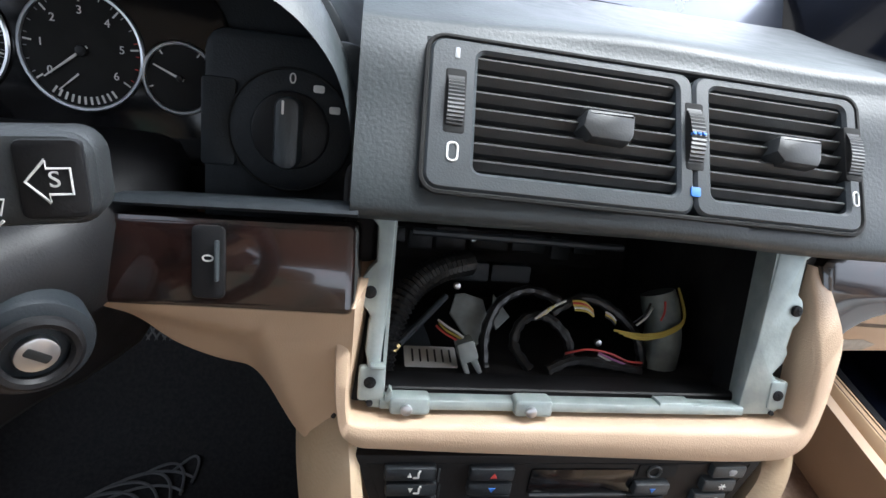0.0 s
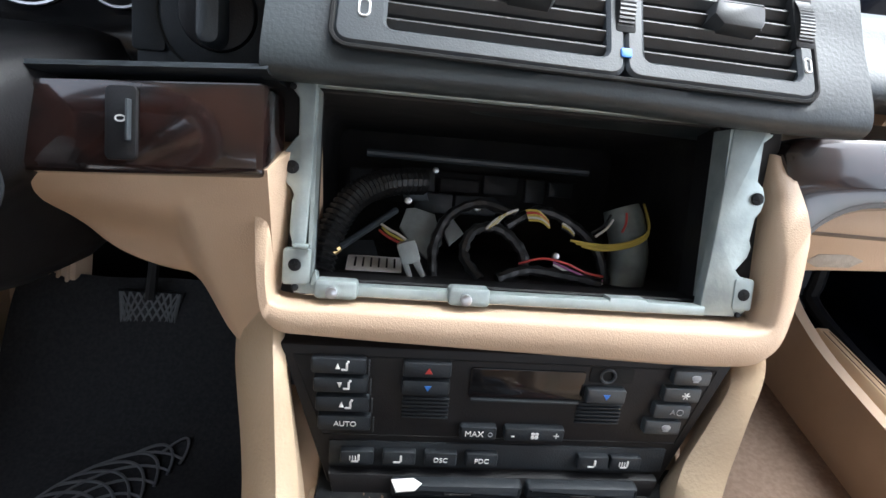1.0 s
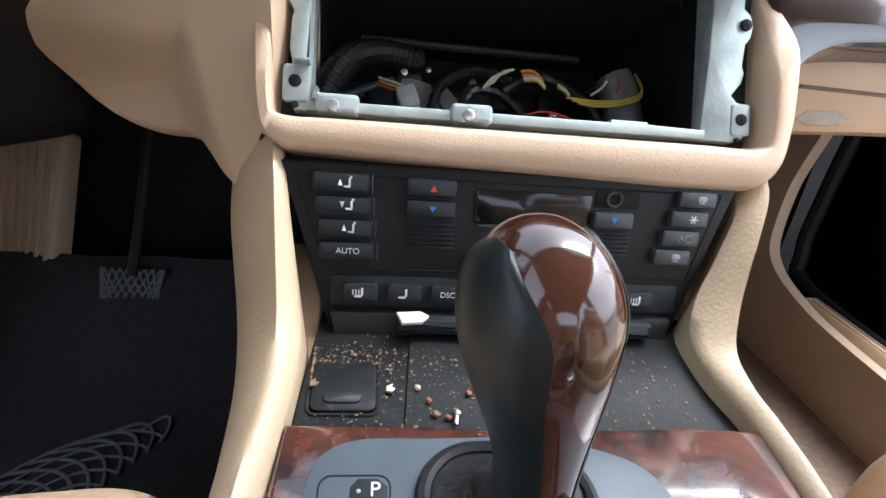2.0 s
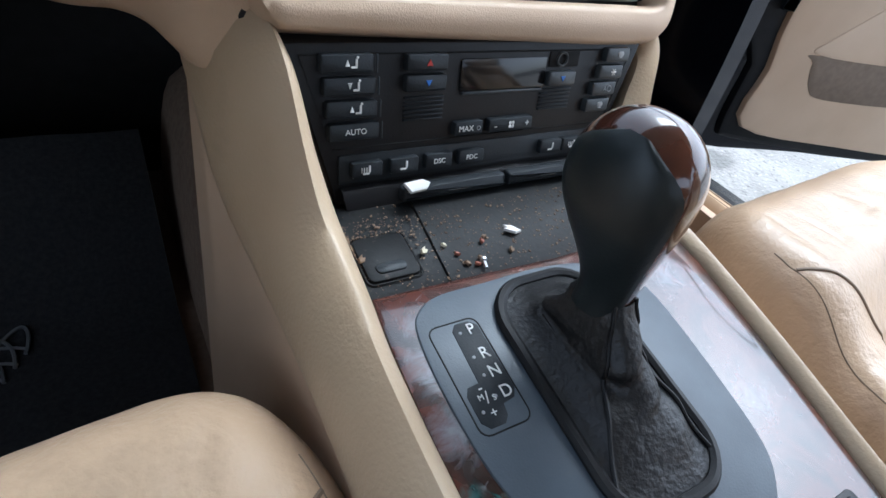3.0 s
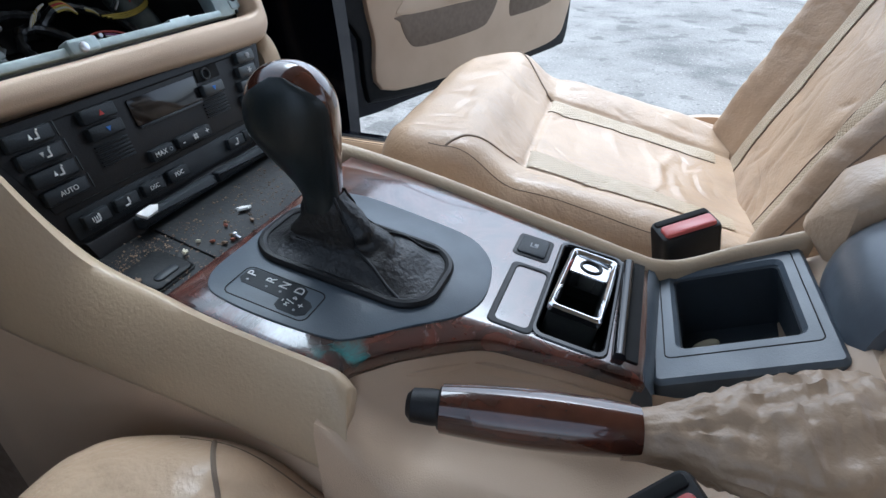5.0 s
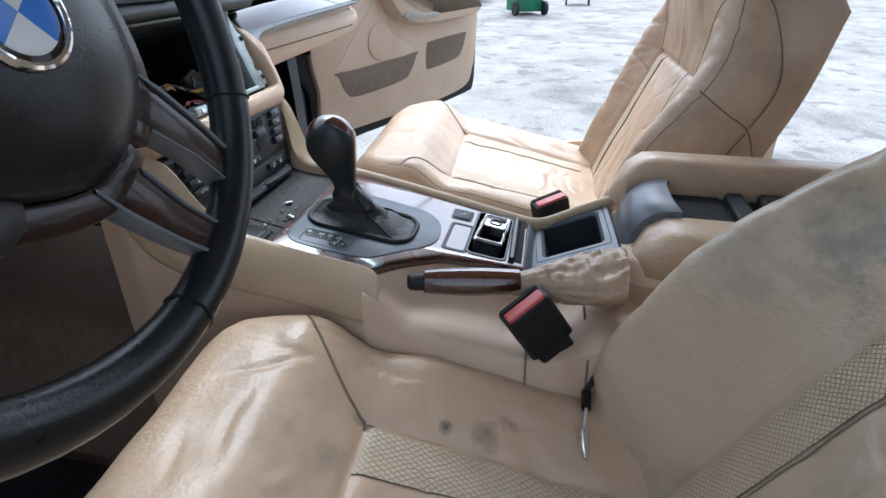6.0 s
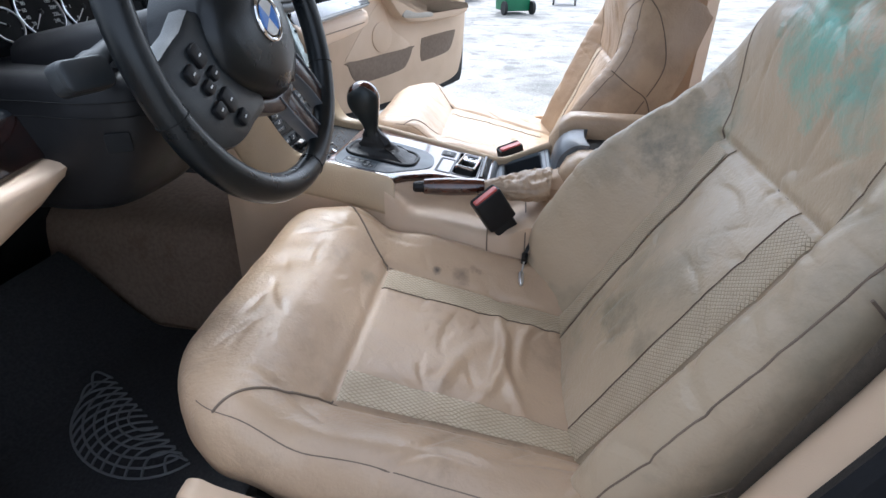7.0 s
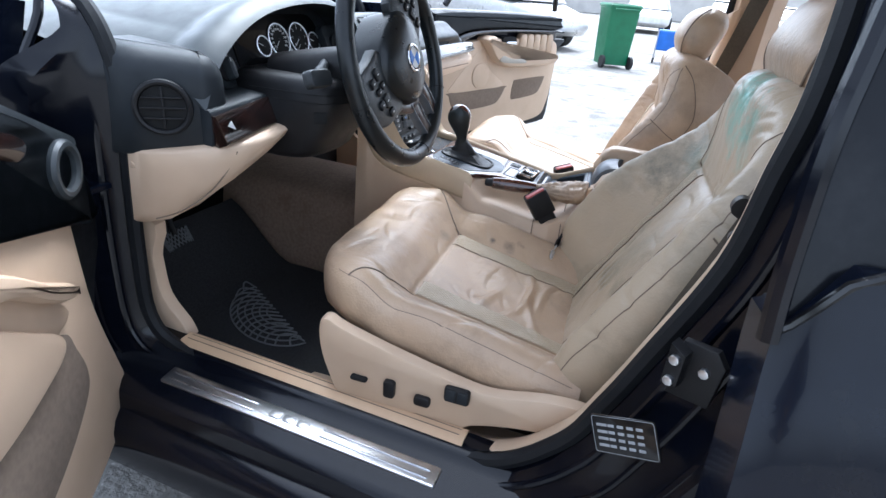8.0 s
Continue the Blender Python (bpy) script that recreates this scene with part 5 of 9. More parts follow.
plate(bm, RF, [(-0.1200, -0.0520), (-0.1150, -0.0520), (-0.1165, -0.0450), (-0.1180, -0.0440)], 0.0, 0.006, 0.001)
part("fin", bm, METAL, rf)
# cavity walls
bm = bm_new()
hole_plate(bm, RF, rrect(0.30, 0.16, 0.01, 4), rrect(0.262, 0.104, 0.01, 4), -0.012, -0.23, 0.002)
plate(bm, RF, rrect(0.30, 0.16, 0.01, 4), -0.24, -0.225, 0.002)
solo("radio_cavity", bm, CAVITY, "dark cavity behind the radio slot", "cavity", kind="structure")
rnd = random.Random(11)


def inside(u, v, d):
    return RF @ Vector((u, v, -d))


bm = bm_new()
tube(bm, [inside(-0.10 + 0.17 * k / 6, 0.0265 - 0.002 * k / 6, 0.115) for k in range(7)], 0.0030, 8)
solo("stay_rod", bm, VENT, "thin grey stay rod inside the dashboard", "rod")
# duct with a row of moulded flaps deep in the dashboard
duct = thing("heater_duct", inside(-0.02, 0.0, 0.20), "black ribbed air duct deep in the dashboard", "air duct")
bm = bm_new()
plate(bm, RF @ Matrix.Translation((-0.015, 0.004, -0.212)), rrect(0.215, 0.030, 0.002, 2), 0.0, 0.012, 0.001)
part("housing", bm, CAVITY, duct)
for k, (u, w) in enumerate(((-0.108, 0.020), (-0.084, 0.022), (-0.056, 0.028), (-0.020, 0.036), (0.018, 0.032), (0.050, 0.018), (0.074, 0.022))):
    bm = bm_new()
    plate(bm, RF @ Matrix.Translation((u, 0.010 - 0.003 * (k % 2), -0.200)), rrect(w, 0.013 + 0.004 * (k % 3), 0.0015, 2), 0.0, 0.006, 0.001)
    part("flap", bm, SLAT, duct)
for u, w, h in ((-0.046, 0.030, 0.016), (-0.012, 0.034, 0.015)):
    bm = bm_new()
    plate(bm, RF @ Matrix.Translation((u, -0.008, -0.150)), rrect(w, h, 0.002, 2), 0.0, 0.010, 0.001)
    part("cover", bm, VENT, duct)
# brackets
bm = bm_new()
plate(bm, RF @ Matrix.Translation((-0.100, -0.048, -0.060)) @ Matrix.Rotation(radians(-60), 4, "X"), [(-0.022, -0.020), (0.020, -0.020), (0.010, 0.024), (-0.022, 0.020)], -0.004, 0.002, 0.001)
solo("bracket", bm, VENT, "grey plastic bracket low inside the slot", "bracket", "slot brackets")
bm = bm_new()
plate(bm, RF @ Matrix.Translation((-0.057, -0.026, -0.075)) @ Matrix.Rotation(radians(-25), 4, "X"), [(-0.012, 0.016), (-0.006, 0.017), (0.008, 0.013), (0.014, -0.008), (0.004, -0.020), (-0.006, -0.012), (-0.016, 0.002)], -0.002, 0.001, 0.0008)
solo("bracket", bm, BRKT, "bent grey sheet metal bracket inside the slot", "bracket", "slot brackets")
bm = bm_new()
plate(bm, RF @ Matrix.Translation((-0.037, -0.024, -0.080)) @ Matrix.Rotation(radians(-25), 4, "X"), [(-0.003, 0.014), (0.009, -0.002), (-0.001, -0.012), (-0.005, -0.004)], -0.002, 0.001, 0.0008)
solo("bracket", bm, BRKT, "small grey sheet metal bracket inside the slot", "bracket", "slot brackets")
bm = bm_new()
plate(bm, RF @ Matrix.Translation((-0.064, 0.000, -0.110)), [(-0.010, 0.008), (0.006, 0.010), (0.012, -0.006), (-0.006, -0.008)], -0.003, 0.0, 0.001)
solo("bracket", bm, VENT, "dark bracket above the wiring", "bracket", "slot brackets")
rod = thing("brass_rod", inside(-0.112, -0.039, 0.045), "dark rod with a brass nut inside the slot", "rod")
bm = bm_new()
tube(bm, [inside(-0.110, -0.037, 0.045), inside(-0.076, -0.013, 0.080)], 0.0024, 8)
part("shaft", bm, VENT, rod)
bm = bm_new()
tube(bm, [inside(-0.1145, -0.0405, 0.043), inside(-0.1105, -0.0375, 0.046)], [0.0030, 0.0026], 8)
part("nut", bm, mat("brass", (0.55, 0.40, 0.18), 0.35, metal=0.9, scale=60), rod, "brass nut")
for u, v, d in ((-0.068, -0.006, 0.085), (-0.018, -0.008, 0.09), (0.033, -0.0355, 0.06), (-0.0455, 0.018, 0.15)):
    bm = bm_new()
    disc(bm, RF @ Matrix.Translation((u, v, -d)), 0.0026, 0.0, 0.003, 10, 0.0008)
    solo("bolt", bm, STEEL, "small steel bolt inside the dashboard", "bolt", "bolts in the slot")
bm = bm_new()
pts = [inside(0.082 + 0.006 * math.sin(k * 0.4), 0.0 - 0.058 * k / 8, 0.075 - 0.012 * k / 8) for k in range(9)]
tube(bm, pts, [0.0125, 0.0135, 0.0135, 0.013, 0.0135, 0.014, 0.014, 0.0145, 0.0145], 16)
solo("grey_conduit", bm, mat("stained_metal", (0.20, 0.22, 0.20), 0.55, metal=0.3, col2=(0.11, 0.12, 0.11), scale=70, grime=(0.35, 0.36, 0.33), gscale=160, gmix=(0.66, 0.8)), "stained grey metal pipe inside the dashboard", "pipe")
# corrugated loom
bm = bm_new()
pts = curve([inside(*p) for p in ((-0.122, -0.055, 0.040), (-0.117, -0.030, 0.050), (-0.104, -0.006, 0.064), (-0.084, 0.005, 0.080), (-0.058, 0.008, 0.100))], 16)
tube(bm, pts, [0.0098 if k % 2 else 0.0080 for k in range(len(pts))], 12)
solo("loom", bm, LOOM, "black corrugated wiring loom tube", "wiring", angle=20)
sleeves = (((-0.050, -0.055, 0.050), (-0.050, -0.035, 0.060), (-0.040, -0.014, 0.070), (-0.018, -0.004, 0.075), (0.006, -0.010, 0.072)),
           ((-0.020, -0.052, 0.045), (-0.030, -0.038, 0.055), (-0.024, -0.022, 0.060), (-0.006, -0.020, 0.065), (0.010, -0.034, 0.060), (0.012, -0.052, 0.055)),
           ((0.000, -0.018, 0.070), (0.022, -0.006, 0.070), (0.046, -0.014, 0.068), (0.062, -0.030, 0.060), (0.068, -0.052, 0.055)),
           ((-0.010, -0.050, 0.040), (0.010, -0.044, 0.045), (0.034, -0.046, 0.045), (0.060, -0.050, 0.045)))
for route in sleeves:
    bm = bm_new()
    tube(bm, curve([inside(*p) for p in route], 9), [0.0036 + 0.0005 * math.sin(k * 1.7) for k in range((len(route) - 1) * 9 + 1)], 8)
    solo("taped_cable", bm, LOOM, "black taped cable bundle hanging in the slot", "wiring", "cable bundles")
wires = []
for k in range(5):
    o = 0.0016 * k
    wires.append(("yellow" if k % 2 else "white", ((-0.016 + o, -0.020 + 0.6 * o, 0.058), (-0.010 + o, -0.013 + 0.6 * o, 0.056), (-0.002 + o, -0.009 + 0.5 * o, 0.058))))
for k in range(5):
    o = 0.0016 * k
    wires.append((("yellow", "red", "yellow", "white", "yellow")[k], ((0.010 + 0.4 * o, -0.006 - o, 0.060), (0.018 + 0.4 * o, -0.006 - o, 0.058), (0.026 + 0.2 * o, -0.012 - 0.7 * o, 0.060))))
for k in range(3):
    wires.append((("white", "yellow", "black")[k], ((0.036, -0.013 - 0.0016 * k, 0.060), (0.041, -0.0155 - 0.0016 * k, 0.060), (0.045, -0.0195 - 0.0014 * k, 0.061))))
for k in range(3):
    wires.append(("yellow", ((0.040 + 0.004 * k, -0.0235 - 0.0016 * k, 0.052), (0.062, -0.0250 - 0.0017 * k, 0.050), (0.082, -0.0215 - 0.0015 * k, 0.052), (0.096, -0.013 - 0.0014 * k, 0.058), (0.0985, 0.004, 0.075))))
wires += [("red", ((0.006, -0.041, 0.050), (0.020, -0.036, 0.046), (0.036, -0.038, 0.045), (0.050, -0.0435, 0.046), (0.064, -0.046, 0.050))), ("violet", ((0.028, -0.038, 0.046), (0.040, -0.0425, 0.044), (0.052, -0.0465, 0.045), (0.064, -0.049, 0.050))), ("white", ((0.028, -0.0395, 0.046), (0.040, -0.0445, 0.044), (0.052, -0.0485, 0.045), (0.064, -0.051, 0.050))),
          ("white", ((0.058, -0.020, 0.055), (0.066, -0.014, 0.057), (0.071, -0.008, 0.06))), ("black", ((0.055, -0.018, 0.055), (0.064, -0.012, 0.057), (0.069, -0.005, 0.06))), ("red", ((0.076, -0.016, 0.055), (0.079, -0.010, 0.057), (0.080, -0.003, 0.06))),
          ("yellow", ((-0.084, -0.023, 0.050), (-0.080, -0.026, 0.045), (-0.075, -0.028, 0.042), (-0.070, -0.030, 0.040))), ("red", ((-0.086, -0.025, 0.050), (-0.081, -0.028, 0.045), (-0.076, -0.030, 0.042), (-0.071, -0.032, 0.040))), ("white", ((-0.085, -0.021, 0.050), (-0.079, -0.024, 0.045), (-0.074, -0.026, 0.042), (-0.069, -0.029, 0.040)))]
for col_, route in wires:
    bm = bm_new()
    tube(bm, curve([inside(*p) for p in route], 7), 0.00085, 6)
    solo("wire", bm, WIRE[col_], col_ + " insulated wire hanging in the radio slot", "wire", "loose wires")
bm = bm_new()
cm = RF @ Matrix.Translation((-0.067, -0.036, -0.038)) @ Matrix.Rotation(radians(20), 4, "Z")
plate(bm, cm, rrect(0.012, 0.014, 0.002, 2), -0.006, 0.006, 0.001)
plate(bm, cm, [(-0.006, -0.006), (-0.002, -0.006), (-0.002, -0.019), (-0.005, -0.017)], -0.004, 0.004, 0.001)
plate(bm, cm, [(0.000, -0.006), (0.005, -0.006), (0.006, -0.017), (0.003, -0.018)], -0.004, 0.004, 0.001)
solo("connector", bm, BRKT, "pale grey plastic wiring connector on loose wires", "connector")
bm = bm_new()
plate(bm, RF @ Matrix.Translation((-0.088, -0.047, -0.05)) @ Matrix.Rotation(radians(-70), 4, "X"), rrect(0.035, 0.02, 0.001, 2), 0.0, 0.0006, 0.0002)
lab = solo("label", bm, PAPER, "white printed label with bars inside the slot", "label")
for k in range(6):
    bm = bm_new()
    plate(bm, RF @ Matrix.Translation((-0.100 + 0.005 * k, -0.0465, -0.05)) @ Matrix.Rotation(radians(-70), 4, "X"), rrect(0.0012, 0.012, 0.0002, 1), 0.0006, 0.001, 0.0001)
    part("printed_bar", bm, BLACK, lab)

# ---- climate panel ----
FC = axes((-0.003, -0.031, 0.671), (1, 0, 0.004), (0, 0.21, 0.978))
clim = thing("climate_panel", FC.translation, "black climate control panel with worn buttons and dark display", "control panel")
bm = bm_new()
plate(bm, FC, [(-0.131, 0.043), (-0.104, -0.052), (0.101, -0.052), (0.129, 0.043)], -0.03, 0.0, 0.002)
cp = part("panel", bm, BLACK, clim)
bm = bm_new()
tube(bm, [FC @ Vector((u, v, 0.0)) for u, v in ((-0.124, 0.037), (-0.107, -0.015), (0.106, -0.015), (0.120, 0.037))], 0.0006, 5, closed=True)
part("groove", bm, VOID, cp)


def key(u, v, w, h, parent=None, m=FC, mt=None, d=0.005, r=0.0015):
    b = bm_new()
    plate(b, m, rrect(w, h, r, 2, u, v), -0.002, d, 0.0012)
    return part("button", b, mt or DASHFACE, parent or cp)


def mark(u, v, w, h, parent, m=FC, mt=None, d=0.0054, tri=0):
    b = bm_new()
    if tri:
        plate(b, m, [(u - w / 2, v - tri * h / 2), (u + w / 2, v - tri * h / 2), (u, v + tri * h / 2)], d - 0.001, d, 0.0001)
    else:
        plate(b, m, rrect(w, h, min(w, h) * 0.3, 1, u, v), d - 0.001, d, 0.0001)
    return part("symbol", b, mt or WHITE, parent)


def figure(u, v, k, up=0):
    """A seated-figure symbol: back, leg, head and an arrow."""
    mark(u + 0.0015, v + 0.0005, 0.0012, 0.0042, k)
    mark(u + 0.0002, v - 0.0018, 0.0036, 0.0011, k)
    mark(u + 0.0022, v + 0.0032, 0.0014, 0.0014, k)
    mark(u - 0.0035, v + 0.0004, 0.0026, 0.0034, k, tri=1 if up else -1)


for i, v in enumerate((0.033, 0.021, 0.0085, -0.004)):
    k = key(-0.099 + 0.0013 * i, v, 0.030, 0.0098)
    mark(-0.099 + 0.0013 * i + 0.0165, v, 0.0008, 0.010, k, mt=VENT)
    if i < 3:
        figure(-0.096 + 0.0013 * i, v, k, i != 1)
    else:
        words("AUTO", FC @ Matrix.Translation((-0.0945, v, 0.0053)), 0.0046, WHITE, k)
for i, v in enumerate((0.034, 0.0225, 0.011, -0.0005)):
    k = key(0.1035 - 0.0035 * i, v, 0.0225, 0.0095, mt=VENT)
    c = 0.1035 - 0.0035 * i
    if i in (0, 3):
        mark(c + 0.002, v + 0.0006, 0.0055, 0.0035, k, mt=GREYMARK)
        mark(c + 0.002, v - 0.0018, 0.0035, 0.0007, k, mt=GREYMARK)
    elif i == 1:
        for a in range(3):
            b = bm_new()
            plate(b, FC @ Matrix.Translation((c + 0.002, v, 0)) @ Matrix.Rotation(radians(60 * a), 4, "Z"), rrect(0.005, 0.0007, 0.0002, 1), 0.0045, 0.0054, 0.0001)
            part("symbol", b, WHITE, k)
    else:
        words("A", FC @ Matrix.Translation((c, v, 0.0053)), 0.0045, GREYMARK, k)
        b = bm_new()
        ring(b, FC @ Matrix.Translation((c + 0.0045, v, 0)), 0.002, 0.0003, 0.0052, 16, 4)
        part("symbol", b, GREYMARK, k)
k = key(-0.0505, 0.0325, 0.027, 0.0095)
mark(-0.0495, 0.0325, 0.004, 0.0035, k, mt=RED, tri=1)
k = key(-0.0505, 0.0210, 0.027, 0.0095)
mark(-0.0495, 0.0210, 0.004, 0.0035, k, mt=BLUE, tri=-1)
k = key(0.0545, 0.0195, 0.0235, 0.0095, mt=VENT)
mark(0.0545, 0.0195, 0.004, 0.0035, k, mt=BLUE, tri=-1)
bm = bm_new()
plate(bm, FC, rrect(0.026, 0.010, 0.001, 2, 0.057, 0.0315), -0.001, 0.0008, 0.0003)
sl = part("slot", bm, VOID, cp)
bm = bm_new()
ring(bm, FC @ Matrix.Translation((0.0545, 0.0315, 0)), 0.0042, 0.0009, 0.0015, 18, 6)
part("socket", bm, VENT, sl)
bm = bm_new()
plate(bm, FC, rrect(0.067, 0.0195, 0.0015, 2, 0.008, 0.0235), -0.001, 0.0012, 0.0004)
disp = part("display", bm, GLOSSBLACK, cp, "dark unlit display")
bm = bm_new()
plate(bm, FC, rrect(0.064, 0.0016, 0.0005, 1, 0.008, 0.0128), 0.0, 0.0025, 0.0006)
part("display_lip", bm, VENT, disp)
k = key(-0.0175, -0.0085, 0.0215, 0.009)
words("MAX", FC @ Matrix.Translation((-0.020, -0.0085, 0.0053)), 0.0052, WHITE, k)
bm = bm_new()
ring(bm, FC @ Matrix.Translation((-0.0105, -0.0085, 0)), 0.0013, 0.0003, 0.0053, 12, 4)
part("symbol", bm, GREYMARK, k)
k = key(0.016, -0.0085, 0.036, 0.009)
words("-", FC @ Matrix.Translation((0.003, -0.0085, 0.0053)), 0.008, WHITE, k)
words("+", FC @ Matrix.Translation((0.029, -0.0085, 0.0053)), 0.007, WHITE, k)
for a in range(4):
    mark(0.016 + 0.0016 * math.cos(radians(45 + 90 * a)), -0.0085 + 0.0016 * math.sin(radians(45 + 90 * a)), 0.0022, 0.0022, k)
for u in (-0.0495, 0.0535):
    for i in range(6):
        bm = bm_new()
        plate(bm, FC, rrect(0.027, 0.0014, 0.0004, 1, u, 0.0120 - 0.0026 * i), -0.001, 0.0016, 0.0005)
        part("grille_slat", bm, DASHFACE, cp)
bm = bm_new()
plate(bm, FC, rrect(0.205, 0.0175, 0.001, 2, -0.001, -0.0275), -0.001, 0.0012, 0.0004)
row = part("switch_strip", bm, DASHFACE, cp)
for u, t in ((-0.087, ""), (-0.0625, ""), (-0.038, "DSC"), (-0.0135, "PDC"), (0.055, ""), (0.0755, "")):
    k = key(u, -0.0275, 0.0195, 0.0098, row, d=0.0055)
    if t:
        words(t, FC @ Matrix.Translation((u, -0.0275, 0.0057)), 0.0045, WHITE, k)
    else:
        mark(u + 0.001, -0.0268, 0.0013, 0.0045, k, d=0.0059)
        mark(u - 0.0012, -0.0295, 0.0042, 0.0012, k, d=0.0059)
        if u in (-0.087, 0.0755):
            for q in (-0.0028, -0.0012, 0.0004):
                mark(u + q - 0.0012, -0.0272, 0.0006, 0.0032, k, d=0.0059)
for u0, u1, nm in ((-0.066, 0.012, "drawer"), (0.0145, 0.084, "drawer")):
    bm = bm_new()
    plate(bm, FC, rrect(u1 - u0, 0.0095, 0.002, 3, (u0 + u1) / 2, -0.0445), 0.0, 0.013, 0.003)
    dr = part(nm, bm, DASHFACE, clim, "black storage drawer lip")
    bm = bm_new()
    plate(bm, FC, rrect(0.016, 0.0012, 0.0004, 1, (u0 + u1) / 2, -0.0455), 0.0125, 0.0136, 0.0003)
    part("finger_grip", bm, VOID, dr)
bm = bm_new()
plate(bm, FC, [(-0.103, -0.0385), (0.098, -0.0385), (0.094, -0.066), (-0.098, -0.066)], -0.02, 0.006, 0.003)
part("lower_lip", bm, BLACK, clim)
bm = bm_new()
plate(bm, FC @ Matrix.Translation((-0.0575, -0.0385, 0.014)) @ Matrix.Rotation(radians(-50), 4, "X"), [(-0.009, 0.003), (0.004, 0.004), (0.009, 0.001), (0.005, -0.003), (-0.006, -0.004)], -0.001, 0.0015, 0.0006)
solo("paper_scrap", bm, PAPER, "crumpled white paper scrap tucked in a drawer", "paper")

# ---- centre console ----
SLOPE = 0.16
CZ = axes((0, -0.25, 0.601), (1, 0, 0), (0, 1, SLOPE))
STRETCH = math.sqrt(1 + SLOPE * SLOPE)


def con(x, y, lift=0.0):
    """A point of the console's sloping top."""
    return CZ @ Vector((x, (y + 0.25) * STRETCH, lift))


def cpts(pts, n=4, smooth=True):
    q = [Vector((x, (y + 0.25) * STRETCH)) for x, y in pts]
    return [(p.x, p.y) for p in (curve(q, n, closed=True) if smooth else q)]


def crect(x0, x1, y0, y1, r, n=3):
    """A rounded rectangle on the console's top, from its limits in plan."""
    return rrect(x1 - x0, (y1 - y0) * STRETCH, r, n, (x0 + x1) / 2, ((y0 + y1) / 2 + 0.25) * STRETCH)


console = thing("centre_console", (0.0, -0.25, 0.30), "tan centre console with dark burl wood and grey plates", "console")
def cut_well(bm, x0, x1, y0, y1):
    """Opens a rectangle of the console's top plane in a mesh."""
    back, near_, ax = con(0, y1), con(0, y0), Vector((0, 1, SLOPE)).normalized()
    for co, no in (((x0, 0, 0), (1, 0, 0)), ((x1, 0, 0), (1, 0, 0)), (near_, ax), (back, ax)):
        bmesh.ops.bisect_plane(bm, geom=bm.verts[:] + bm.edges[:] + bm.faces[:], plane_co=co, plane_no=no, dist=1e-6)
    gone = []
    for f in bm.faces:
        c = f.calc_center_median()
        if x0 < c.x < x1 and (near_ - c).dot(ax) < 0 < (back - c).dot(ax) and c.z > 0.52:
            gone.append(f)
    bmesh.ops.delete(bm, geom=gone, context="FACES")


# core under the trim
bm = bm_new()
plate(bm, CZ, cpts([(-0.118, -0.04), (-0.122, -0.22), (-0.09, -0.268), (-0.062, -0.30), (-0.050, -0.35), (-0.046, -0.40), (0.072, -0.395), (0.088, -0.31), (0.10, -0.22), (0.112, -0.12), (0.116, -0.04)], smooth=False), -0.16, -0.020, 0.002)
cut_well(bm, -0.0370, 0.0770, -0.3755, -0.3285)
part("console_core", bm, TAN, console)
# front tray with ash flap, a little below the wood
bm = bm_new()
plate(bm, CZ, cpts([(-0.112, -0.030), (-0.119, -0.119), (0.0, -0.122), (0.115, -0.121), (0.118, -0.030)], smooth=False), -0.03, -0.012, 0.002)
tray = part("front_tray", bm, TRAY, console, "dusty dark grey front tray")
bm = bm_new()
plate(bm, CZ, [(p[0], p[1]) for p in cpts([(-0.060, -0.030), (-0.066, -0.119), (0.115, -0.121), (0.118, -0.030)], smooth=False)], -0.014, -0.0105, 0.0015)
part("tray_floor", bm, TRAY, tray)
bm = bm_new()
plate(bm, CZ, crect(-0.111, -0.079, -0.104, -0.073, 0.004), -0.016, -0.0095, 0.001)
flap = part("ash_flap", bm, TRAY, tray, "dark grey flap with thumb recess")
bm = bm_new()
tube(bm, [CZ @ Vector((u, v, -0.0115)) for u, v in crect(-0.1122, -0.0778, -0.1052, -0.0718, 0.004)], 0.0009, 5, closed=True)
part("gap", bm, VOID, flap)
bm = bm_new()
plate(bm, CZ, crect(-0.105, -0.086, -0.100, -0.093, 0.0034, 5), -0.011, -0.0082, 0.0012)
part("thumb_grip", bm, DASHFACE, flap)
rnd = random.Random(5)
bm = bm_new()
for k in range(1100):
    x, y = rnd.uniform(-0.112, 0.085), rnd.uniform(-0.115, -0.060)
    r = rnd.choice((0.0002, 0.0002, 0.0003, 0.0003, 0.0004, 0.0007)) * rnd.uniform(0.7, 1.2)
    if rnd.random() < 0.35:
        x, y = rnd.gauss(-0.095, 0.022), rnd.gauss(-0.072, 0.008)
        x = max(-0.112, x)
    a = rnd.uniform(0, 3.1)
    mm = CZ @ Matrix.Translation((x, (y + 0.25) * STRETCH, -0.0105)) @ Matrix.Rotation(a, 4, "Z")
    loft(bm, [[mm @ Vector((p * r * 1.6, q * r, z)) for p, q in ((1, 0), (0, 1), (-1, 0.2), (0, -1))] for z in (0, r * 0.7)])
solo("crumbs", bm, CRUMB, "brown crumbs and grit scattered over the tray", "debris", kind="stuff")
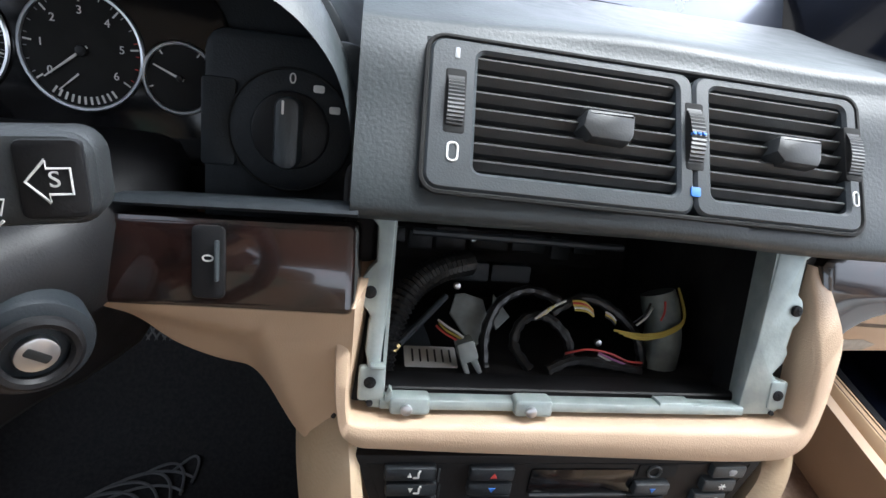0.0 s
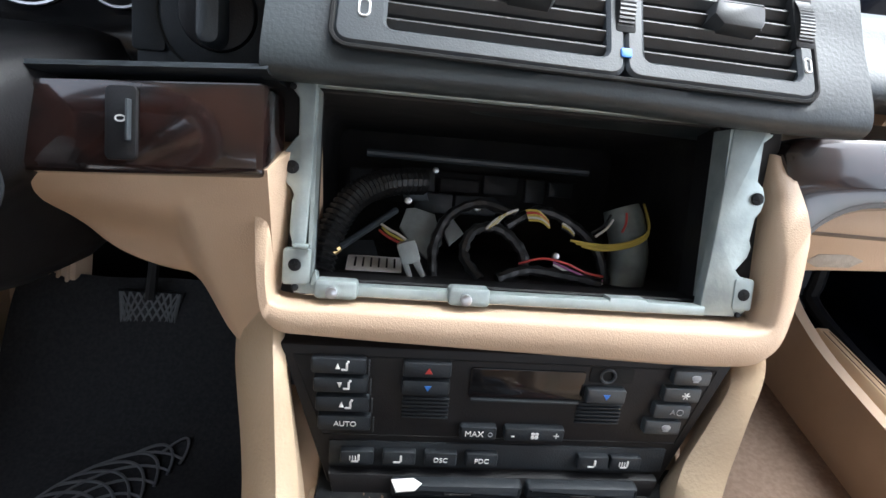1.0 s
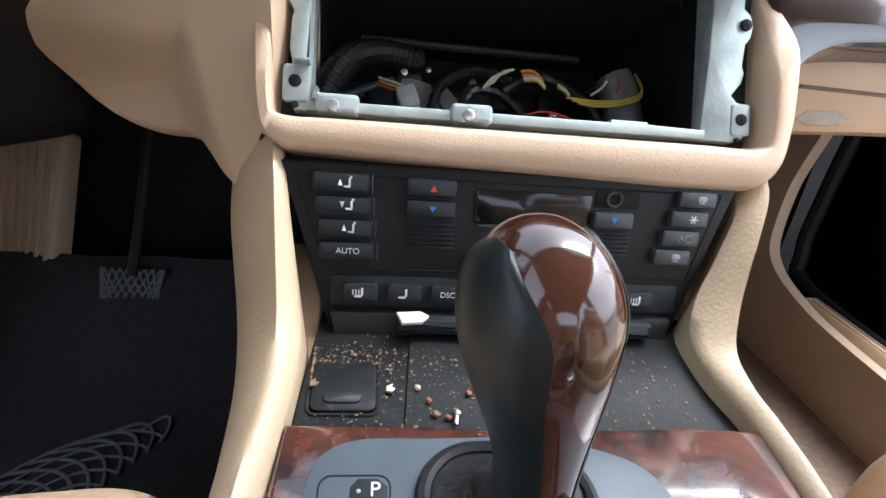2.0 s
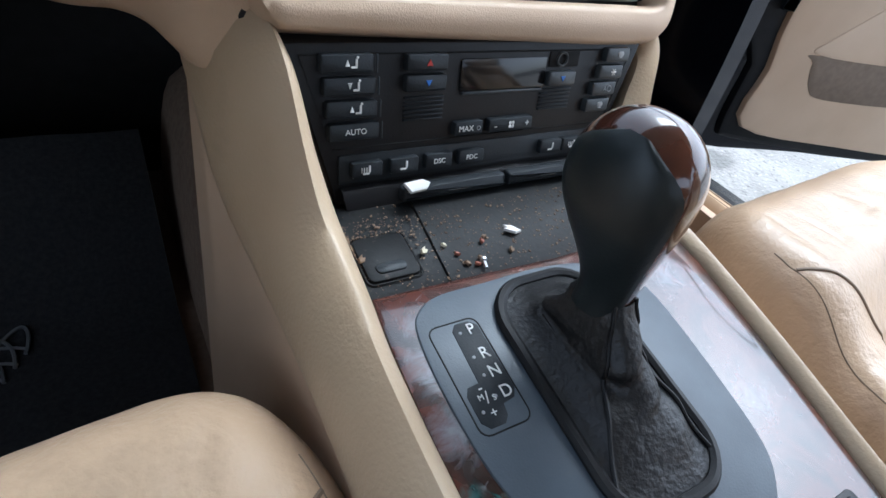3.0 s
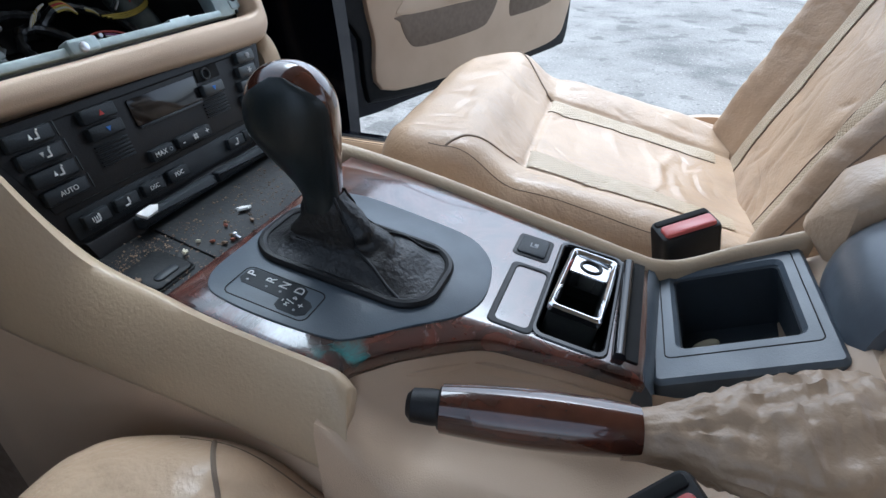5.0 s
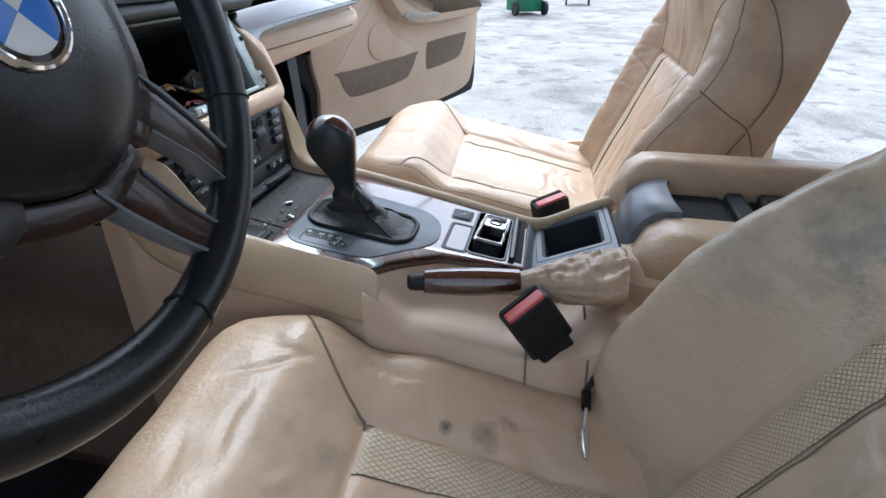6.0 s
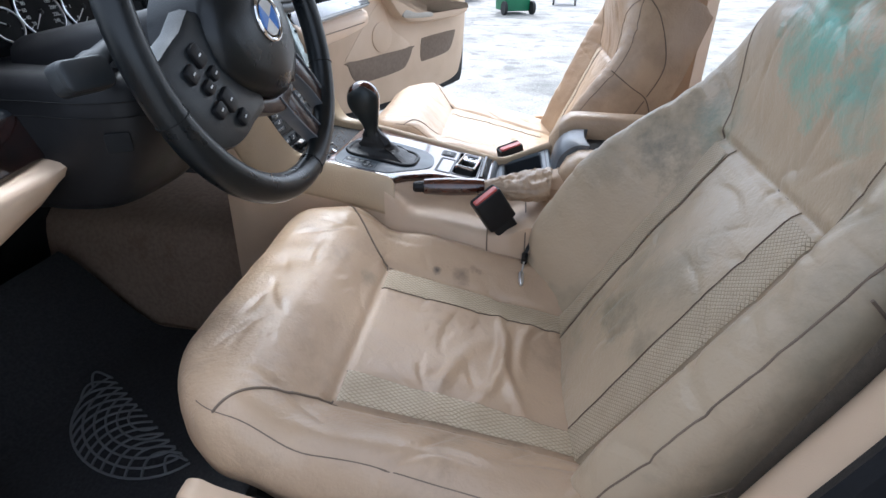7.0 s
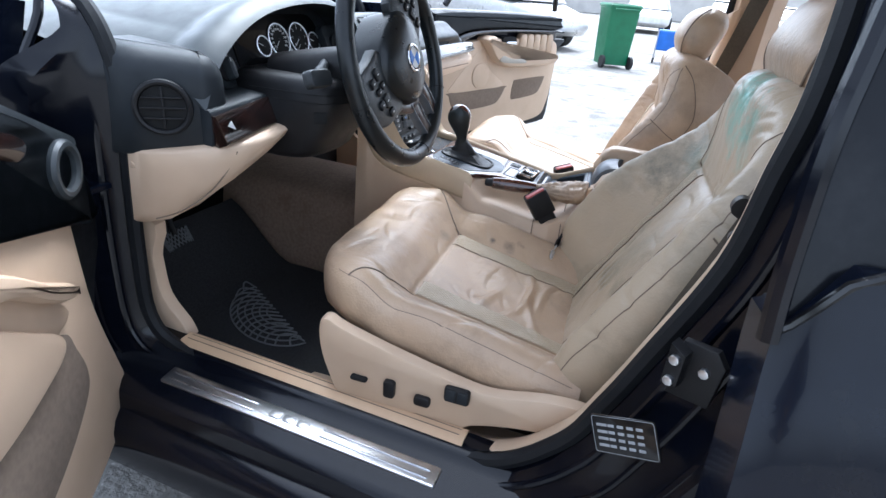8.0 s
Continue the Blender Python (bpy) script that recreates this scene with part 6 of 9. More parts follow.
for x, y, w, mt, nm, lb in ((-0.007, -0.089, 0.010, PAPER, "paper_bit", "torn white paper bit on the tray"),
                            (-0.032, -0.093, 0.0045, LEAFRED, "leaf_bit", "reddish dry leaf bit on the tray"), (-0.029, -0.090, 0.004, CRUMB, "leaf_bit", "brown dry leaf bit on the tray"),
                            (-0.040, -0.104, 0.004, CRUMB, "leaf_bit", "brown dry leaf bit on the tray"), (-0.053, -0.098, 0.004, LEAFRED, "leaf_bit", "reddish dry leaf bit on the tray"),
                            (-0.058, -0.090, 0.004, STONE, "husk_bit", "pale dry husk bit on the tray"), (-0.044, -0.108, 0.0045, LEAFRED, "leaf_bit", "reddish dry leaf bit on the tray"),
                            (-0.072, -0.091, 0.006, STONE, "husk_bit", "pale dry husk bit on the tray"), (-0.016, -0.104, 0.005, CRUMB, "leaf_bit", "brown dry leaf bit on the tray"),
                            (-0.110, -0.088, 0.006, CRUMB, "leaf_bit", "brown dry leaf bit on the flap"), (-0.050, -0.106, 0.005, CRUMB, "leaf_bit", "brown dry leaf bit on the tray")):
    bm = bm_new()
    mm = CZ @ Matrix.Translation((x, (y + 0.25) * STRETCH, -0.0085)) @ pose(0, 0, 0, 20, 10, rnd.uniform(0, 180))
    w = w if mt is PAPER else 0.72 * w
    plate(bm, mm, [(-w * 0.62, -w * 0.3), (w * 0.1, -w * 0.5), (w * 0.6, -w * 0.1), (w * 0.2, w * 0.1), (w * 0.4, w * 0.5), (-w * 0.4, w * 0.3)], -0.0012, 0.0005, 0.0003)
    solo(nm, bm, mt, lb, "debris", "scraps on the tray")
bm = bm_new()
SC0 = con(-0.041, -0.113, -0.008)
tube(bm, [SC0, SC0 + Vector((0.001, 0.005, 0.001))], 0.0011, 8)
tube(bm, [SC0 + Vector((0.001, 0.005, 0.001)), SC0 + Vector((0.0013, 0.0065, 0.0013))], 0.0022, 10)
solo("loose_screw", bm, STEEL, "small loose steel screw lying on the tray", "screw", "scraps on the tray")
# burl wood plate, rolled down along the handbrake side
near = [(-0.1215, -0.241), (-0.110, -0.246), (-0.094, -0.259), (-0.073, -0.283), (-0.058, -0.305), (-0.053, -0.33), (-0.049, -0.355), (-0.046, -0.385), (-0.044, -0.402)]
wood_out = [(-0.119, -0.118), (-0.1215, -0.15), (-0.1225, -0.19), (-0.122, -0.22)] + [(p.x, p.y) for p in curve([Vector(p) for p in near], 3)] + [(0.03, -0.399), (0.078, -0.396), (0.086, -0.34), (0.094, -0.28), (0.103, -0.22), (0.109, -0.155), (0.108, -0.121), (0.07, -0.119), (0.0, -0.121), (-0.06, -0.119)]
bm = bm_new()
plate(bm, CZ, cpts(wood_out, smooth=False), -0.010, 0.0, 0.004)
cut_well(bm, -0.0370, 0.0770, -0.3755, -0.3285)
wood = part("wood_trim", bm, PLATEWOOD, console, "glossy dark burl wood console trim")
bm = bm_new()
plate(bm, CZ, cpts([(-0.100, -0.134), (-0.106, -0.146), (-0.108, -0.172), (-0.107, -0.200), (-0.104, -0.222), (-0.098, -0.234), (-0.071, -0.260), (-0.050, -0.281), (-0.033, -0.290), (-0.014, -0.292), (0.013, -0.287), (0.030, -0.276), (0.041, -0.259), (0.046, -0.226), (0.049, -0.178), (0.046, -0.155), (0.036, -0.140), (0.012, -0.1305), (-0.02, -0.1265), (-0.054, -0.127), (-0.085, -0.1275)]), -0.006, 0.0015, 0.001)
gate = part("selector_plate", bm, CONSOLE, console, "matt grey gear selector plate")
bm = bm_new()
tube(bm, [CZ @ Vector((u, v, 0.0014)) for u, v in crect(-0.101, -0.0725, -0.2025, -0.145, 0.005, 4)], 0.0005, 5, closed=True)
part("groove", bm, VOID, gate)
bm = bm_new()
plate(bm, CZ, cpts([(-0.0885, -0.150), (-0.0855, -0.1465), (-0.0775, -0.1465), (-0.0735, -0.150), (-0.0730, -0.186), (-0.0760, -0.1905), (-0.0830, -0.1915), (-0.0840, -0.197), (-0.0870, -0.2000), (-0.0950, -0.2000), (-0.0985, -0.196), (-0.0985, -0.183), (-0.0960, -0.1790), (-0.0895, -0.1785)], smooth=False), 0.0, 0.0019, 0.0003)
ind = part("indicator_strip", bm, DASHFACE, gate, "indicator strip with white gear letters")
for t, y in (("P", -0.1515), ("R", -0.1655), ("N", -0.1755), ("D", -0.1865)):
    words(t, CZ @ Matrix.Translation((-0.0785, (y + 0.25) * STRETCH, 0.0021)), 0.0088, WHITE, ind, "gear_letter")
    bm = bm_new()
    disc(bm, CZ @ Matrix.Translation((-0.0850, (y - 0.0005 + 0.25) * STRETCH, 0)), 0.0009, 0.0015, 0.0023, 10, 0.0001)
    part("lamp_dot", bm, GREYMARK, ind)
for t, x, y, z in (("M", -0.0925, -0.1855, 0.0040), ("/", -0.0895, -0.1865, 0.0085), ("S", -0.0860, -0.1875, 0.0040), ("+", -0.0900, -0.1940, 0.0068), ("-", -0.0905, -0.1810, 0.0075)):
    words(t, CZ @ Matrix.Translation((x, (y + 0.25) * STRETCH, 0.0021)), z, WHITE, ind, "gear_letter")
bm = bm_new()
disc(bm, CZ @ Matrix.Translation((-0.0950, (-0.192 + 0.25) * STRETCH, 0)), 0.0009, 0.0015, 0.0023, 10, 0.0001)
part("lamp_dot", bm, GREYMARK, ind)
# gaiter and selector lever
lever = thing("gear_selector", con(-0.026, -0.198), "black leather gear selector with burl wood back and gaiter", "gear lever")
foot = crect(-0.060, 0.009, -0.262, -0.134, 0.024, 8)
bm = bm_new()
tube(bm, [CZ @ Vector((u, v, 0.0035)) for u, v in foot], 0.0034, 8, closed=True)
part("gaiter_ring", bm, BLACK, lever)
top_c = Vector((-0.0258, -0.1785, 0.658))
fc = Vector((-0.0255, (-0.198 + 0.25) * STRETCH))
foot = [(u, v) for u, v in curve([Vector(p) for p in inset(foot, 0.002)], 2, closed=True)]
bm = bm_new()
rings = []
for k in range(19):
    t = k / 18
    r = []
    for i, (u, v) in enumerate(foot):
        a = CZ @ Vector((u, v, 0.004))
        ang = math.atan2(v - fc.y, u - fc.x)
        b = top_c + Vector((0.0128 * math.cos(ang), 0.0135 * math.sin(ang), 0))
        rear = max(0.0, -math.sin(ang))
        e = t ** (0.42 + 0.26 * rear)
        p = a.lerp(b, e)
        p.z = a.z + (b.z - a.z) * (t ** (1.7 - 0.55 * rear)) + 0.006 * math.sin(math.pi * min(1.0, 2.2 * t)) * (1 - t)
        bulge = math.sin(math.pi * t)
        fold = (0.0022 * math.sin(t * 19 + 3.0 * math.sin(ang * 2)) + 0.0034 * math.cos(ang * 5 + 2.5 * t)) * bulge + 0.005 * noise.noise(Vector((math.cos(ang) * 1.6, math.sin(ang) * 1.6, t * 4 + 3.1))) * bulge
        crease = 0.0016 * (1 - abs(noise.noise(Vector((math.cos(ang) * 5, math.sin(ang) * 5, t * 9))))) ** 4
        d = p - Vector((-0.026, -0.185, p.z))
        d.z = 0
        r.append(p + d.normalized() * (fold - crease * bulge))
    rings.append(r)
loft(bm, rings, caps=False)
GRIPLEATHER = mat("smooth_black_leather", (0.012, 0.017, 0.018), 0.38, scale=60, bump=0.12, bscale=500, spec=0.45)
GAITER = mat("black_leather", (0.011, 0.011, 0.012), 0.42, scale=60, bump=0.8, bscale=300, crease=0.4, grime=(0.035, 0.034, 0.033), gscale=40, gmix=(0.55, 0.85))
part("gaiter", bm, GAITER, lever, "wrinkled black leather gaiter", angle=70)
for ang in (5.75, 3.45):
    bm = bm_new()
    tube(bm, [p[int((ang % 6.28) / 6.28 * len(p))] + Vector((0, 0, 0.0012)) for p in rings], 0.0011, 6)
    part("gaiter_seam", bm, BLACK, lever)


def knob_ring(t):
    """The selector's grip at height t of 0..1: centre, half width and half depth; its head juts forward, its back is straight."""
    s = sm(0.08, 0.66, t)
    c = Vector((-0.0258 - 0.0065 * s, -0.1782 + 0.0100 * s, 0.647 + 0.097 * t))
    w, d = 0.0122 + 0.0096 * s, 0.0130 + 0.0158 * s
    if t > 0.70:
        q = (t - 0.70) / 0.30
        k = math.sqrt(max(0.0, 1 - q * q))
        w, d = w * (0.06 + 0.94 * k), d * (0.06 + 0.94 * k)
    return c, w, d


def grip_point(t, a, grow=0.0):
    c, w, d = knob_ring(t)
    turn = radians(14)
    x, y = (w + grow) * math.copysign(abs(math.cos(a)) ** 0.85, math.cos(a)), (d + grow) * math.copysign(abs(math.sin(a)) ** 0.9, math.sin(a))
    up = grow * sm(0.75, 1.0, t)
    return c + Vector((x * math.cos(turn) - y * math.sin(turn), x * math.sin(turn) + y * math.cos(turn), up))


TS = [k / 20 * 0.72 for k in range(21)] + [0.70 + 0.30 * math.sin(math.pi / 2 * k / 14) for k in range(1, 15)]
bm = bm_new()
loft(bm, [[grip_point(t, 2 * math.pi * i / 40) for i in range(40)] for t in TS])
part("grip_back", bm, SHELLWOOD, lever, "glossy burl wood grip back and crown", angle=60)
for a0, a1, nm in ((112, 246, "grip_side"), (-48, 68, "grip_side")):
    bm = bm_new()
    rings = []
    for t in [0.93 * k / 24 for k in range(25)]:
        shut = math.sqrt(max(0.0, 1 - sm(0.66, 0.94, t) ** 2))
        mid, half = (a0 + a1) / 2, (a1 - a0) / 2 * (0.12 + 0.88 * shut)
        line = [mid - half + 2 * half * i / 14 for i in range(15)]
        puff = [0.0004 + 0.0014 * (1 - abs(2 * i / 14 - 1) ** 4) for i in range(15)]
        rings.append([grip_point(t, radians(a), g) for a, g in zip(line, puff)] + [grip_point(t, radians(a), -0.002) for a in line[::-1]])
    loft(bm, rings)
    part(nm, bm, GRIPLEATHER, lever, "black leather grip side", angle=60)
# window switch, coin tray, ashtray, slot
bm = bm_new()
plate(bm, CZ, crect(0.0405, 0.0715, -0.3225, -0.2945, 0.004), -0.006, 0.0006, 0.0006)
ws = part("window_switch", bm, BLACK, console, "black window lock switch")
bm = bm_new()
plate(bm, CZ, crect(0.0435, 0.0685, -0.3195, -0.2975, 0.003), 0.0, 0.0022, 0.0012)
wk = part("rocker", bm, DASHFACE, ws)
for u0, u1, y0, y1 in ((0.0530, 0.0590, -0.3115, -0.3105), (0.0530, 0.0590, -0.3065, -0.3055), (0.0530, 0.0540, -0.3115, -0.3055), (0.0550, 0.0585, -0.3105, -0.3085)):
    bm = bm_new()
    plate(bm, CZ, crect(u0, u1, y0, y1, 0.0003, 1), 0.0016, 0.0025, 0.0001)
    part("symbol", bm, GREYMARK, wk)
bm = bm_new()
hole_plate(bm, CZ, crect(-0.0415, 0.0315, -0.3290, -0.2985, 0.005), crect(-0.0365, 0.0275, -0.3255, -0.3030, 0.004), 0.0009, -0.008, 0.0006)
ct = part("coin_tray", bm, BLACK, console, "small dusty coin tray")
bm = bm_new()
plate(bm, CZ, crect(-0.038, 0.029, -0.327, -0.3015, 0.004), -0.02, -0.0045, 0.001)
part("tray_floor", bm, CONSOLE, ct)
bm = bm_new()
for k in range(60):
    x, y, r = rnd.gauss(-0.029, 0.007), rnd.gauss(-0.3215, 0.004), rnd.uniform(0.0004, 0.0010)
    if -0.036 < x < 0.026 and -0.3250 < y < -0.304:
        mm = CZ @ Matrix.Translation((x, (y + 0.25) * STRETCH, -0.0045)) @ Matrix.Rotation(rnd.uniform(0, 3), 4, "Z")
        loft(bm, [[mm @ Vector((p * r * 1.4, q * r, z)) for p, q in ((1, 0), (0, 1), (-1, 0.2), (0, -1))] for z in (0, r)])
solo("tray_grit", bm, STONE, "pale grit lying in the coin tray", "debris", kind="stuff")
# well of the ashtray in a gloss black surround, and the tilted chrome-rimmed tray in it
bm = bm_new()
hole_plate(bm, CZ, crect(-0.0400, 0.0790, -0.3770, -0.3270, 0.008, 4), crect(-0.0350, 0.0750, -0.3735, -0.3305, 0.006, 4), 0.0012, -0.052, 0.001)
plate(bm, CZ, crect(-0.0380, 0.0770, -0.3750, -0.3290, 0.006, 4), -0.056, -0.050, 0.001)
ash = part("ashtray", bm, GLOSSBLACK, console, "open ashtray with bright chrome rim and lighter")
AM = CZ @ Matrix.Translation((0.0250, (-0.3525 + 0.25) * STRETCH, 0.004)) @ Matrix.Rotation(radians(-3), 4, "Z") @ Matrix.Rotation(radians(4), 4, "Y")
bm = bm_new()
hole_plate(bm, AM, rrect(0.0860, 0.0370, 0.0050, 4), rrect(0.0770, 0.0290, 0.0035, 4), 0.004, -0.002, 0.0018)
part("chrome_rim", bm, CHROME, ash, "polished chrome rim")
bm = bm_new()
hole_plate(bm, AM, rrect(0.0840, 0.0350, 0.0045, 4), rrect(0.0765, 0.0285, 0.0035, 4), -0.0015, -0.042, 0.001)
plate(bm, AM, rrect(0.0840, 0.0350, 0.0045, 4), -0.046, -0.038, 0.001)
part("ash_bowl", bm, ASH, ash, "sooty ashtray bowl")
bm = bm_new()
plate(bm, AM, rrect(0.0270, 0.0285, 0.0030, 3, 0.0250, 0), -0.012, 0.0012, 0.001)
lp = part("lighter_plate", bm, CHROME, ash)
bm = bm_new()
ring(bm, AM @ Matrix.Translation((0.0240, 0, 0)), 0.0076, 0.0013, 0.0016, 24, 8)
disc(bm, AM @ Matrix.Translation((0.0240, 0, 0)), 0.0070, 0.0, 0.0008, 20, 0.0004)
part("lighter", bm, BLACK, lp, "black cigarette lighter")
bm = bm_new()
tube(bm, [con(-0.034, -0.3835, 0.002), con(0.074, -0.3800, 0.002)], 0.0042, 12)
sl = part("slot_cover", bm, GLOSSBLACK, console, "gloss black slot roller cover")
bm = bm_new()
plate(bm, CZ, cpts([(-0.032, -0.3955), (-0.032, -0.3875), (0.079, -0.3845), (0.079, -0.3925)], smooth=False), -0.004, 0.0012, 0.0006)
part("slot", bm, VOID, sl)
# bin with grey surround, rising towards the armrest
bu = Vector((0.993, 0.085, 0.02)).normalized()
bv = Vector((-0.20, 0.92, -0.30)).normalized()
bnm = bu.cross(bv).normalized()
BP = Matrix(((bu.x, bv.x, bnm.x, 0.052), (bu.y, bv.y, bnm.y, -0.453), (bu.z, bv.z, bnm.z, 0.5800), (0, 0, 0, 1)))
bm = bm_new()
hole_plate(bm, BP, rrect(0.130, 0.112, 0.006, 4, -0.004, 0), rrect(0.080, 0.074, 0.004, 4, 0.002, 0.0), 0.0, -0.02, 0.003)
bn = part("bin_surround", bm, CONSOLE, console, "grey plastic bin surround")
bm = bm_new()
tube(bm, [BP @ Vector((u, v, 0.0)) for u, v in rrect(0.100, 0.094, 0.004, 3, 0.002, 0)], 0.0005, 5, closed=True)
part("groove", bm, VOID, bn)
bm = bm_new()
hole_plate(bm, BP, rrect(0.086, 0.080, 0.005, 4, 0.002, 0), rrect(0.078, 0.072, 0.005, 4, 0.002, 0), -0.004, -0.062, 0.001)
plate(bm, BP, rrect(0.086, 0.080, 0.005, 4, 0.002, 0), -0.067, -0.059, 0.001)
part("bin_well", bm, BINWELL, bn, "deep dark grey bin well")
bm = bm_new()
rings = []
for k in range(9):
    a = math.pi * k / 8
    rings.append([BP @ Vector((0.017 + 0.0055 * math.sin(a) * math.cos(b) + 0.003 * math.cos(a), 0.020 - 0.011 * math.cos(a), -0.0535 + 0.0050 * math.sin(a) * math.sin(b))) for b in [2 * math.pi * i / 12 for i in range(12)]])
loft(bm, rings, caps=False)
solo("nut_shell", bm, STONE, "pale pistachio-like nut shell lying in the bin", "nut shell")
# sloping grey fillet between the wood's rear edge and the bin
bm = bm_new()
loft(bm, [[(x, -0.396 - 0.004 * (x < 0), 0.5765), (x, -0.4005, 0.5750), (x, -0.4065, 0.566), (x, -0.412, 0.545), (x, -0.392, 0.545)] for x in (-0.044, 0.0, 0.05, 0.080)])
part("rear_fillet", bm, CONSOLE, console, angle=60)


# tan cheek on the driver's side: inner edge along the wood, rounded crest, broad face falling to the seam
def moulding(inner, crest, seam, nm, lb, swell):
    """A padded moulding between three lines: its inner edge, its crest and the seam below."""
    lines = [curve([Vector(p) for p in q], 6) for q in (inner, crest, seam)]
    b = bm_new()
    rings = []
    for i, c, o in zip(*lines):
        out = Vector((o.x - c.x, 0, 0)).normalized() * swell + Vector((0, -0.5 * swell, 0.6 * swell))
        back = Vector((0.012, 0.010, -0.012)) if o.x < c.x else Vector((-0.012, 0.010, -0.012))
        rings.append([i + Vector((0.3 * (i.x - c.x), 0.004, -0.030)), i + Vector((0, 0, -0.003)), i, i.lerp(c, 0.35) + Vector((0, 0, 0.0012)), i.lerp(c, 0.75) + Vector((0, 0, 0.0014)), c + out * 0.15, c.lerp(o, 0.08) + out * 0.40, c.lerp(o, 0.22) + out * 0.75, c.lerp(o, 0.50) + out, c.lerp(o, 0.80) + out * 0.70, c.lerp(o, 0.95) + out * 0.25, o, o + back])
    loft(b, rings)
    return part(nm, b, CHEEK, console, lb, angle=65)


inner = [(-0.138, 0.030, 0.722), (-0.134, -0.010, 0.713), (-0.130, -0.028, 0.700), (-0.124, -0.046, 0.664), (-0.119, -0.066, 0.638), (-0.118, -0.090, 0.6275), (-0.1195, -0.118, 0.6228), (-0.122, -0.15, 0.6175), (-0.1225, -0.19, 0.611), (-0.122, -0.225, 0.6055), (-0.1215, -0.240, 0.601), (-0.122, -0.248, 0.592)]
crest = [(-0.142, 0.030, 0.730), (-0.138, -0.014, 0.719), (-0.135, -0.033, 0.703), (-0.132, -0.052, 0.671), (-0.129, -0.071, 0.645), (-0.1275, -0.093, 0.6345)] + [(x - 0.0085, y, z + 0.007) for x, y, z in inner[6:]]
seam = [(-0.174, 0.040, 0.685), (-0.172, 0.018, 0.662), (-0.170, 0.008, 0.640), (-0.166, -0.006, 0.615), (-0.161, -0.028, 0.597), (-0.156, -0.06, 0.584), (-0.153, -0.10, 0.576), (-0.151, -0.14, 0.569), (-0.150, -0.185, 0.561), (-0.150, -0.225, 0.553), (-0.149, -0.242, 0.549), (-0.148, -0.252, 0.545)]
moulding(inner, crest, seam, "side_rail", "tan padded console cheek", 0.006)
# wall below the seam
bm = bm_new()
loft(bm, [[(p.x + 0.012, p.y + 0.004, p.z), (p.x + 0.004, p.y + 0.002, p.z - 0.003), (p.x + 0.003, p.y, p.z - 0.010), (p.x + 0.001, p.y + 0.002, 0.6 * p.z + 0.14), (p.x - 0.003, p.y + 0.008, 0.25), (p.x + 0.030, p.y + 0.008, 0.25)] for p in curve([Vector(p) for p in seam], 4)])
part("lower_wall", bm, TAN, console, "tan moulded console side wall", angle=60)
inner = [(0.134, 0.02, 0.712), (0.130, -0.020, 0.703), (0.119, -0.034, 0.676), (0.106, -0.046, 0.650), (0.100, -0.062, 0.634), (0.1005, -0.088, 0.6275), (0.1065, -0.116, 0.6225), (0.1085, -0.155, 0.6165), (0.1030, -0.22, 0.606), (0.0945, -0.28, 0.5965), (0.0865, -0.34, 0.587), (0.0805, -0.385, 0.5795), (0.0810, -0.402, 0.577), (0.089, -0.422, 0.5775), (0.104, -0.46, 0.590), (0.118, -0.508, 0.607)]
crest = [(0.150, 0.015, 0.735), (0.146, -0.022, 0.712), (0.134, -0.043, 0.684), (0.124, -0.060, 0.655), (0.1165, -0.078, 0.637), (0.1135, -0.102, 0.631), (0.1155, -0.122, 0.627)] + [(x + 0.007, y, z + 0.005) for x, y, z in inner[7:]]
moulding(inner, crest, [(x + 0.004, y + 0.004, z - 0.10) for x, y, z in crest], "side_rail", "", 0.002)
# side walls of the console
for s, x0 in ((-1, -0.124), (1, 0.108)):
    bm = bm_new()
    m = axes((x0, 0, 0), (0, 1, 0), (0, 0, 1))
    plate(bm, m, [(p.x, p.y) for p in curve([Vector(p) for p in ((0.0, 0.24), (-0.015, 0.40), (-0.005, 0.54), (0.02, 0.62), (0.0, 0.65), (-0.06, 0.60), (-0.13, 0.575), (-0.24, 0.550), (-0.30, 0.485), (-0.42, 0.475), (-0.52, 0.50), (-0.66, 0.50), (-0.66, 0.24))], 4, closed=True)], -0.02, 0.012, 0.006)
    wall = part("side_wall", bm, TAN, console, "tan moulded console side wall")
    bm = bm_new()
    tube(bm, [m @ Vector((y, z, 0.012 if s > 0 else -0.02)) for y, z in [(p.x, p.y) for p in curve([Vector(q) for q in ((0.01, 0.595), (-0.06, 0.560), (-0.14, 0.535), (-0.24, 0.515))], 6)]], 0.0015, 6)
    part("shut_line", bm, SEAM, wall)
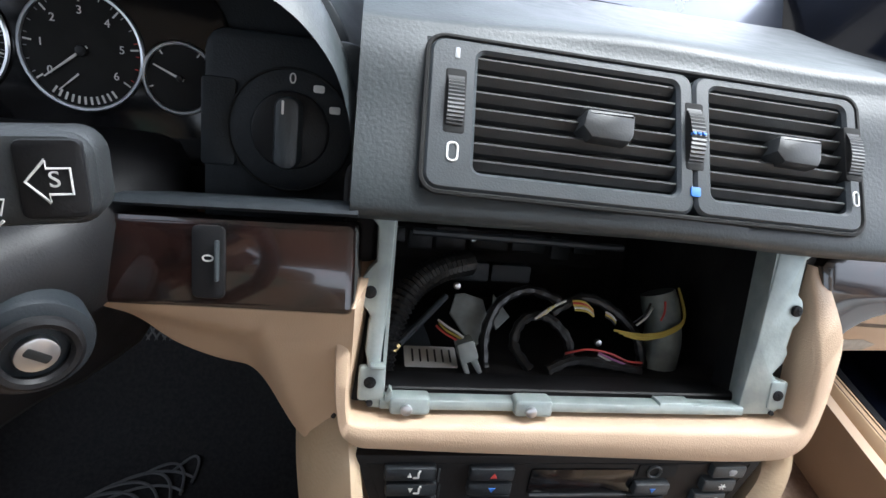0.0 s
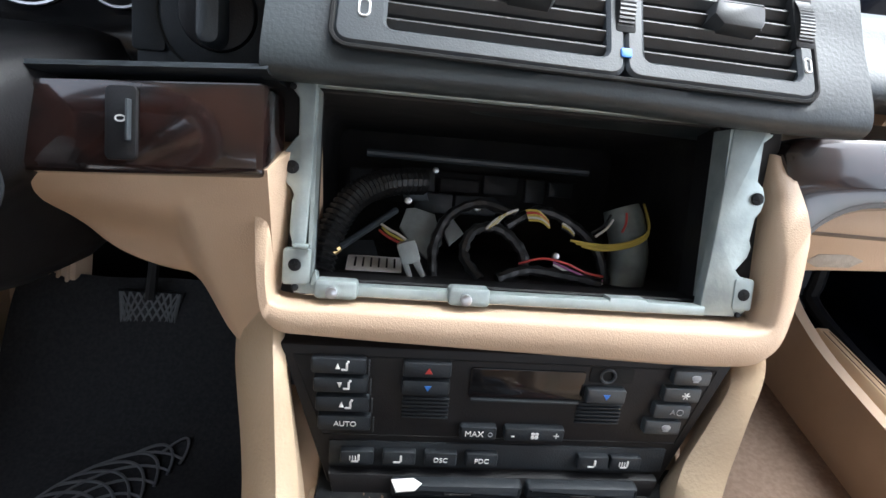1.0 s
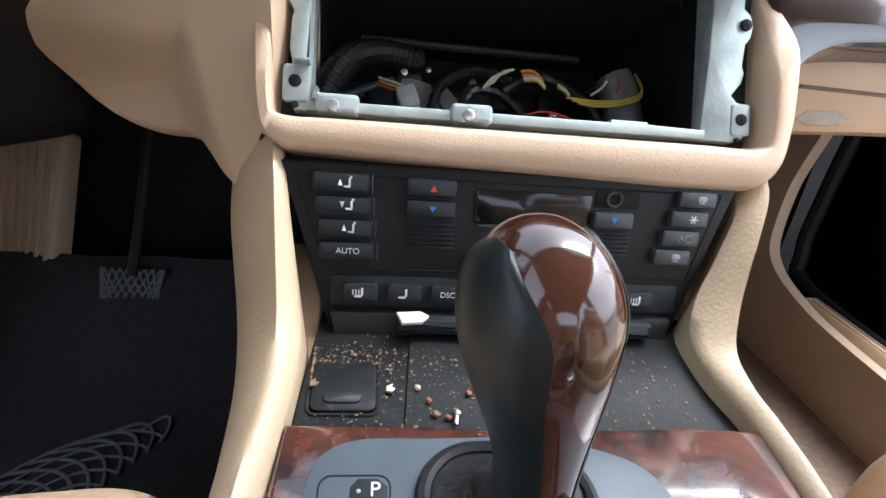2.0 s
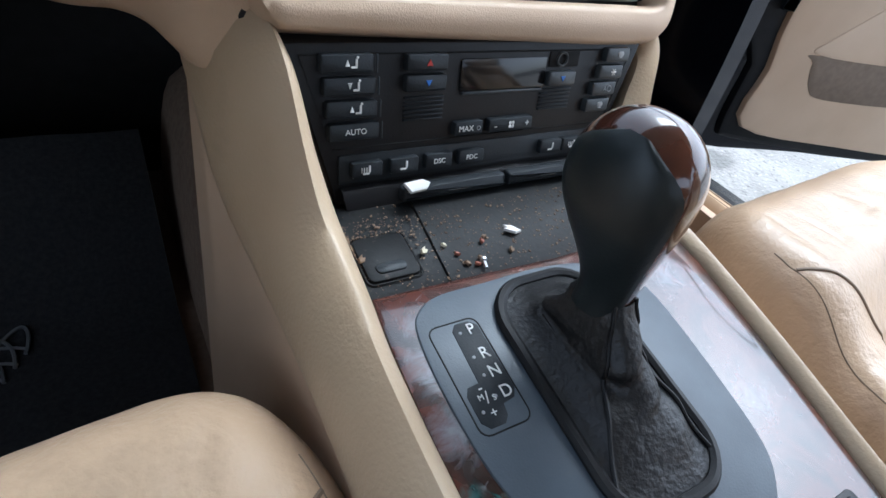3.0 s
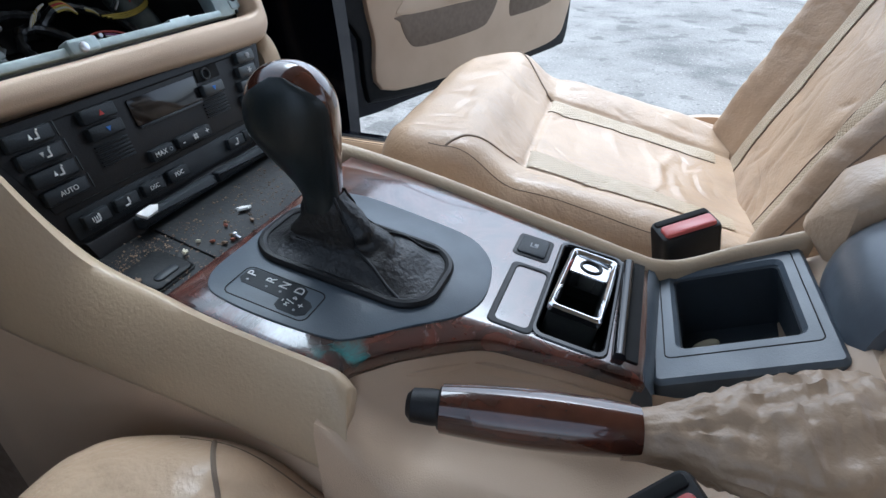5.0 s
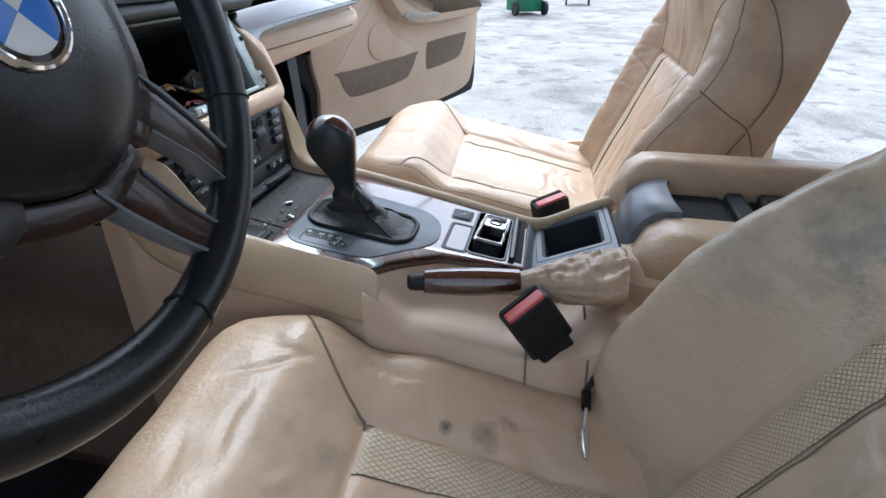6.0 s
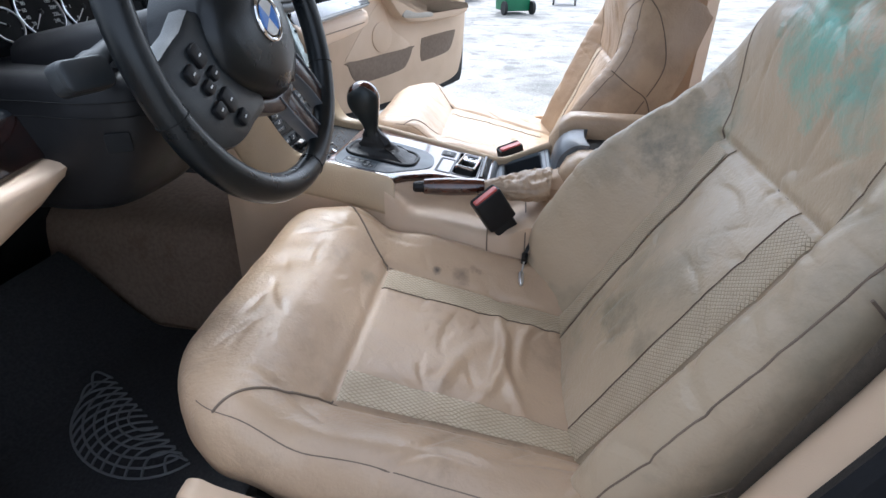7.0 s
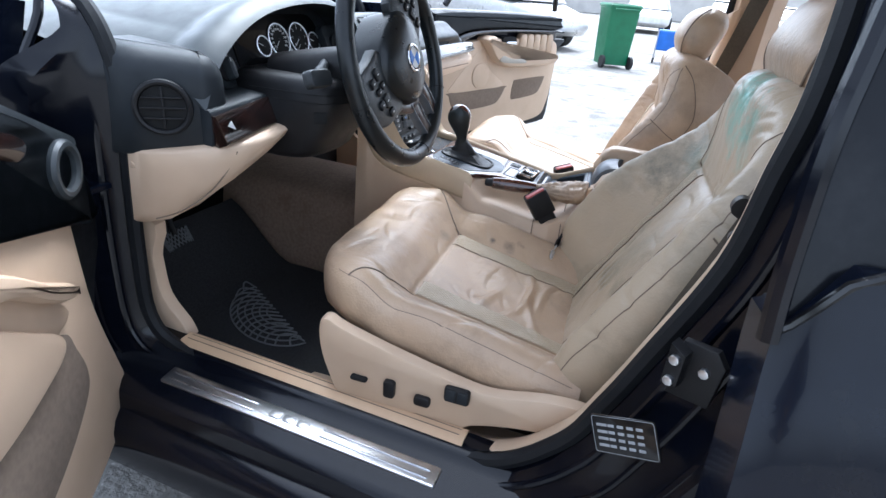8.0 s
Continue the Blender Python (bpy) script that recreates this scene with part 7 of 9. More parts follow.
# handbrake recess beside the wood
bm = bm_new()
rings = []
edge_near = curve([Vector(p) for p in near], 4)
for k in range(27):
    y = -0.236 - 0.300 * k / 26
    e = sm(-0.236, -0.285, y)
    xi = -0.1215
    for a, b in zip(edge_near, edge_near[1:]):
        if a.y >= y >= b.y:
            xi = a.x + (b.x - a.x) * (a.y - y) / max(a.y - b.y, 1e-6)
    if y < -0.402:
        xi = -0.044 + 0.02 * sm(-0.402, -0.50, y)
    zt = 0.594 + SLOPE * (max(y, -0.40) + 0.25) - 0.002 + 0.024 * sm(-0.42, -0.50, y)
    dip = 0.030 * e
    xo = -0.150 + 0.006 * sm(-0.44, -0.48, y)
    span = xo - xi
    rings.append([(xi + 0.004, y, zt - 0.004), (xi - 0.001, y, zt - 0.006 - 0.012 * e), (xi + 0.12 * span, y, zt - 0.008 - 0.7 * dip), (xi + 0.35 * span, y, zt - 0.008 - dip), (xi + 0.7 * span, y, zt - 0.006 - dip), (xi + 0.92 * span, y, zt - 0.007 - dip), (xo, y, zt - 0.014 - dip), (xo - 0.004, y, 0.46), (xi + 0.004, y, 0.46)])
loft(bm, rings)
brk = part("brake_recess", bm, TAN, console, "tan recess beside the handbrake", angle=50)
for line in (((-0.105, -0.410, 0.533), (-0.150, -0.413, 0.528), (-0.1545, -0.415, 0.48)), ((-0.060, -0.470, 0.555), (-0.110, -0.474, 0.5435), (-0.144, -0.476, 0.536), (-0.1495, -0.478, 0.48))):
    bm = bm_new()
    tube(bm, curve([Vector(p) for p in line], 4), 0.0012, 6)
    part("shut_line", bm, SEAM, brk)
# armrest
bm = bm_new()
for x0, x1, nm in ((-0.055, 0.022, "armrest_pad"), (0.108, 0.162, "armrest_pad")):
    b = bm_new()
    rings = []
    for k in range(17):
        t = k / 16
        y = (-0.515 if x0 < 0 else -0.499) - 0.30 * t
        z = (0.620 if x0 < 0 else 0.650) + 0.018 * sm(0, 0.15, t)
        f = math.sqrt(max(0.02, 1 - (1 - min(t / 0.10, 1)) ** 2))
        xa = x0 + (0.0 if x0 < 0 else -0.018 * (1 - sm(0.0, 0.2, t)))
        c, w = (xa + x1) / 2, (x1 - xa) / 2
        rings.append([Vector((c + w * f * math.copysign(abs(math.cos(a)) ** 0.6, math.cos(a)), y, z - 0.035 + 0.036 * f * math.copysign(abs(math.sin(a)) ** 0.6, math.sin(a)))) for a in [2 * math.pi * i / 20 for i in range(20)]])
    loft(b, rings)
    part(nm, b, LEATHER, console, "padded tan leather armrest side", angle=60)
b = bm_new()
prof = curve([Vector(p) for p in ((0.0, 0.55), (0.004, 0.595), (0.001, 0.620), (-0.010, 0.638), (-0.028, 0.649), (-0.05, 0.651))], 3)
rings = []
for k in range(11):
    x = 0.004 + 0.100 * k / 10
    low = 0.010 * abs(2 * k / 10 - 1) ** 3
    rings.append([(x, -0.511 + p.x - low, p.y - 0.6 * low) for p in prof] + [(x, -0.562, 0.55)])
loft(b, rings)
part("armrest_cap", b, CAPGREY, console, "smooth grey armrest front cap", angle=60)
b = bm_new()
box(b, (0.066, -0.69, 0.597), (0.09, 0.26, 0.05), 0.006)
well = part("armrest_well", b, BLACK, console, "open black armrest compartment")
b = bm_new()
box(b, (0.066, -0.60, 0.620), (0.080, 0.07, 0.012), 0.003)
part("well_floor", b, VOID, well)
b = bm_new()
box(b, (0.066, -0.65, 0.626), (0.078, 0.022, 0.016), 0.003)
part("cradle_button", b, DASHFACE, well)
b = bm_new()
box(b, (0.066, -0.725, 0.630), (0.070, 0.10, 0.014), 0.004, Matrix.Translation((0, 0, 0)) @ pose(0, 0, 0, 0, 0, 0))
part("phone_cradle", b, BLACK, well)
bm.free()
b = bm_new()
box(b, (0.04, -0.66, 0.46), (0.20, 0.32, 0.28), 0.02)
part("console_rear", b, TAN, console, "tan rear body of the console")

# handbrake lever with tan gaiter
hb = thing("handbrake", (-0.128, -0.36, 0.56), "burl wood handbrake lever with black button and tan leather gaiter", "handbrake")
P0, P1 = Vector((-0.118, -0.298, 0.592)), Vector((-0.097, -0.398, 0.592))
bm = bm_new()
pts = [P0.lerp(P1, t) for t in [k / 12 for k in range(13)]]
tube(bm, pts, [0.0145 * (0.80 + 0.28 * math.sin(math.pi * (0.12 + 0.75 * k / 12))) for k in range(13)], 28)
grip = part("grip", bm, SHELLWOOD, hb, "glossy burl wood grip")
d = (P0 - P1).normalized()
bm = bm_new()
tube(bm, [P0 - d * 0.002, P0 + d * 0.006, P0 + d * 0.016, P0 + d * 0.019], [0.0095, 0.0098, 0.0092, 0.006], 18)
part("release_button", bm, BLACK, hb, "black release button")
bm = bm_new()
tube(bm, [P0 + d * 0.0015, P0 - d * 0.001, P0 - d * 0.004], [0.0112, 0.0128, 0.0130], 20)
part("collar", bm, BLACK, hb)
bm = bm_new()
rings = []
for k in range(41):
    t = k / 40
    c = Vector((-0.098 + 0.036 * t, -0.392 - 0.118 * t, 0.589 + 0.004 * t))
    w = 0.014 + 0.027 * sm(0, 0.8, t)
    h = 0.013 + 0.010 * sm(0, 0.7, t)
    ring_ = []
    for a in [2 * math.pi * i / 56 for i in range(56)]:
        f1 = 1 - abs(noise.noise(Vector((a * 2.6 + 1.5 * t, t * 3.0, 5))))
        f2 = 1 - abs(noise.noise(Vector((a * 1.2, t * 13, 9))))
        f = 1 + (0.30 * (f1 ** 3 - 0.5) + 0.16 * (f2 ** 4 - 0.4)) * sm(0.02, 0.2, t)
        ring_.append(c + Vector((w * (0.6 + 0.4 * f) * math.cos(a), 0, h * f * math.sin(a))))
    rings.append(ring_)
loft(bm, rings)
part("gaiter", bm, LEATHER, hb, "soft wrinkled tan leather gaiter", angle=80)


# seat belt buckles
def buckle(o, tilt, label):
    b = thing("belt_buckle", o, label, "belt buckle", "front belt buckles")
    m = Matrix.Translation(o) @ tilt
    q = bm_new()
    plate(q, m, rrect(0.052, 0.030, 0.006, 4), -0.062, -0.004, 0.004)
    part("housing", q, BLACK, b)
    q = bm_new()
    plate(q, m, rrect(0.044, 0.014, 0.003, 3, 0.0, -0.005), -0.006, -0.001, 0.002)
    part("release_button", q, REDKEY, b, "red release button")
    q = bm_new()
    plate(q, m, rrect(0.046, 0.007, 0.002, 2, 0.0, 0.008), -0.008, -0.0025, 0.001)
    part("tongue_slot", q, VOID, b)
    q = bm_new()
    plate(q, m, rrect(0.040, 0.022, 0.005, 3), -0.095, -0.060, 0.003)
    part("stalk", q, BLACK, b)
    return b


buckle((-0.150, -0.403, 0.602), Matrix.Rotation(radians(-30), 4, "X") @ Matrix.Rotation(radians(-14), 4, "Y") @ Matrix.Rotation(radians(-62), 4, "Z"), "black seat belt buckle with red button beside the driver seat")
buckle((0.143, -0.419, 0.592), Matrix.Rotation(radians(-12), 4, "X") @ Matrix.Rotation(radians(-10), 4, "Y") @ Matrix.Rotation(radians(-62), 4, "Z"), "black seat belt buckle with red button beside the passenger seat")

# loose plug cable hanging in the seat gap
bm = bm_new()
pts = curve([Vector(p) for p in ((-0.124, -0.548, 0.545), (-0.131, -0.522, 0.556), (-0.139, -0.500, 0.546), (-0.145, -0.487, 0.520), (-0.150, -0.479, 0.498))], 8)
cable = thing("plug_cable", (-0.20, -0.53, 0.49), "black cable with a small metal plug lying on the seat", "cable")
tube(bm, pts, 0.0032, 8)
part("lead", bm, WIRE["black"], cable)
bm = bm_new()
tube(bm, [pts[-1], pts[-1] + Vector((-0.020, 0.0, -0.004))], 0.0052, 10)
part("boot", bm, BLACK, cable)
bm = bm_new()
tube(bm, [pts[-1] + Vector((-0.020, 0.0, -0.004)), pts[-1] + Vector((-0.046, 0.002, -0.010))], 0.0016, 8)
part("wires", bm, WIRE["white"], cable)
bm = bm_new()
tube(bm, [pts[-1] + Vector((-0.046, 0.002, -0.010)), pts[-1] + Vector((-0.066, 0.001, -0.013)), pts[-1] + Vector((-0.076, 0.0, -0.014))], [0.0045, 0.0045, 0.002], 10)
part("plug", bm, STEEL, cable, "small metal plug")

# ---- steering wheel and column ----
SW = axes((-0.4024, -0.1705, 0.8775), (1, 0.0185, 0), (0, 0.257, 0.966)) @ Matrix.Rotation(radians(39), 4, "Z")
wheel = thing("steering_wheel", SW.translation, "black leather steering wheel with wood and silver spokes", "steering wheel")
BLKLEATHER = mat("wheel_leather", (0.0045, 0.0065, 0.008), 0.30, spec=0.42, col2=(0.008, 0.010, 0.011), scale=40, bump=0.18, bscale=600)
bm = bm_new()
R = 0.172
pts = []
for k in range(64):
    a = 2 * math.pi * k / 64
    pts.append(SW @ Vector((R * math.cos(a), R * math.sin(a), 0.0)))
tube(bm, pts, [0.0145 + 0.0022 * max(0, math.cos(2 * (2 * math.pi * k / 64) - 0.6)) for k in range(64)], 14, closed=True)
rim = part("rim", bm, BLKLEATHER, wheel, "black leather rim")
for a in (-62, -118, 20, 160):
    bm = bm_new()
    ca = radians(a)
    ring(bm, SW @ Matrix.Translation((R * math.cos(ca), R * math.sin(ca), 0.0)) @ Matrix.Rotation(ca, 4, "Z") @ Matrix.Rotation(radians(90), 4, "X"), 0.0152, 0.0006, 0, 18, 4)
    part("rim_seam", bm, VOID, rim)
# airbag pad
bm = bm_new()
rings = []
pad = [(p.x, p.y) for p in curve([Vector(p) for p in ((0.0, 0.074), (0.055, 0.066), (0.083, 0.036), (0.085, 0.0), (0.066, -0.045), (0.036, -0.078), (0.0, -0.086), (-0.036, -0.078), (-0.066, -0.045), (-0.085, 0.0), (-0.083, 0.036), (-0.055, 0.066))], 4, closed=True)]
for k, (f, dd) in enumerate(((1.0, -0.05), (1.0, 0.004), (0.97, 0.012), (0.88, 0.020), (0.70, 0.026), (0.45, 0.030), (0.15, 0.032))):
    rings.append([SW @ Vector((u * f * 0.94, v * f * 0.94, dd)) for u, v in pad])
loft(bm, rings)
padp = part("airbag_pad", bm, BLKLEATHER, wheel, "domed dark grained airbag pad", angle=60)
BG = SW @ Matrix.Translation((0, 0.0, 0.032))
bm = bm_new()
ring(bm, BG, 0.022, 0.0022, 0.0, 32, 8)
part("badge_rim", bm, CHROME, padp, "chrome badge rim")
for k in range(4):
    bm = bm_new()
    sect = [(0.0, 0.0)] + [(0.0175 * math.cos(radians(90 * k + 9 * i)), 0.0175 * math.sin(radians(90 * k + 9 * i))) for i in range(11)]
    plate(bm, BG, sect, -0.004, 0.0012, 0.0003)
    part("badge_quarter", bm, WHITE if k % 2 == 0 else BLUE, padp)
bm = bm_new()
disc(bm, BG, 0.0215, -0.004, 0.0006, 28, 0.0003)
part("badge_ground", bm, GLOSSBLACK, padp)
# spokes
SPOKEGREY = mat("spoke_plastic", (0.012, 0.016, 0.019), 0.4, scale=50, bump=0.2, bscale=700)
for s in (-1, 1):
    SP = SW @ Matrix.Rotation(radians(13 * s), 4, "Z")
    bm = bm_new()
    sp = [(s * 0.060, 0.052), (s * 0.10, 0.058), (s * 0.14, 0.060), (s * 0.170, 0.058), (s * 0.171, -0.016), (s * 0.152, -0.036), (s * 0.125, -0.052), (s * 0.09, -0.058), (s * 0.050, -0.055)]
    plate(bm, SP, [(p.x, p.y) for p in curve([Vector(p) for p in sp], 3, closed=True)], -0.012, 0.008, 0.008)
    spoke = part("side_spoke", bm, SPOKEGREY, wheel, "dark side spoke with control buttons")
    for u, v, w, h in ((0.104, 0.034, 0.016, 0.020), (0.126, 0.030, 0.016, 0.015), (0.100, 0.012, 0.014, 0.012), (0.118, 0.010, 0.014, 0.012), (0.106, -0.014, 0.018, 0.022), (0.126, -0.010, 0.016, 0.014), (0.104, -0.037, 0.018, 0.013)):
        bm = bm_new()
        plate(bm, SP, rrect(w, h, 0.004, 3, s * u, v), 0.006, 0.0125, 0.002)
        bt = part("control_button", bm, BLACK, spoke)
        bm = bm_new()
        plate(bm, SP, rrect(0.0045, 0.0016, 0.0004, 1, s * u, v), 0.0120, 0.0129, 0.0002)
        part("symbol", bm, WHITE, bt)
    # wood carrier under the pad, and the two arms of the lower spoke with silver edges
    bm = bm_new()
    arc = [(p[0] * 0.94, p[1] * 0.94) for p in pad]
    low_ = sorted([p for p in arc if p[1] < -0.03 and p[0] * s >= -1e-6], key=lambda p: p[0] * s)
    band = [(x, y) for x, y in low_] + [(x * 1.17 + s * 0.004, y * 1.17 - 0.002) for x, y in low_[::-1]]
    plate(bm, SW, band, -0.012, 0.004, 0.003)
    part("spoke_carrier", bm, SPOKEWOOD, wheel, "dark wood carrier under the pad")
    for mt, pts2, dd in ((SPOKEWOOD, [(s * 0.012, -0.080), (s * 0.034, -0.076), (s * 0.040, -0.095), (s * 0.040, -0.13), (s * 0.037, -0.166), (s * 0.017, -0.168), (s * 0.018, -0.13), (s * 0.014, -0.10)], 0.004), (SILVER, [(s * 0.038, -0.072), (s * 0.041, -0.074), (s * 0.0425, -0.095), (s * 0.042, -0.13), (s * 0.039, -0.162), (s * 0.0375, -0.162), (s * 0.0405, -0.13), (s * 0.041, -0.095)], 0.0055), (SILVER, [(s * 0.012, -0.095), (s * 0.015, -0.097), (s * 0.019, -0.13), (s * 0.018, -0.162), (s * 0.0155, -0.162), (s * 0.0165, -0.13)], 0.0055)):
        bm = bm_new()
        plate(bm, SW, pts2, -0.012, dd, 0.002)
        part("lower_spoke", bm, mt if mt is SPOKEWOOD else CAPGREY, wheel, "dark wood lower spoke" if mt is SPOKEWOOD else "grey spoke edge")
# column shroud, stalks, ignition
SC = axes((-0.4024, -0.1705, 0.8775), (1, 0.0185, 0), (0, 0.257, 0.966))
col = thing("steering_column", (-0.385, -0.05, 0.80), "black steering column shroud with stalks and ignition lock", "steering column")
bm = bm_new()
rings = []
for k, (d, w, h) in enumerate(((-0.02, 0.040, 0.040), (-0.05, 0.050, 0.048), (-0.10, 0.055, 0.050), (-0.16, 0.060, 0.055), (-0.24, 0.060, 0.060))):
    rings.append([SC @ Vector((w * math.copysign(abs(math.cos(a)) ** 0.6, math.cos(a)), -0.01 + h * math.copysign(abs(math.sin(a)) ** 0.6, math.sin(a)), d)) for a in [2 * math.pi * i / 24 for i in range(24)]])
loft(bm, rings)
part("shroud", bm, BLACK, col, angle=50)
bm = bm_new()
cov = [(p.x, p.y) for p in curve([Vector(p) for p in ((-0.495, 0.12), (-0.512, 0.0), (-0.508, -0.060), (-0.485, -0.095), (-0.43, -0.105), (-0.36, -0.100), (-0.318, -0.072), (-0.280, -0.022), (-0.258, 0.02), (-0.256, 0.12))], 4, closed=True)]
rings = []
for z, ins_, back in ((0.688, 0.020, 0.060), (0.694, 0.008, 0.052), (0.706, 0.002, 0.044), (0.75, 0.0, 0.018), (0.77, 0.0, 0.010), (0.79, 0.0, 0.004), (0.825, 0.002, 0.0), (0.836, 0.008, 0.0), (0.840, 0.020, 0.0)):
    rings.append([(x - 0.034 * sm(0.792, 0.755, z) * sm(-0.40, -0.27, x), y + back * sm(0.10, -0.05, y), z) for x, y in inset(cov, ins_)])
loft(bm, rings)
lc = part("lower_cover", bm, BLACK, col, "black lower column cover", angle=60)
for z in (0.815, 0.80):
    bm = bm_new()
    tube(bm, [(x, y + 0.001, z) for x, y in inset(cov, -0.0003)[2:20]], 0.0007, 5)
    part("shut_line", bm, VOID, lc)
for s, o in ((1, Vector((-0.236, -0.05, 0.897))), (-1, Vector((-0.552, -0.10, 0.852)))):
    bm = bm_new()
    a = Vector((-0.402 + s * 0.05, -0.03 if s > 0 else -0.05, 0.86))
    dirv = (o - a).normalized()
    rings = []
    for k, (t, w, h) in enumerate(((0.0, 0.010, 0.009), (0.55, 0.011, 0.010), (0.72, 0.014, 0.011), (0.92, 0.015, 0.010), (1.02, 0.010, 0.007))):
        c = a.lerp(o, t)
        rings.append([c + Vector((0, math.cos(q) * h, math.sin(q) * w)) for q in [2 * math.pi * i / 16 for i in range(16)]])
    loft(bm, rings)
    st = part("stalk", bm, DASHFACE, col, "dark grey column stalk", angle=50)
    SM = axes(o + Vector((-0.004, -0.012, 0.004)), (1, 0.22 * s, 0.0), (0, 0.34, 0.94)) @ Matrix.Scale(0.82, 4)
    bm = bm_new()
    plate(bm, SM, rrect(0.058, 0.035, 0.010, 5), -0.022, -0.004, 0.004)
    plate(bm, SM, inset(rrect(0.058, 0.035, 0.010, 5), 0.0012), -0.006, 0.0015, 0.0045)
    head = part("stalk_head", bm, STALK, st, "rounded dark grey stalk head with wiper markings")
    if s < 0:
        continue
    bm = bm_new()
    plate(bm, SM, rrect(0.0205, 0.0275, 0.003, 3, 0.0155, 0.0005), -0.003, 0.0028, 0.001)
    kb = part("stalk_button", bm, BLACK, head)
    words("S", SM @ Matrix.Translation((0.0165, 0.0005, 0.0030)), 0.0080, WHITE, kb)
    bm = bm_new()
    tube(bm, [SM @ Vector((0.0155 + u, v, 0.0029)) for u, v in ((-0.0075, 0), (-0.0010, 0.0075), (-0.0010, 0.0045), (0.0060, 0.0045), (0.0060, -0.0045), (-0.0010, -0.0045), (-0.0010, -0.0075))], 0.00045, 5, closed=True)
    part("symbol", bm, WHITE, kb)
    bm = bm_new()
    plate(bm, SM, rrect(0.0150, 0.0300, 0.002, 2, -0.0200, 0.0), -0.006, 0.0019, 0.0006)
    part("wheel_recess", bm, VOID, head)
    for k in range(9):
        bm = bm_new()
        plate(bm, SM, rrect(0.0105, 0.0010, 0.0003, 1, -0.0200, -0.0075 + 0.0018 * k), 0.0010, 0.0042 - 0.00008 * (k - 4) ** 2, 0.0003)
        part("wheel_rib", bm, BLACK, head)
    for v, flip in ((0.0120, 1), (-0.0085, 1)):
        bm = bm_new()
        tube(bm, [SM @ Vector((-0.0035 + u, v + w * flip, 0.0017)) for u, w in ((-0.0042, 0.0025), (0.0042, 0.0025), (0.0024, -0.0028), (-0.0024, -0.0028))], 0.0004, 5, closed=True)
        part("symbol", bm, WHITE, head)
    for v, up_ in ((0.0050, 1), (0.0005, 1), (-0.0145, -1)):
        bm = bm_new()
        tube(bm, [SM @ Vector((-0.0035 + u, v + w * up_, 0.0017)) for u, w in ((-0.0030, -0.0012), (0.0, 0.0016), (0.0030, -0.0012))], 0.0005, 5)
        part("symbol", bm, WHITE, head)
KM = axes((-0.2765, -0.024, 0.795), (0.80, 0.60, 0), (0, 0.12, 0.99))
bm = bm_new()
disc(bm, KM, 0.024, -0.03, 0.004, 32, 0.004)
ig = part("ignition_lock", bm, DASHFACE, col, "ignition lock with silver key cylinder")
bm = bm_new()
ring(bm, KM, 0.0155, 0.003, 0.006, 32, 8)
part("lock_ring", bm, BLACK, ig)
bm = bm_new()
disc(bm, KM, 0.0085, 0.0, 0.008, 24, 0.001)
cyl = part("key_cylinder", bm, STEEL, ig, "silver key cylinder")
bm = bm_new()
plate(bm, KM @ Matrix.Rotation(radians(-50), 4, "Z"), rrect(0.011, 0.004, 0.001, 2), 0.007, 0.0086, 0.0002)
part("key_slot", bm, VOID, cyl)
bm = bm_new()
plate(bm, axes((-0.500, -0.071, 0.775), (0.55, -0.83, 0), (0.0, 0.1, 1)), rrect(0.024, 0.020, 0.003, 2), 0, 0.006, 0.001)
ad = part("wheel_adjuster", bm, VOID, lc, "small steering wheel adjuster switch")

# ---- driver's footwell ----
bm2 = bm_new()
g = grid(bm2, lambda u, v: Vector((-0.61 + 0.43 * u, -0.16 + 0.60 * v, 0.256 + 0.16 * sm(0.24, 0.46, -0.16 + 0.60 * v) + 0.003 * noise.noise(Vector((u * 5, v * 6, 2))))), 24, 34)
gl = grid(bm2, lambda u, v: Vector((-0.61 + 0.43 * u, -0.16 + 0.60 * v, 0.246 + 0.16 * sm(0.24, 0.46, -0.16 + 0.60 * v))), 24, 34)
for k in range(34):
    bm2.faces.new((g[0][k], g[0][k + 1], gl[0][k + 1], gl[0][k]))
    bm2.faces.new((g[24][k], g[24][k + 1], gl[24][k + 1], gl[24][k]))
for k in range(24):
    bm2.faces.new((g[k][0], g[k + 1][0], gl[k + 1][0], gl[k][0]))
    bm2.faces.new((g[k][34], g[k + 1][34], gl[k + 1][34], gl[k][34]))
fm = thing("floor_mat", (-0.39, 0.1, 0.25), "black carpet floor mat with ribbed rubber heel pad", "floor mat")
part("mat", bm2, CARPET, fm, angle=60)
# heel pad: a half disc of curved rubber ribs
HC = Vector((-0.425, 0.125, 0.262))
ax_u = Vector((0.49, 0.87, 0)).normalized()
ax_v = Vector((-0.87, 0.49, 0)).normalized()


def on_mat(p):
    return Vector((p.x, p.y, 0.2585 + 0.16 * sm(0.24, 0.46, p.y)))


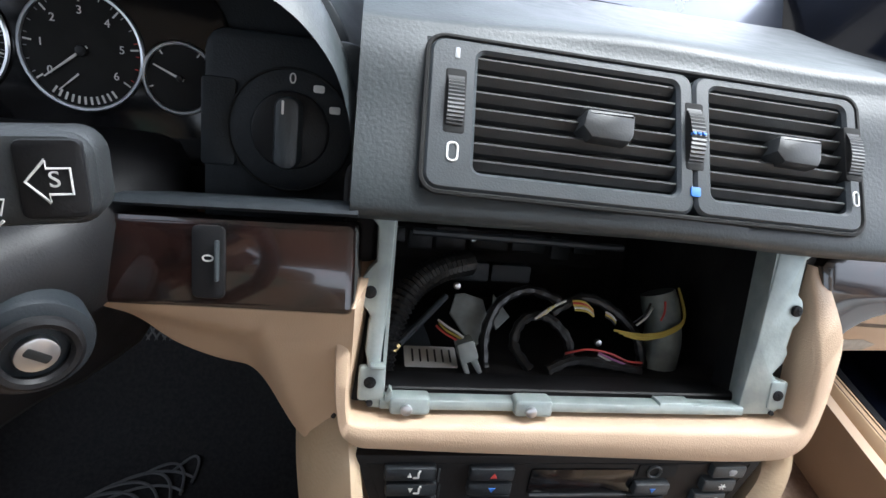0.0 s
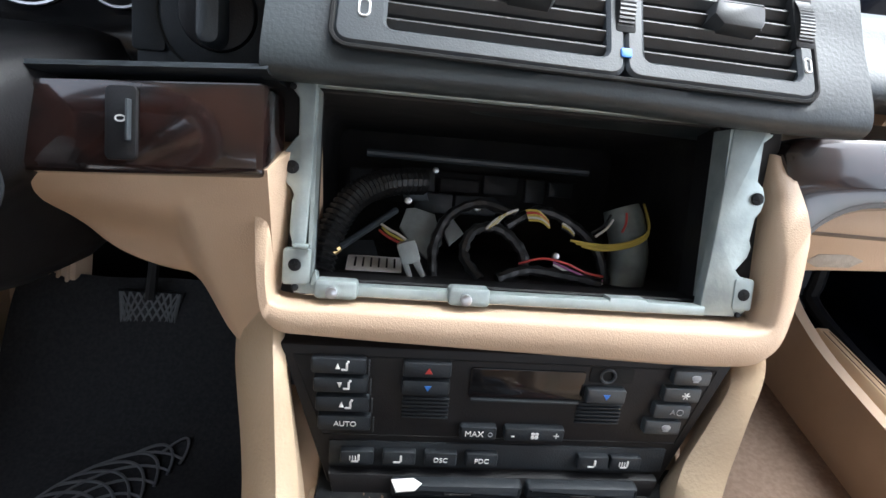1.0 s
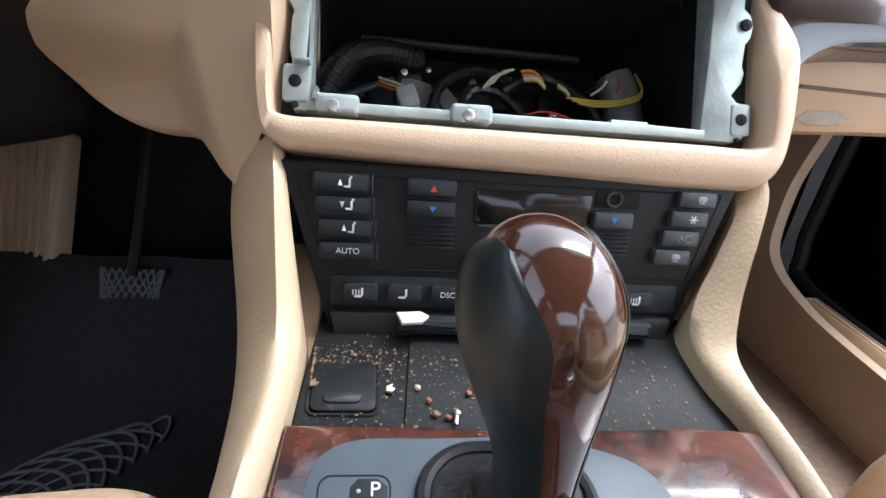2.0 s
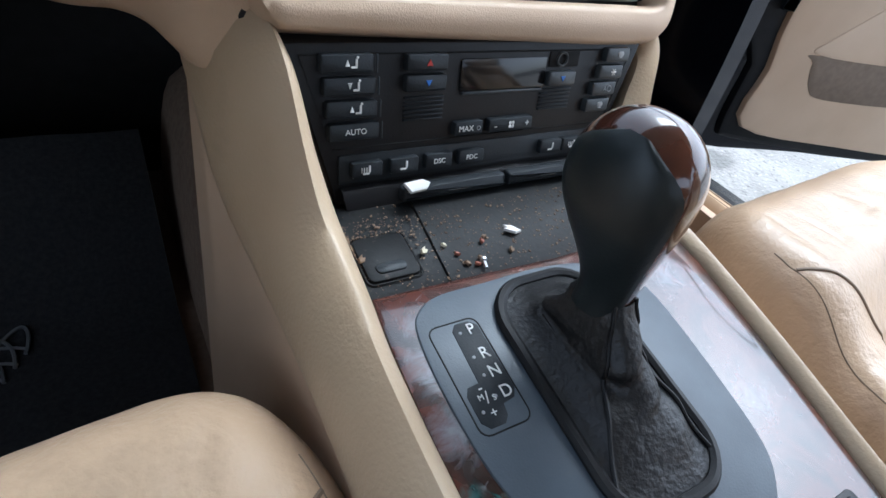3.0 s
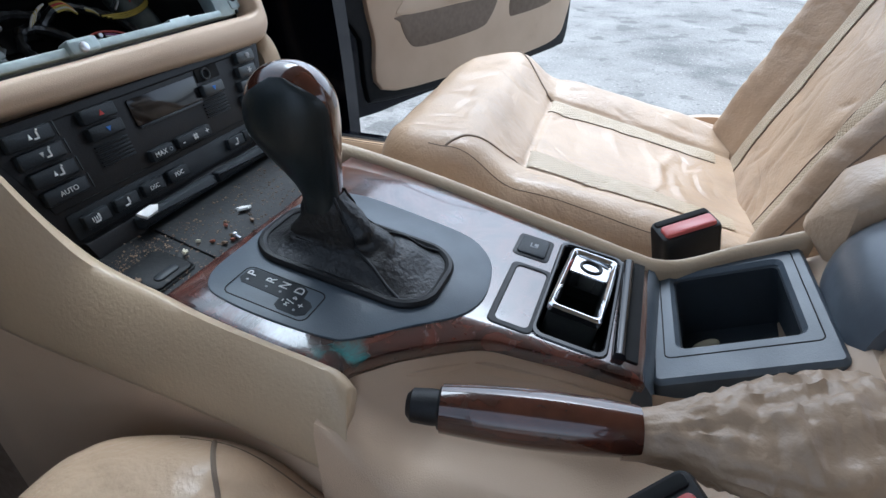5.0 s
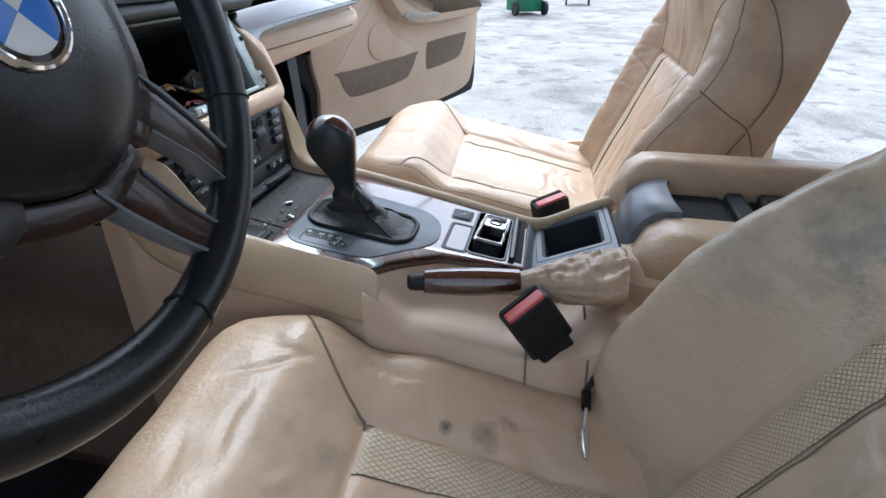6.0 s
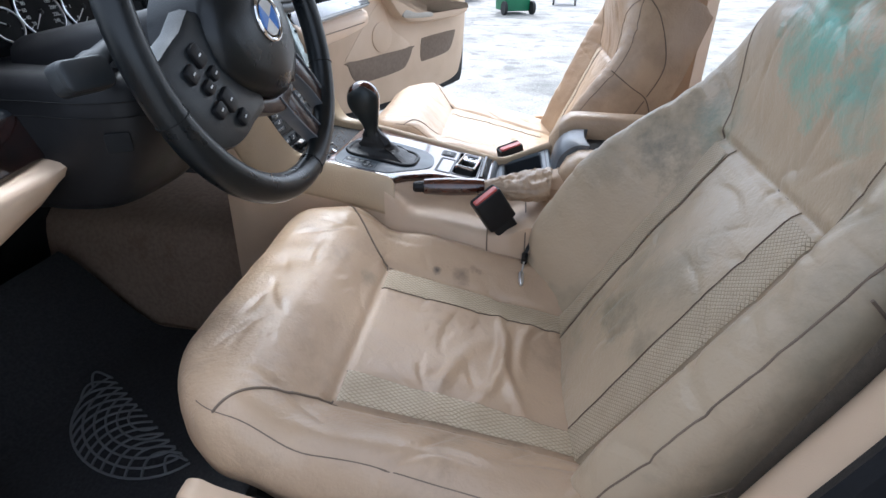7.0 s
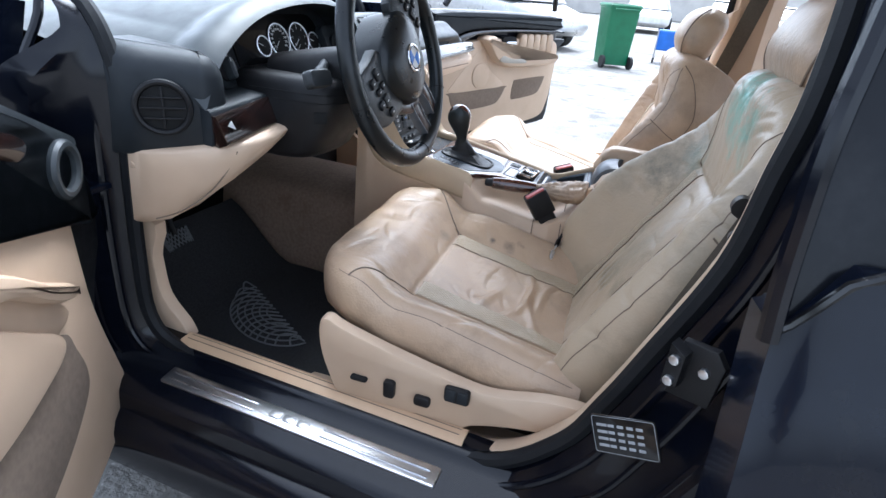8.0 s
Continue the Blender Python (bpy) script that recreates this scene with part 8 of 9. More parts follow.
for k in range(15):
    f = -0.95 + 1.9 * k / 14
    bm = bm_new()
    pts = []
    for j in range(17):
        t = -1 + 2 * j / 16
        u = 0.145 * f + 0.03 * (1 - t * t) * (1 if f > 0 else 1)
        lim = math.sqrt(max(0.0, 1 - f * f)) * 0.105
        v = lim * (0.5 + 0.5 * t)
        pts.append(on_mat(HC + ax_u * u + ax_v * (v - 0.02)))
    if (pts[0] - pts[-1]).length > 0.01:
        tube(bm, pts, 0.0022, 5)
        part("heel_rib", bm, HEEL, fm)
    else:
        bm.free()
for k in range(6):
    bm = bm_new()
    r = 0.25 + 0.15 * k
    pts = [on_mat(HC + ax_u * (0.145 * r * math.cos(a)) + ax_v * (0.105 * r * math.sin(a) - 0.02)) for a in [math.pi * i / 24 for i in range(25)]]
    tube(bm, pts, 0.0020, 5)
    part("heel_rib", bm, HEEL, fm)
# brake pedal
PM = axes((-0.42, 0.395, 0.385), (1, 0, 0), (0, 0.55, 0.83))
ped = thing("brake_pedal", (-0.42, 0.40, 0.36), "black rubber brake pedal with diamond tread", "pedal")
bm = bm_new()
plate(bm, PM, [(-0.046, 0.030), (0.046, 0.030), (0.036, -0.032), (-0.034, -0.032)], -0.012, 0.0, 0.004)
pad_ = part("pad", bm, BLACK, ped)
for k in range(-6, 7):
    for sgn in (-1, 1):
        bm = bm_new()
        a, b_ = Vector((k * 0.011 - sgn * 0.016, -0.029, 0.001)), Vector((k * 0.011 + sgn * 0.016, 0.027, 0.001))
        a.x, b_.x = max(-0.036, min(0.036, a.x)), max(-0.042, min(0.042, b_.x))
        tube(bm, [PM @ a, PM @ b_], 0.0016, 5)
        part("tread", bm, HEEL, pad_)
bm = bm_new()
tube(bm, curve([Vector(p) for p in ((-0.42, 0.405, 0.40), (-0.41, 0.45, 0.50), (-0.40, 0.50, 0.62))], 5), 0.008, 8)
part("arm", bm, BLACK, ped)
# footrest and kick panel
bm = bm_new()
plate(bm, axes((-0.60, 0.43, 0.36), (1, -0.3, 0), (0, 0.35, 0.93)), rrect(0.13, 0.36, 0.01, 3, 0.0, 0.05), -0.03, 0.0, 0.006)
for k in range(8):
    plate(bm, axes((-0.60, 0.43, 0.36), (1, -0.3, 0), (0, 0.35, 0.93)), rrect(0.006, 0.32, 0.002, 2, -0.052 + 0.015 * k, 0.05), -0.01, 0.004, 0.002)
solo("footrest", bm, TAN, "ribbed tan plastic footrest in the footwell", "footrest")
bm = bm_new()
plate(bm, axes((-0.665, 0.0, 0.0), (0, -1, 0), (0, 0, 1)), [(p.x, p.y) for p in curve([Vector(p) for p in ((-0.195, 0.59), (-0.188, 0.50), (-0.178, 0.42), (-0.13, 0.36), (-0.16, 0.33), (-0.45, 0.28), (-0.55, 0.30), (-0.55, 0.59))], 4, closed=True)], -0.02, 0.004, 0.006)
solo("kick_panel", bm, TAN, "tan plastic kick panel at the door post", "trim", kind="structure")
bm = bm_new()
edge = curve([Vector(p) for p in ((0.49, 0.76), (0.508, 0.66), (0.525, 0.60), (0.537, 0.54), (0.533, 0.45), (0.505, 0.412), (0.44, 0.388), (0.34, 0.374), (0.10, 0.368), (-0.1, 0.365))], 4)
plate(bm, axes((0.650, 0.0, 0.0), (0, 1, 0), (0, 0, 1)), [(p.x, p.y) for p in edge] + [(-0.1, 0.25), (0.30, 0.24), (0.60, 0.24), (0.60, 0.76)], -0.02, 0.004, 0.006)
solo("kick_panel_passenger", bm, TAN, "tan plastic kick panel at the door post", "trim", kind="structure")

# sill trims
for s in (-1, 1):
    bm = bm_new()
    y0, y1 = (0.12 if s < 0 else 0.45), -0.455
    loft(bm, [[(s * x, y, z + 0.02 * (s > 0)) for x, z in ((0.650, 0.335), (0.656, 0.350), (0.668, 0.359), (0.690, 0.358), (0.702, 0.350), (0.702, 0.335))] for y in (y0, -0.1, -0.3, y1)])
    st = solo("sill_trim", bm, TAN_ORANGE, "tan plastic sill trim inside the door opening", "sill trim", "sill trims")
    for x in (0.672, 0.684):
        bm = bm_new()
        tube(bm, [(s * x, y0 - 0.01, 0.3592 + 0.02 * (s > 0)), (s * x, y1 + 0.01, 0.3592 + 0.02 * (s > 0))], 0.0008, 5)
        part("groove", bm, SEAM, st)
bm = bm_new()
plate(bm, axes((-0.757, -0.175, 0.331), (0, -1, 0), (1, 0, 0.13)), rrect(0.53, 0.036, 0.004, 3), -0.004, 0.004, 0.002)
sp = solo("sill_plate", bm, STEEL, "brushed steel sill plate with worn lettering", "sill plate")
SPM = axes((-0.757, -0.175, 0.3355), (0, -1, 0), (1, 0, 0.13))
for u0, u1 in ((-0.25, -0.07), (0.06, 0.25)):
    for v in (-0.008, 0.006):
        bm = bm_new()
        plate(bm, SPM, rrect(u1 - u0, 0.003, 0.001, 2, (u0 + u1) / 2, v), -0.002, 0.0012, 0.0004)
        part("rib", bm, SILVER, sp)
for k in range(3):
    bm = bm_new()
    plate(bm, SPM, rrect(0.022, 0.014, 0.003, 2, -0.030 + 0.027 * k, 0), -0.002, 0.0010, 0.0004)
    part("embossed_block", bm, SILVER, sp)

# B-pillar fittings, belt
strk = thing("door_striker", (-0.775, -0.725, 0.62), "black steel door striker with zinc bolts on the pillar", "striker")
STM = axes((-0.775, -0.722, 0.652), (-0.35, -0.72, 0.0), (0, 0, 1)) @ Matrix.Scale(0.75, 4)
bm = bm_new()
plate(bm, STM, [(-0.032, -0.05), (0.030, -0.042), (0.036, 0.03), (0.02, 0.05), (-0.028, 0.045)], -0.006, 0.008, 0.003)
part("bracket", bm, BLACK, strk)
bm = bm_new()
plate(bm, STM, [(-0.036, -0.025), (-0.012, -0.020), (-0.012, 0.035), (-0.036, 0.045)], 0.006, 0.03, 0.003)
part("claw", bm, BLACK, strk)
for u, v, d0 in ((0.012, 0.012, 0.006), (-0.024, -0.012, 0.028), (-0.024, 0.024, 0.028)):
    bm = bm_new()
    disc(bm, STM @ Matrix.Translation((u, v, 0)), 0.008, d0, d0 + 0.009, 8, 0.002)
    part("bolt", bm, STEEL, strk, "zinc hex bolt")
PLM = axes((-0.772, -0.672, 0.535), (-0.30, -0.74, 0.42), (0, -0.28, 0.95))
bm = bm_new()
plate(bm, PLM, rrect(0.085, 0.048, 0.003, 3), -0.002, 0.0015, 0.0005)
tp = solo("tyre_label", bm, GLOSSBLACK, "black information label with rows of white bars", "label")
bm = bm_new()
tube(bm, [PLM @ Vector((u, v, 0.0015)) for u, v in rrect(0.082, 0.045, 0.003, 3)], 0.0004, 4, closed=True)
part("border", bm, GREYMARK, tp)
for k in range(4):
    for q in range(5):
        bm = bm_new()
        plate(bm, PLM, rrect(0.0085 if q else 0.014, 0.0035, 0.0005, 1, -0.028 + 0.0125 * q, 0.012 - 0.0085 * k), 0.001, 0.002, 0.0002)
        part("printed_bar", bm, GREYMARK, tp)
for s in (-1, 1):
    bt = thing("seat_belt", (s * 0.62, -0.80, 0.9), "dark woven seat belt with buckle tongue hanging at the pillar", "seat belt", "front seat belts")
    bm = bm_new()
    pth = curve([Vector(p) for p in ((s * 0.59, -0.84, 1.15), (s * 0.60, -0.80, 0.95), (s * 0.625, -0.765, 0.80), (s * 0.635, -0.72, 0.66), (s * 0.63, -0.66, 0.46))], 6)
    rings = [[p + Vector((0.0, 0.022, 0.008)), p + Vector((s * 0.002, 0.0, 0)), p + Vector((0, -0.022, -0.008)), p + Vector((-s * 0.002, 0, 0))] for p in pth]
    loft(bm, rings)
    part("webbing", bm, BELT, bt, angle=60)
    bm = bm_new()
    mm = axes((s * 0.640, -0.752, 0.795), (0, 0.75, 0.35), (0, -0.3, 0.9))
    plate(bm, mm, rrect(0.062, 0.024, 0.010, 4), -0.010, 0.010, 0.005)
    part("tongue_handle", bm, BLACK, bt, "black belt tongue handle")
    bm = bm_new()
    disc(bm, axes((s * 0.645, -0.738, 0.765), (0, -s * 1.0, 0), (0, 0, 1)), 0.009, -0.006, 0.006, 16, 0.002)
    part("stop_button", bm, BLACK, bt)

# B-pillar trims inside
for s in (-1, 1):
    bm = bm_new()
    loft(bm, [[(s * (x - 0.16 * sm(0.9, 1.4, z)), y, z) for x, y in ((0.69, -0.765), (0.655, -0.775), (0.65, -0.86), (0.70, -0.90), (0.72, -0.84))] for z in (0.36, 0.6, 0.85, 1.0, 1.2, 1.34)])
    solo("pillar_trim", bm, TAN, "tan plastic trim of the centre pillar", "pillar trim", kind="structure")

# ---- doors ----
def front_door(hinge, along, s, foot):
    """An open front door: hinge point, the way it points, s = side of the car. Drawn in a frame with x along the door, y up; z points at its trimmed inner face."""
    u = Vector(along).normalized()
    m = axes(hinge, u, (0, 0, 1))
    flip = 1 if s > 0 else -1
    d = thing("front_door", hinge, "open front door with tan lower trim, dark top and wood strip", "car door", "open front doors")

    def pl(pts, d0, d1, soft, n=4, smooth=True, whole=False, plain=False):
        b = bm_new()
        if s > 0 and not whole:
            pts = [(0.105 + 0.90 * x, y) for x, y in pts]
        if not plain:
            pts = [(x, y + foot * sm(0.70, 0.33, y) - 0.05 * sm(0.80, 0.96, y) * (s > 0)) for x, y in pts]
        if s < 0 and not plain:
            pts = [(x, min(y, 0.74 + 1.0 * max(0.0, x - 0.03))) for x, y in pts]
        q = [(p.x, p.y) for p in curve([Vector(p) for p in pts], n, closed=True)] if smooth else pts
        plate(b, m, q, d0 * flip, d1 * flip, soft)
        return b

    shell = [(0.03, 0.30), (0.03, 0.62), (0.02, 0.90), (0.05, 0.955), (0.5, 0.965), (1.0, 0.96), (1.05, 0.92), (1.075, 0.70), (1.065, 0.42), (1.045, 0.335), (0.95, 0.318), (0.70, 0.305), (0.4, 0.295)]
    part("shell", pl(shell, -0.075, -0.012, 0.02, whole=True), PAINT, d, "dark blue painted door shell")
    trim = [(0.095, 0.355), (0.075, 0.50), (0.055, 0.60), (0.06, 0.70), (0.15, 0.76), (0.40, 0.795), (0.80, 0.80), (0.985, 0.795), (1.04, 0.74), (1.035, 0.56), (1.01, 0.44), (0.95, 0.37), (0.72, 0.345), (0.4, 0.340)]
    if s < 0:
        trim = [(0.089, 0.712), (0.084, 0.66), (0.079, 0.572), (0.072, 0.507), (0.054, 0.439), (0.027, 0.359), (0.016, 0.309), (0.055, 0.258), (0.15, 0.230), (0.40, 0.225), (0.72, 0.235), (0.95, 0.275), (1.01, 0.36), (1.035, 0.50), (1.04, 0.72), (0.985, 0.78), (0.60, 0.78), (0.34, 0.745), (0.24, 0.722), (0.15, 0.718)]
    lower = part("lower_trim", pl(trim, -0.015, 0.022, 0.012, plain=s < 0), TAN, d, "tan moulded lower door trim")
    top = [(0.03, 0.63), (0.06, 0.715), (0.15, 0.79), (0.30, 0.845), (0.60, 0.865), (1.02, 0.86), (1.03, 0.93), (0.99, 0.955), (0.5, 0.965), (0.08, 0.955), (0.03, 0.90)]
    part("upper_trim", pl(top, -0.015, 0.030, 0.016), DASHFACE, d, "dark vinyl upper door trim")
    part("wood_strip", pl([(0.18, 0.80), (0.30, 0.838), (0.60, 0.858), (1.015, 0.853), (1.015, 0.836), (0.6, 0.838), (0.32, 0.815), (0.20, 0.775)], -0.01, 0.034, 0.006), WOOD, d, "burl wood door strip")
    part("armrest", pl([(0.36, 0.80), (0.40, 0.76), (0.47, 0.70), (0.58, 0.675), (0.80, 0.675), (0.96, 0.685), (0.985, 0.715), (0.96, 0.73), (0.70, 0.725), (0.58, 0.735), (0.50, 0.77), (0.43, 0.815)], 0.0, 0.075, 0.02), TAN, d, "padded tan door armrest with pull")
    # greyer patch on the armrest paints the shade inside the pull
    part("pull_shadow", pl([(0.47, 0.705), (0.56, 0.695), (0.68, 0.694), (0.66, 0.712), (0.56, 0.715), (0.49, 0.73)], 0.02, 0.0765, 0.002), LINER, d)
    felt = mat("pocket_felt", (0.20, 0.15, 0.11), 0.95, scale=90)
    if s < 0:
        part("map_pocket", pl([(0.185, 0.522), (0.160, 0.480), (0.144, 0.429), (0.160, 0.392), (0.247, 0.350), (0.36, 0.33), (0.55, 0.34), (0.60, 0.42), (0.55, 0.52), (0.30, 0.545)], 0.0, 0.0235, 0.001, plain=True), felt, d, "dark lined map pocket")
        part("pocket_cover", pl([(0.335, 0.629), (0.269, 0.584), (0.207, 0.536), (0.212, 0.506), (0.271, 0.495), (0.358, 0.490), (0.46, 0.50), (0.56, 0.54), (0.60, 0.60), (0.50, 0.65), (0.40, 0.65)], 0.0, 0.036, 0.006, plain=True), TAN, d, "tan moulded pocket cover")
        part("pull_end", pl([(0.42, 0.73), (0.33, 0.697), (0.275, 0.665), (0.223, 0.627), (0.169, 0.596), (0.155, 0.580), (0.181, 0.574), (0.235, 0.604), (0.285, 0.640), (0.347, 0.664), (0.44, 0.69)], 0.0, 0.050, 0.014, plain=True), TAN, d, "rounded tan end of the door pull")
    else:
        part("map_pocket", pl([(0.17, 0.535), (0.20, 0.475), (0.26, 0.455), (0.50, 0.470), (0.56, 0.50), (0.595, 0.555), (0.58, 0.57), (0.18, 0.555)], 0.0, 0.0235, 0.001), felt, d, "dark lined map pocket")
    part("map_pocket", pl([(0.66, 0.50), (0.70, 0.490), (0.86, 0.505), (0.91, 0.53), (0.945, 0.60), (0.92, 0.61), (0.70, 0.60), (0.665, 0.585)], 0.0, 0.0235, 0.001), felt, d)
    sp = part("speaker_panel", pl([(0.17, 0.555), (0.19, 0.60), (0.33, 0.73), (0.39, 0.76), (0.42, 0.71), (0.46, 0.655), (0.58, 0.575), (0.4, 0.560)], 0.0, 0.0245, 0.003), TAN, d)
    sc = bm_new()
    disc(sc, m @ Matrix.Translation((0.385 if s < 0 else 0.451, 0.635, 0.0)), 0.058, 0.0, 0.029 * flip, 32, 0.003)
    part("speaker_grille", sc, TAN, d, "round tan speaker grille")
    for k in range(5):
        x = 0.70 + 0.06 * k
        part("pleat", pl([(x - 0.029, 0.735), (x + 0.027, 0.735), (x + 0.029, 0.79), (x + 0.02, 0.825), (x - 0.02, 0.822), (x - 0.029, 0.79)], 0.0, 0.034, 0.010), LEATHER, d)
    hb_ = bm_new()
    plate(hb_, m, rrect(0.105, 0.048, 0.016, 4, 0.585 if s < 0 else 0.632, 0.785), 0.0, 0.028 * flip, 0.003)
    hp = part("handle_recess", hb_, VOID, d, "dark door handle recess")
    hb_ = bm_new()
    plate(hb_, m, rrect(0.075, 0.022, 0.009, 4, 0.592 if s < 0 else 0.639, 0.778), 0.02 * flip, 0.036 * flip, 0.004)
    part("handle", hb_, CHROME, d, "chrome inner door handle")
    sb = pl([(0.035, 0.66), (0.04, 0.50), (0.05, 0.345), (0.10, 0.318), (0.4, 0.312), (0.70, 0.320), (0.97, 0.335), (1.045, 0.36), (1.06, 0.54), (1.06, 0.72), (1.05, 0.80)], -0.03, 0.006, 0.012)
    part("rubber_seal", sb, RUBBER, d, "black rubber door seal")
    fr = bm_new()
    tube(fr, [m @ Vector((x, y, -0.03 * flip)) for x, y in [(p.x, p.y) for p in curve([Vector(p) for p in ((0.24, 0.93), (0.36, 1.08), (0.52, 1.26), (0.66, 1.36), (0.95, 1.38), (1.0, 1.2), (1.03, 0.93))], 5)]], 0.014, 8)
    part("window_frame", fr, GLOSSBLACK, d, "black window frame")
    return d, m


pdoor, pdm = front_door((0.84, 0.40, 0.0), (0.906, -0.423, 0), 1, 0.03)
ddoor, ddm = front_door((-0.775, 0.195, 0.0), (-0.85, -0.53, 0), -1, -0.07)
# mirror control and vent ring on the driver's door top corner
bm = bm_new()
ring(bm, ddm @ Matrix.Translation((0.10, 0.735, 0)), 0.034, 0.008, -0.034, 28, 8)
part("tweeter_ring", bm, VENT, ddoor, "round tweeter ring on the door")

# rear door of the driver's side, closed, and rear quarter
rd = thing("rear_door", (-0.86, -1.2, 0.3), "closed dark blue rear door with black window frame", "car door")
bm = bm_new()


def rear_skin(u, v):
    u = u ** 1.8
    y = -0.757 - 1.0 * u
    z = 0.28 + (0.475 + 0.068 * sm(0.0, 0.055, u) + 0.012 * u) * v
    return Vector((-0.885 - 0.035 * math.sin(math.pi * min(1, v * 1.1)) + 0.05 * v ** 3, y, z))


a = grid(bm, rear_skin, 16, 14)
b2 = grid(bm, lambda u, v: rear_skin(u, v) + Vector((0.06, 0.012, 0)), 16, 14)
for k in range(14):
    bm.faces.new((a[0][k], a[0][k + 1], b2[0][k + 1], b2[0][k]))
for k in range(16):
    bm.faces.new((a[k][14], a[k + 1][14], b2[k + 1][14], b2[k][14]))
part("skin", bm, PAINT, rd, "glossy dark blue door skin", angle=50)
bm = bm_new()
tube(bm, [rear_skin(k / 24, 1.0) + Vector((0.003, 0, 0)) for k in range(25)], 0.005, 8)
part("belt_moulding", bm, GLOSSBLACK, rd, "gloss black belt moulding")
bm = bm_new()
tube(bm, curve([Vector(p) for p in ((-0.835, -0.755, 0.745), (-0.822, -0.750, 0.84), (-0.795, -0.755, 0.98), (-0.69, -0.81, 1.28), (-0.64, -0.95, 1.36), (-0.63, -1.3, 1.36))], 6), 0.010, 8)
part("window_frame", bm, JAMB, rd, "gloss black window frame")
bm = bm_new()
v = [Vector(p) for p in ((-0.830, -0.752, 0.740), (-0.830, -1.7, 0.78), (-0.66, -1.45, 1.33), (-0.675, -0.80, 1.32))]
loft(bm, [v, [p + Vector((0.004, 0, 0)) for p in v]])
part("window", bm, REARGLASS, rd, "dark reflecting window")

# windscreen
bm = bm_new()


def screen(u, v):
    x = (2 * u - 1) * (0.70 - 0.13 * v)
    return Vector((x, 0.78 - 0.80 * v - 0.10 * (2 * u - 1) ** 2 * (1 - 0.4 * v), 0.955 + 0.415 * v))


grid(bm, screen, 16, 10)
ws_ = solo("windscreen", bm, GLASS, "clear raked windscreen", "windscreen", kind="structure")
ws_.visible_shadow = False

# raised bonnet and front wing
bm = bm_new()


def bonnet(u, v):
    x = (2 * u - 1) * (0.72 - 0.10 * v)
    return Vector((x, 0.90 + 0.55 * v, 0.82 + 0.85 * v - 0.05 * (2 * u - 1) ** 4 + 0.03 * math.sin(math.pi * v)))


a = grid(bm, bonnet, 16, 12)
b2 = grid(bm, lambda u, v: bonnet(u, v) + Vector((0, 0.02, -0.03)), 16, 12)
for k in range(12):
    for c in (0, 16):
        bm.faces.new((a[c][k], a[c][k + 1], b2[c][k + 1], b2[c][k]))
for k in range(16):
    for c in (0, 12):
        bm.faces.new((a[k][c], a[k + 1][c], b2[k + 1][c], b2[k][c]))
solo("bonnet", bm, BONNET, "raised glossy dark bonnet with the pale sky reflection put into its colour", "bonnet", angle=50)
for s in (-1, 1):
    bm = bm_new()

    def wing(u, v):
        y = 0.30 + 1.5 * u
        return Vector((s * (0.86 - 0.09 * v ** 2.5 - 0.05 * u * u), y, 0.30 + 0.64 * v - 0.06 * u))

    a = grid(bm, wing, 14, 10)
    b2 = grid(bm, lambda u, v: wing(u, v) + Vector((-s * 0.05, 0, -0.01)), 14, 10)
    for k in range(10):
        bm.faces.new((a[0][k], a[0][k + 1], b2[0][k + 1], b2[0][k]))
    for k in range(14):
        bm.faces.new((a[k][10], a[k + 1][10], b2[k + 1][10], b2[k][10]))
    solo("front_wing", bm, PAINT, "glossy dark blue front wing of the car", "car wing", kind="structure", angle=50)

# back bench
bench = thing("back_bench", (0, -1.40, 0.25), "tan leather rear bench seat", "rear seat")
bm = bm_new()
box(bm, (0, -1.35, 0.40), (1.26, 0.48, 0.20), 0.05)
part("cushion", bm, LEATHER, bench)
bm = bm_new()
box(bm, (0, 0, 0), (1.26, 0.14, 0.58), 0.05, pose(0, -1.62, 0.72, -20, 0, 0))
part("backrest", bm, LEATHER, bench)

# ---- yard: bin, cart, parked cars, far wall and house ----
wb = thing("wheelie_bin", (8.75, 0.28, 0), "green plastic wheelie bin standing in the yard", "wheelie bin")
bmx = bm_new()
BMx = Matrix.Translation((8.75, 0.28, 0)) @ Matrix.Rotation(radians(-62), 4, "Z")
loft(bmx, [[BMx @ Vector((x * w, y * w, z)) for x, y in rrect(0.50, 0.50, 0.04, 3)] for z, w in ((0.05, 0.82), (0.06, 0.86), (0.88, 1.0), (0.90, 1.04), (0.93, 1.04))])
part("body", bmx, BINGREEN, wb)
bmx = bm_new()
loft(bmx, [[BMx @ Vector((x * w, y * w, z)) for x, y in rrect(0.54, 0.56, 0.04, 3)] for z, w in ((0.93, 1.0), (0.955, 1.0), (0.98, 0.92))])
part("lid", bmx, BINGREEN, wb)
for s in (-1, 1):
    bmx = bm_new()
    disc(bmx, BMx @ Matrix.Translation((s * 0.24, -0.24, 0.10)) @ Matrix.Rotation(radians(90), 4, "Y"), 0.10, -0.025, 0.025, 20, 0.01)
    part("wheel", bmx, TYRE, wb)
bmx = bm_new()
tube(bmx, [BMx @ Vector((-0.2, -0.30, 0.90)), BMx @ Vector((0.2, -0.30, 0.90))], 0.015, 8)
part("handle", bmx, BINGREEN, wb)

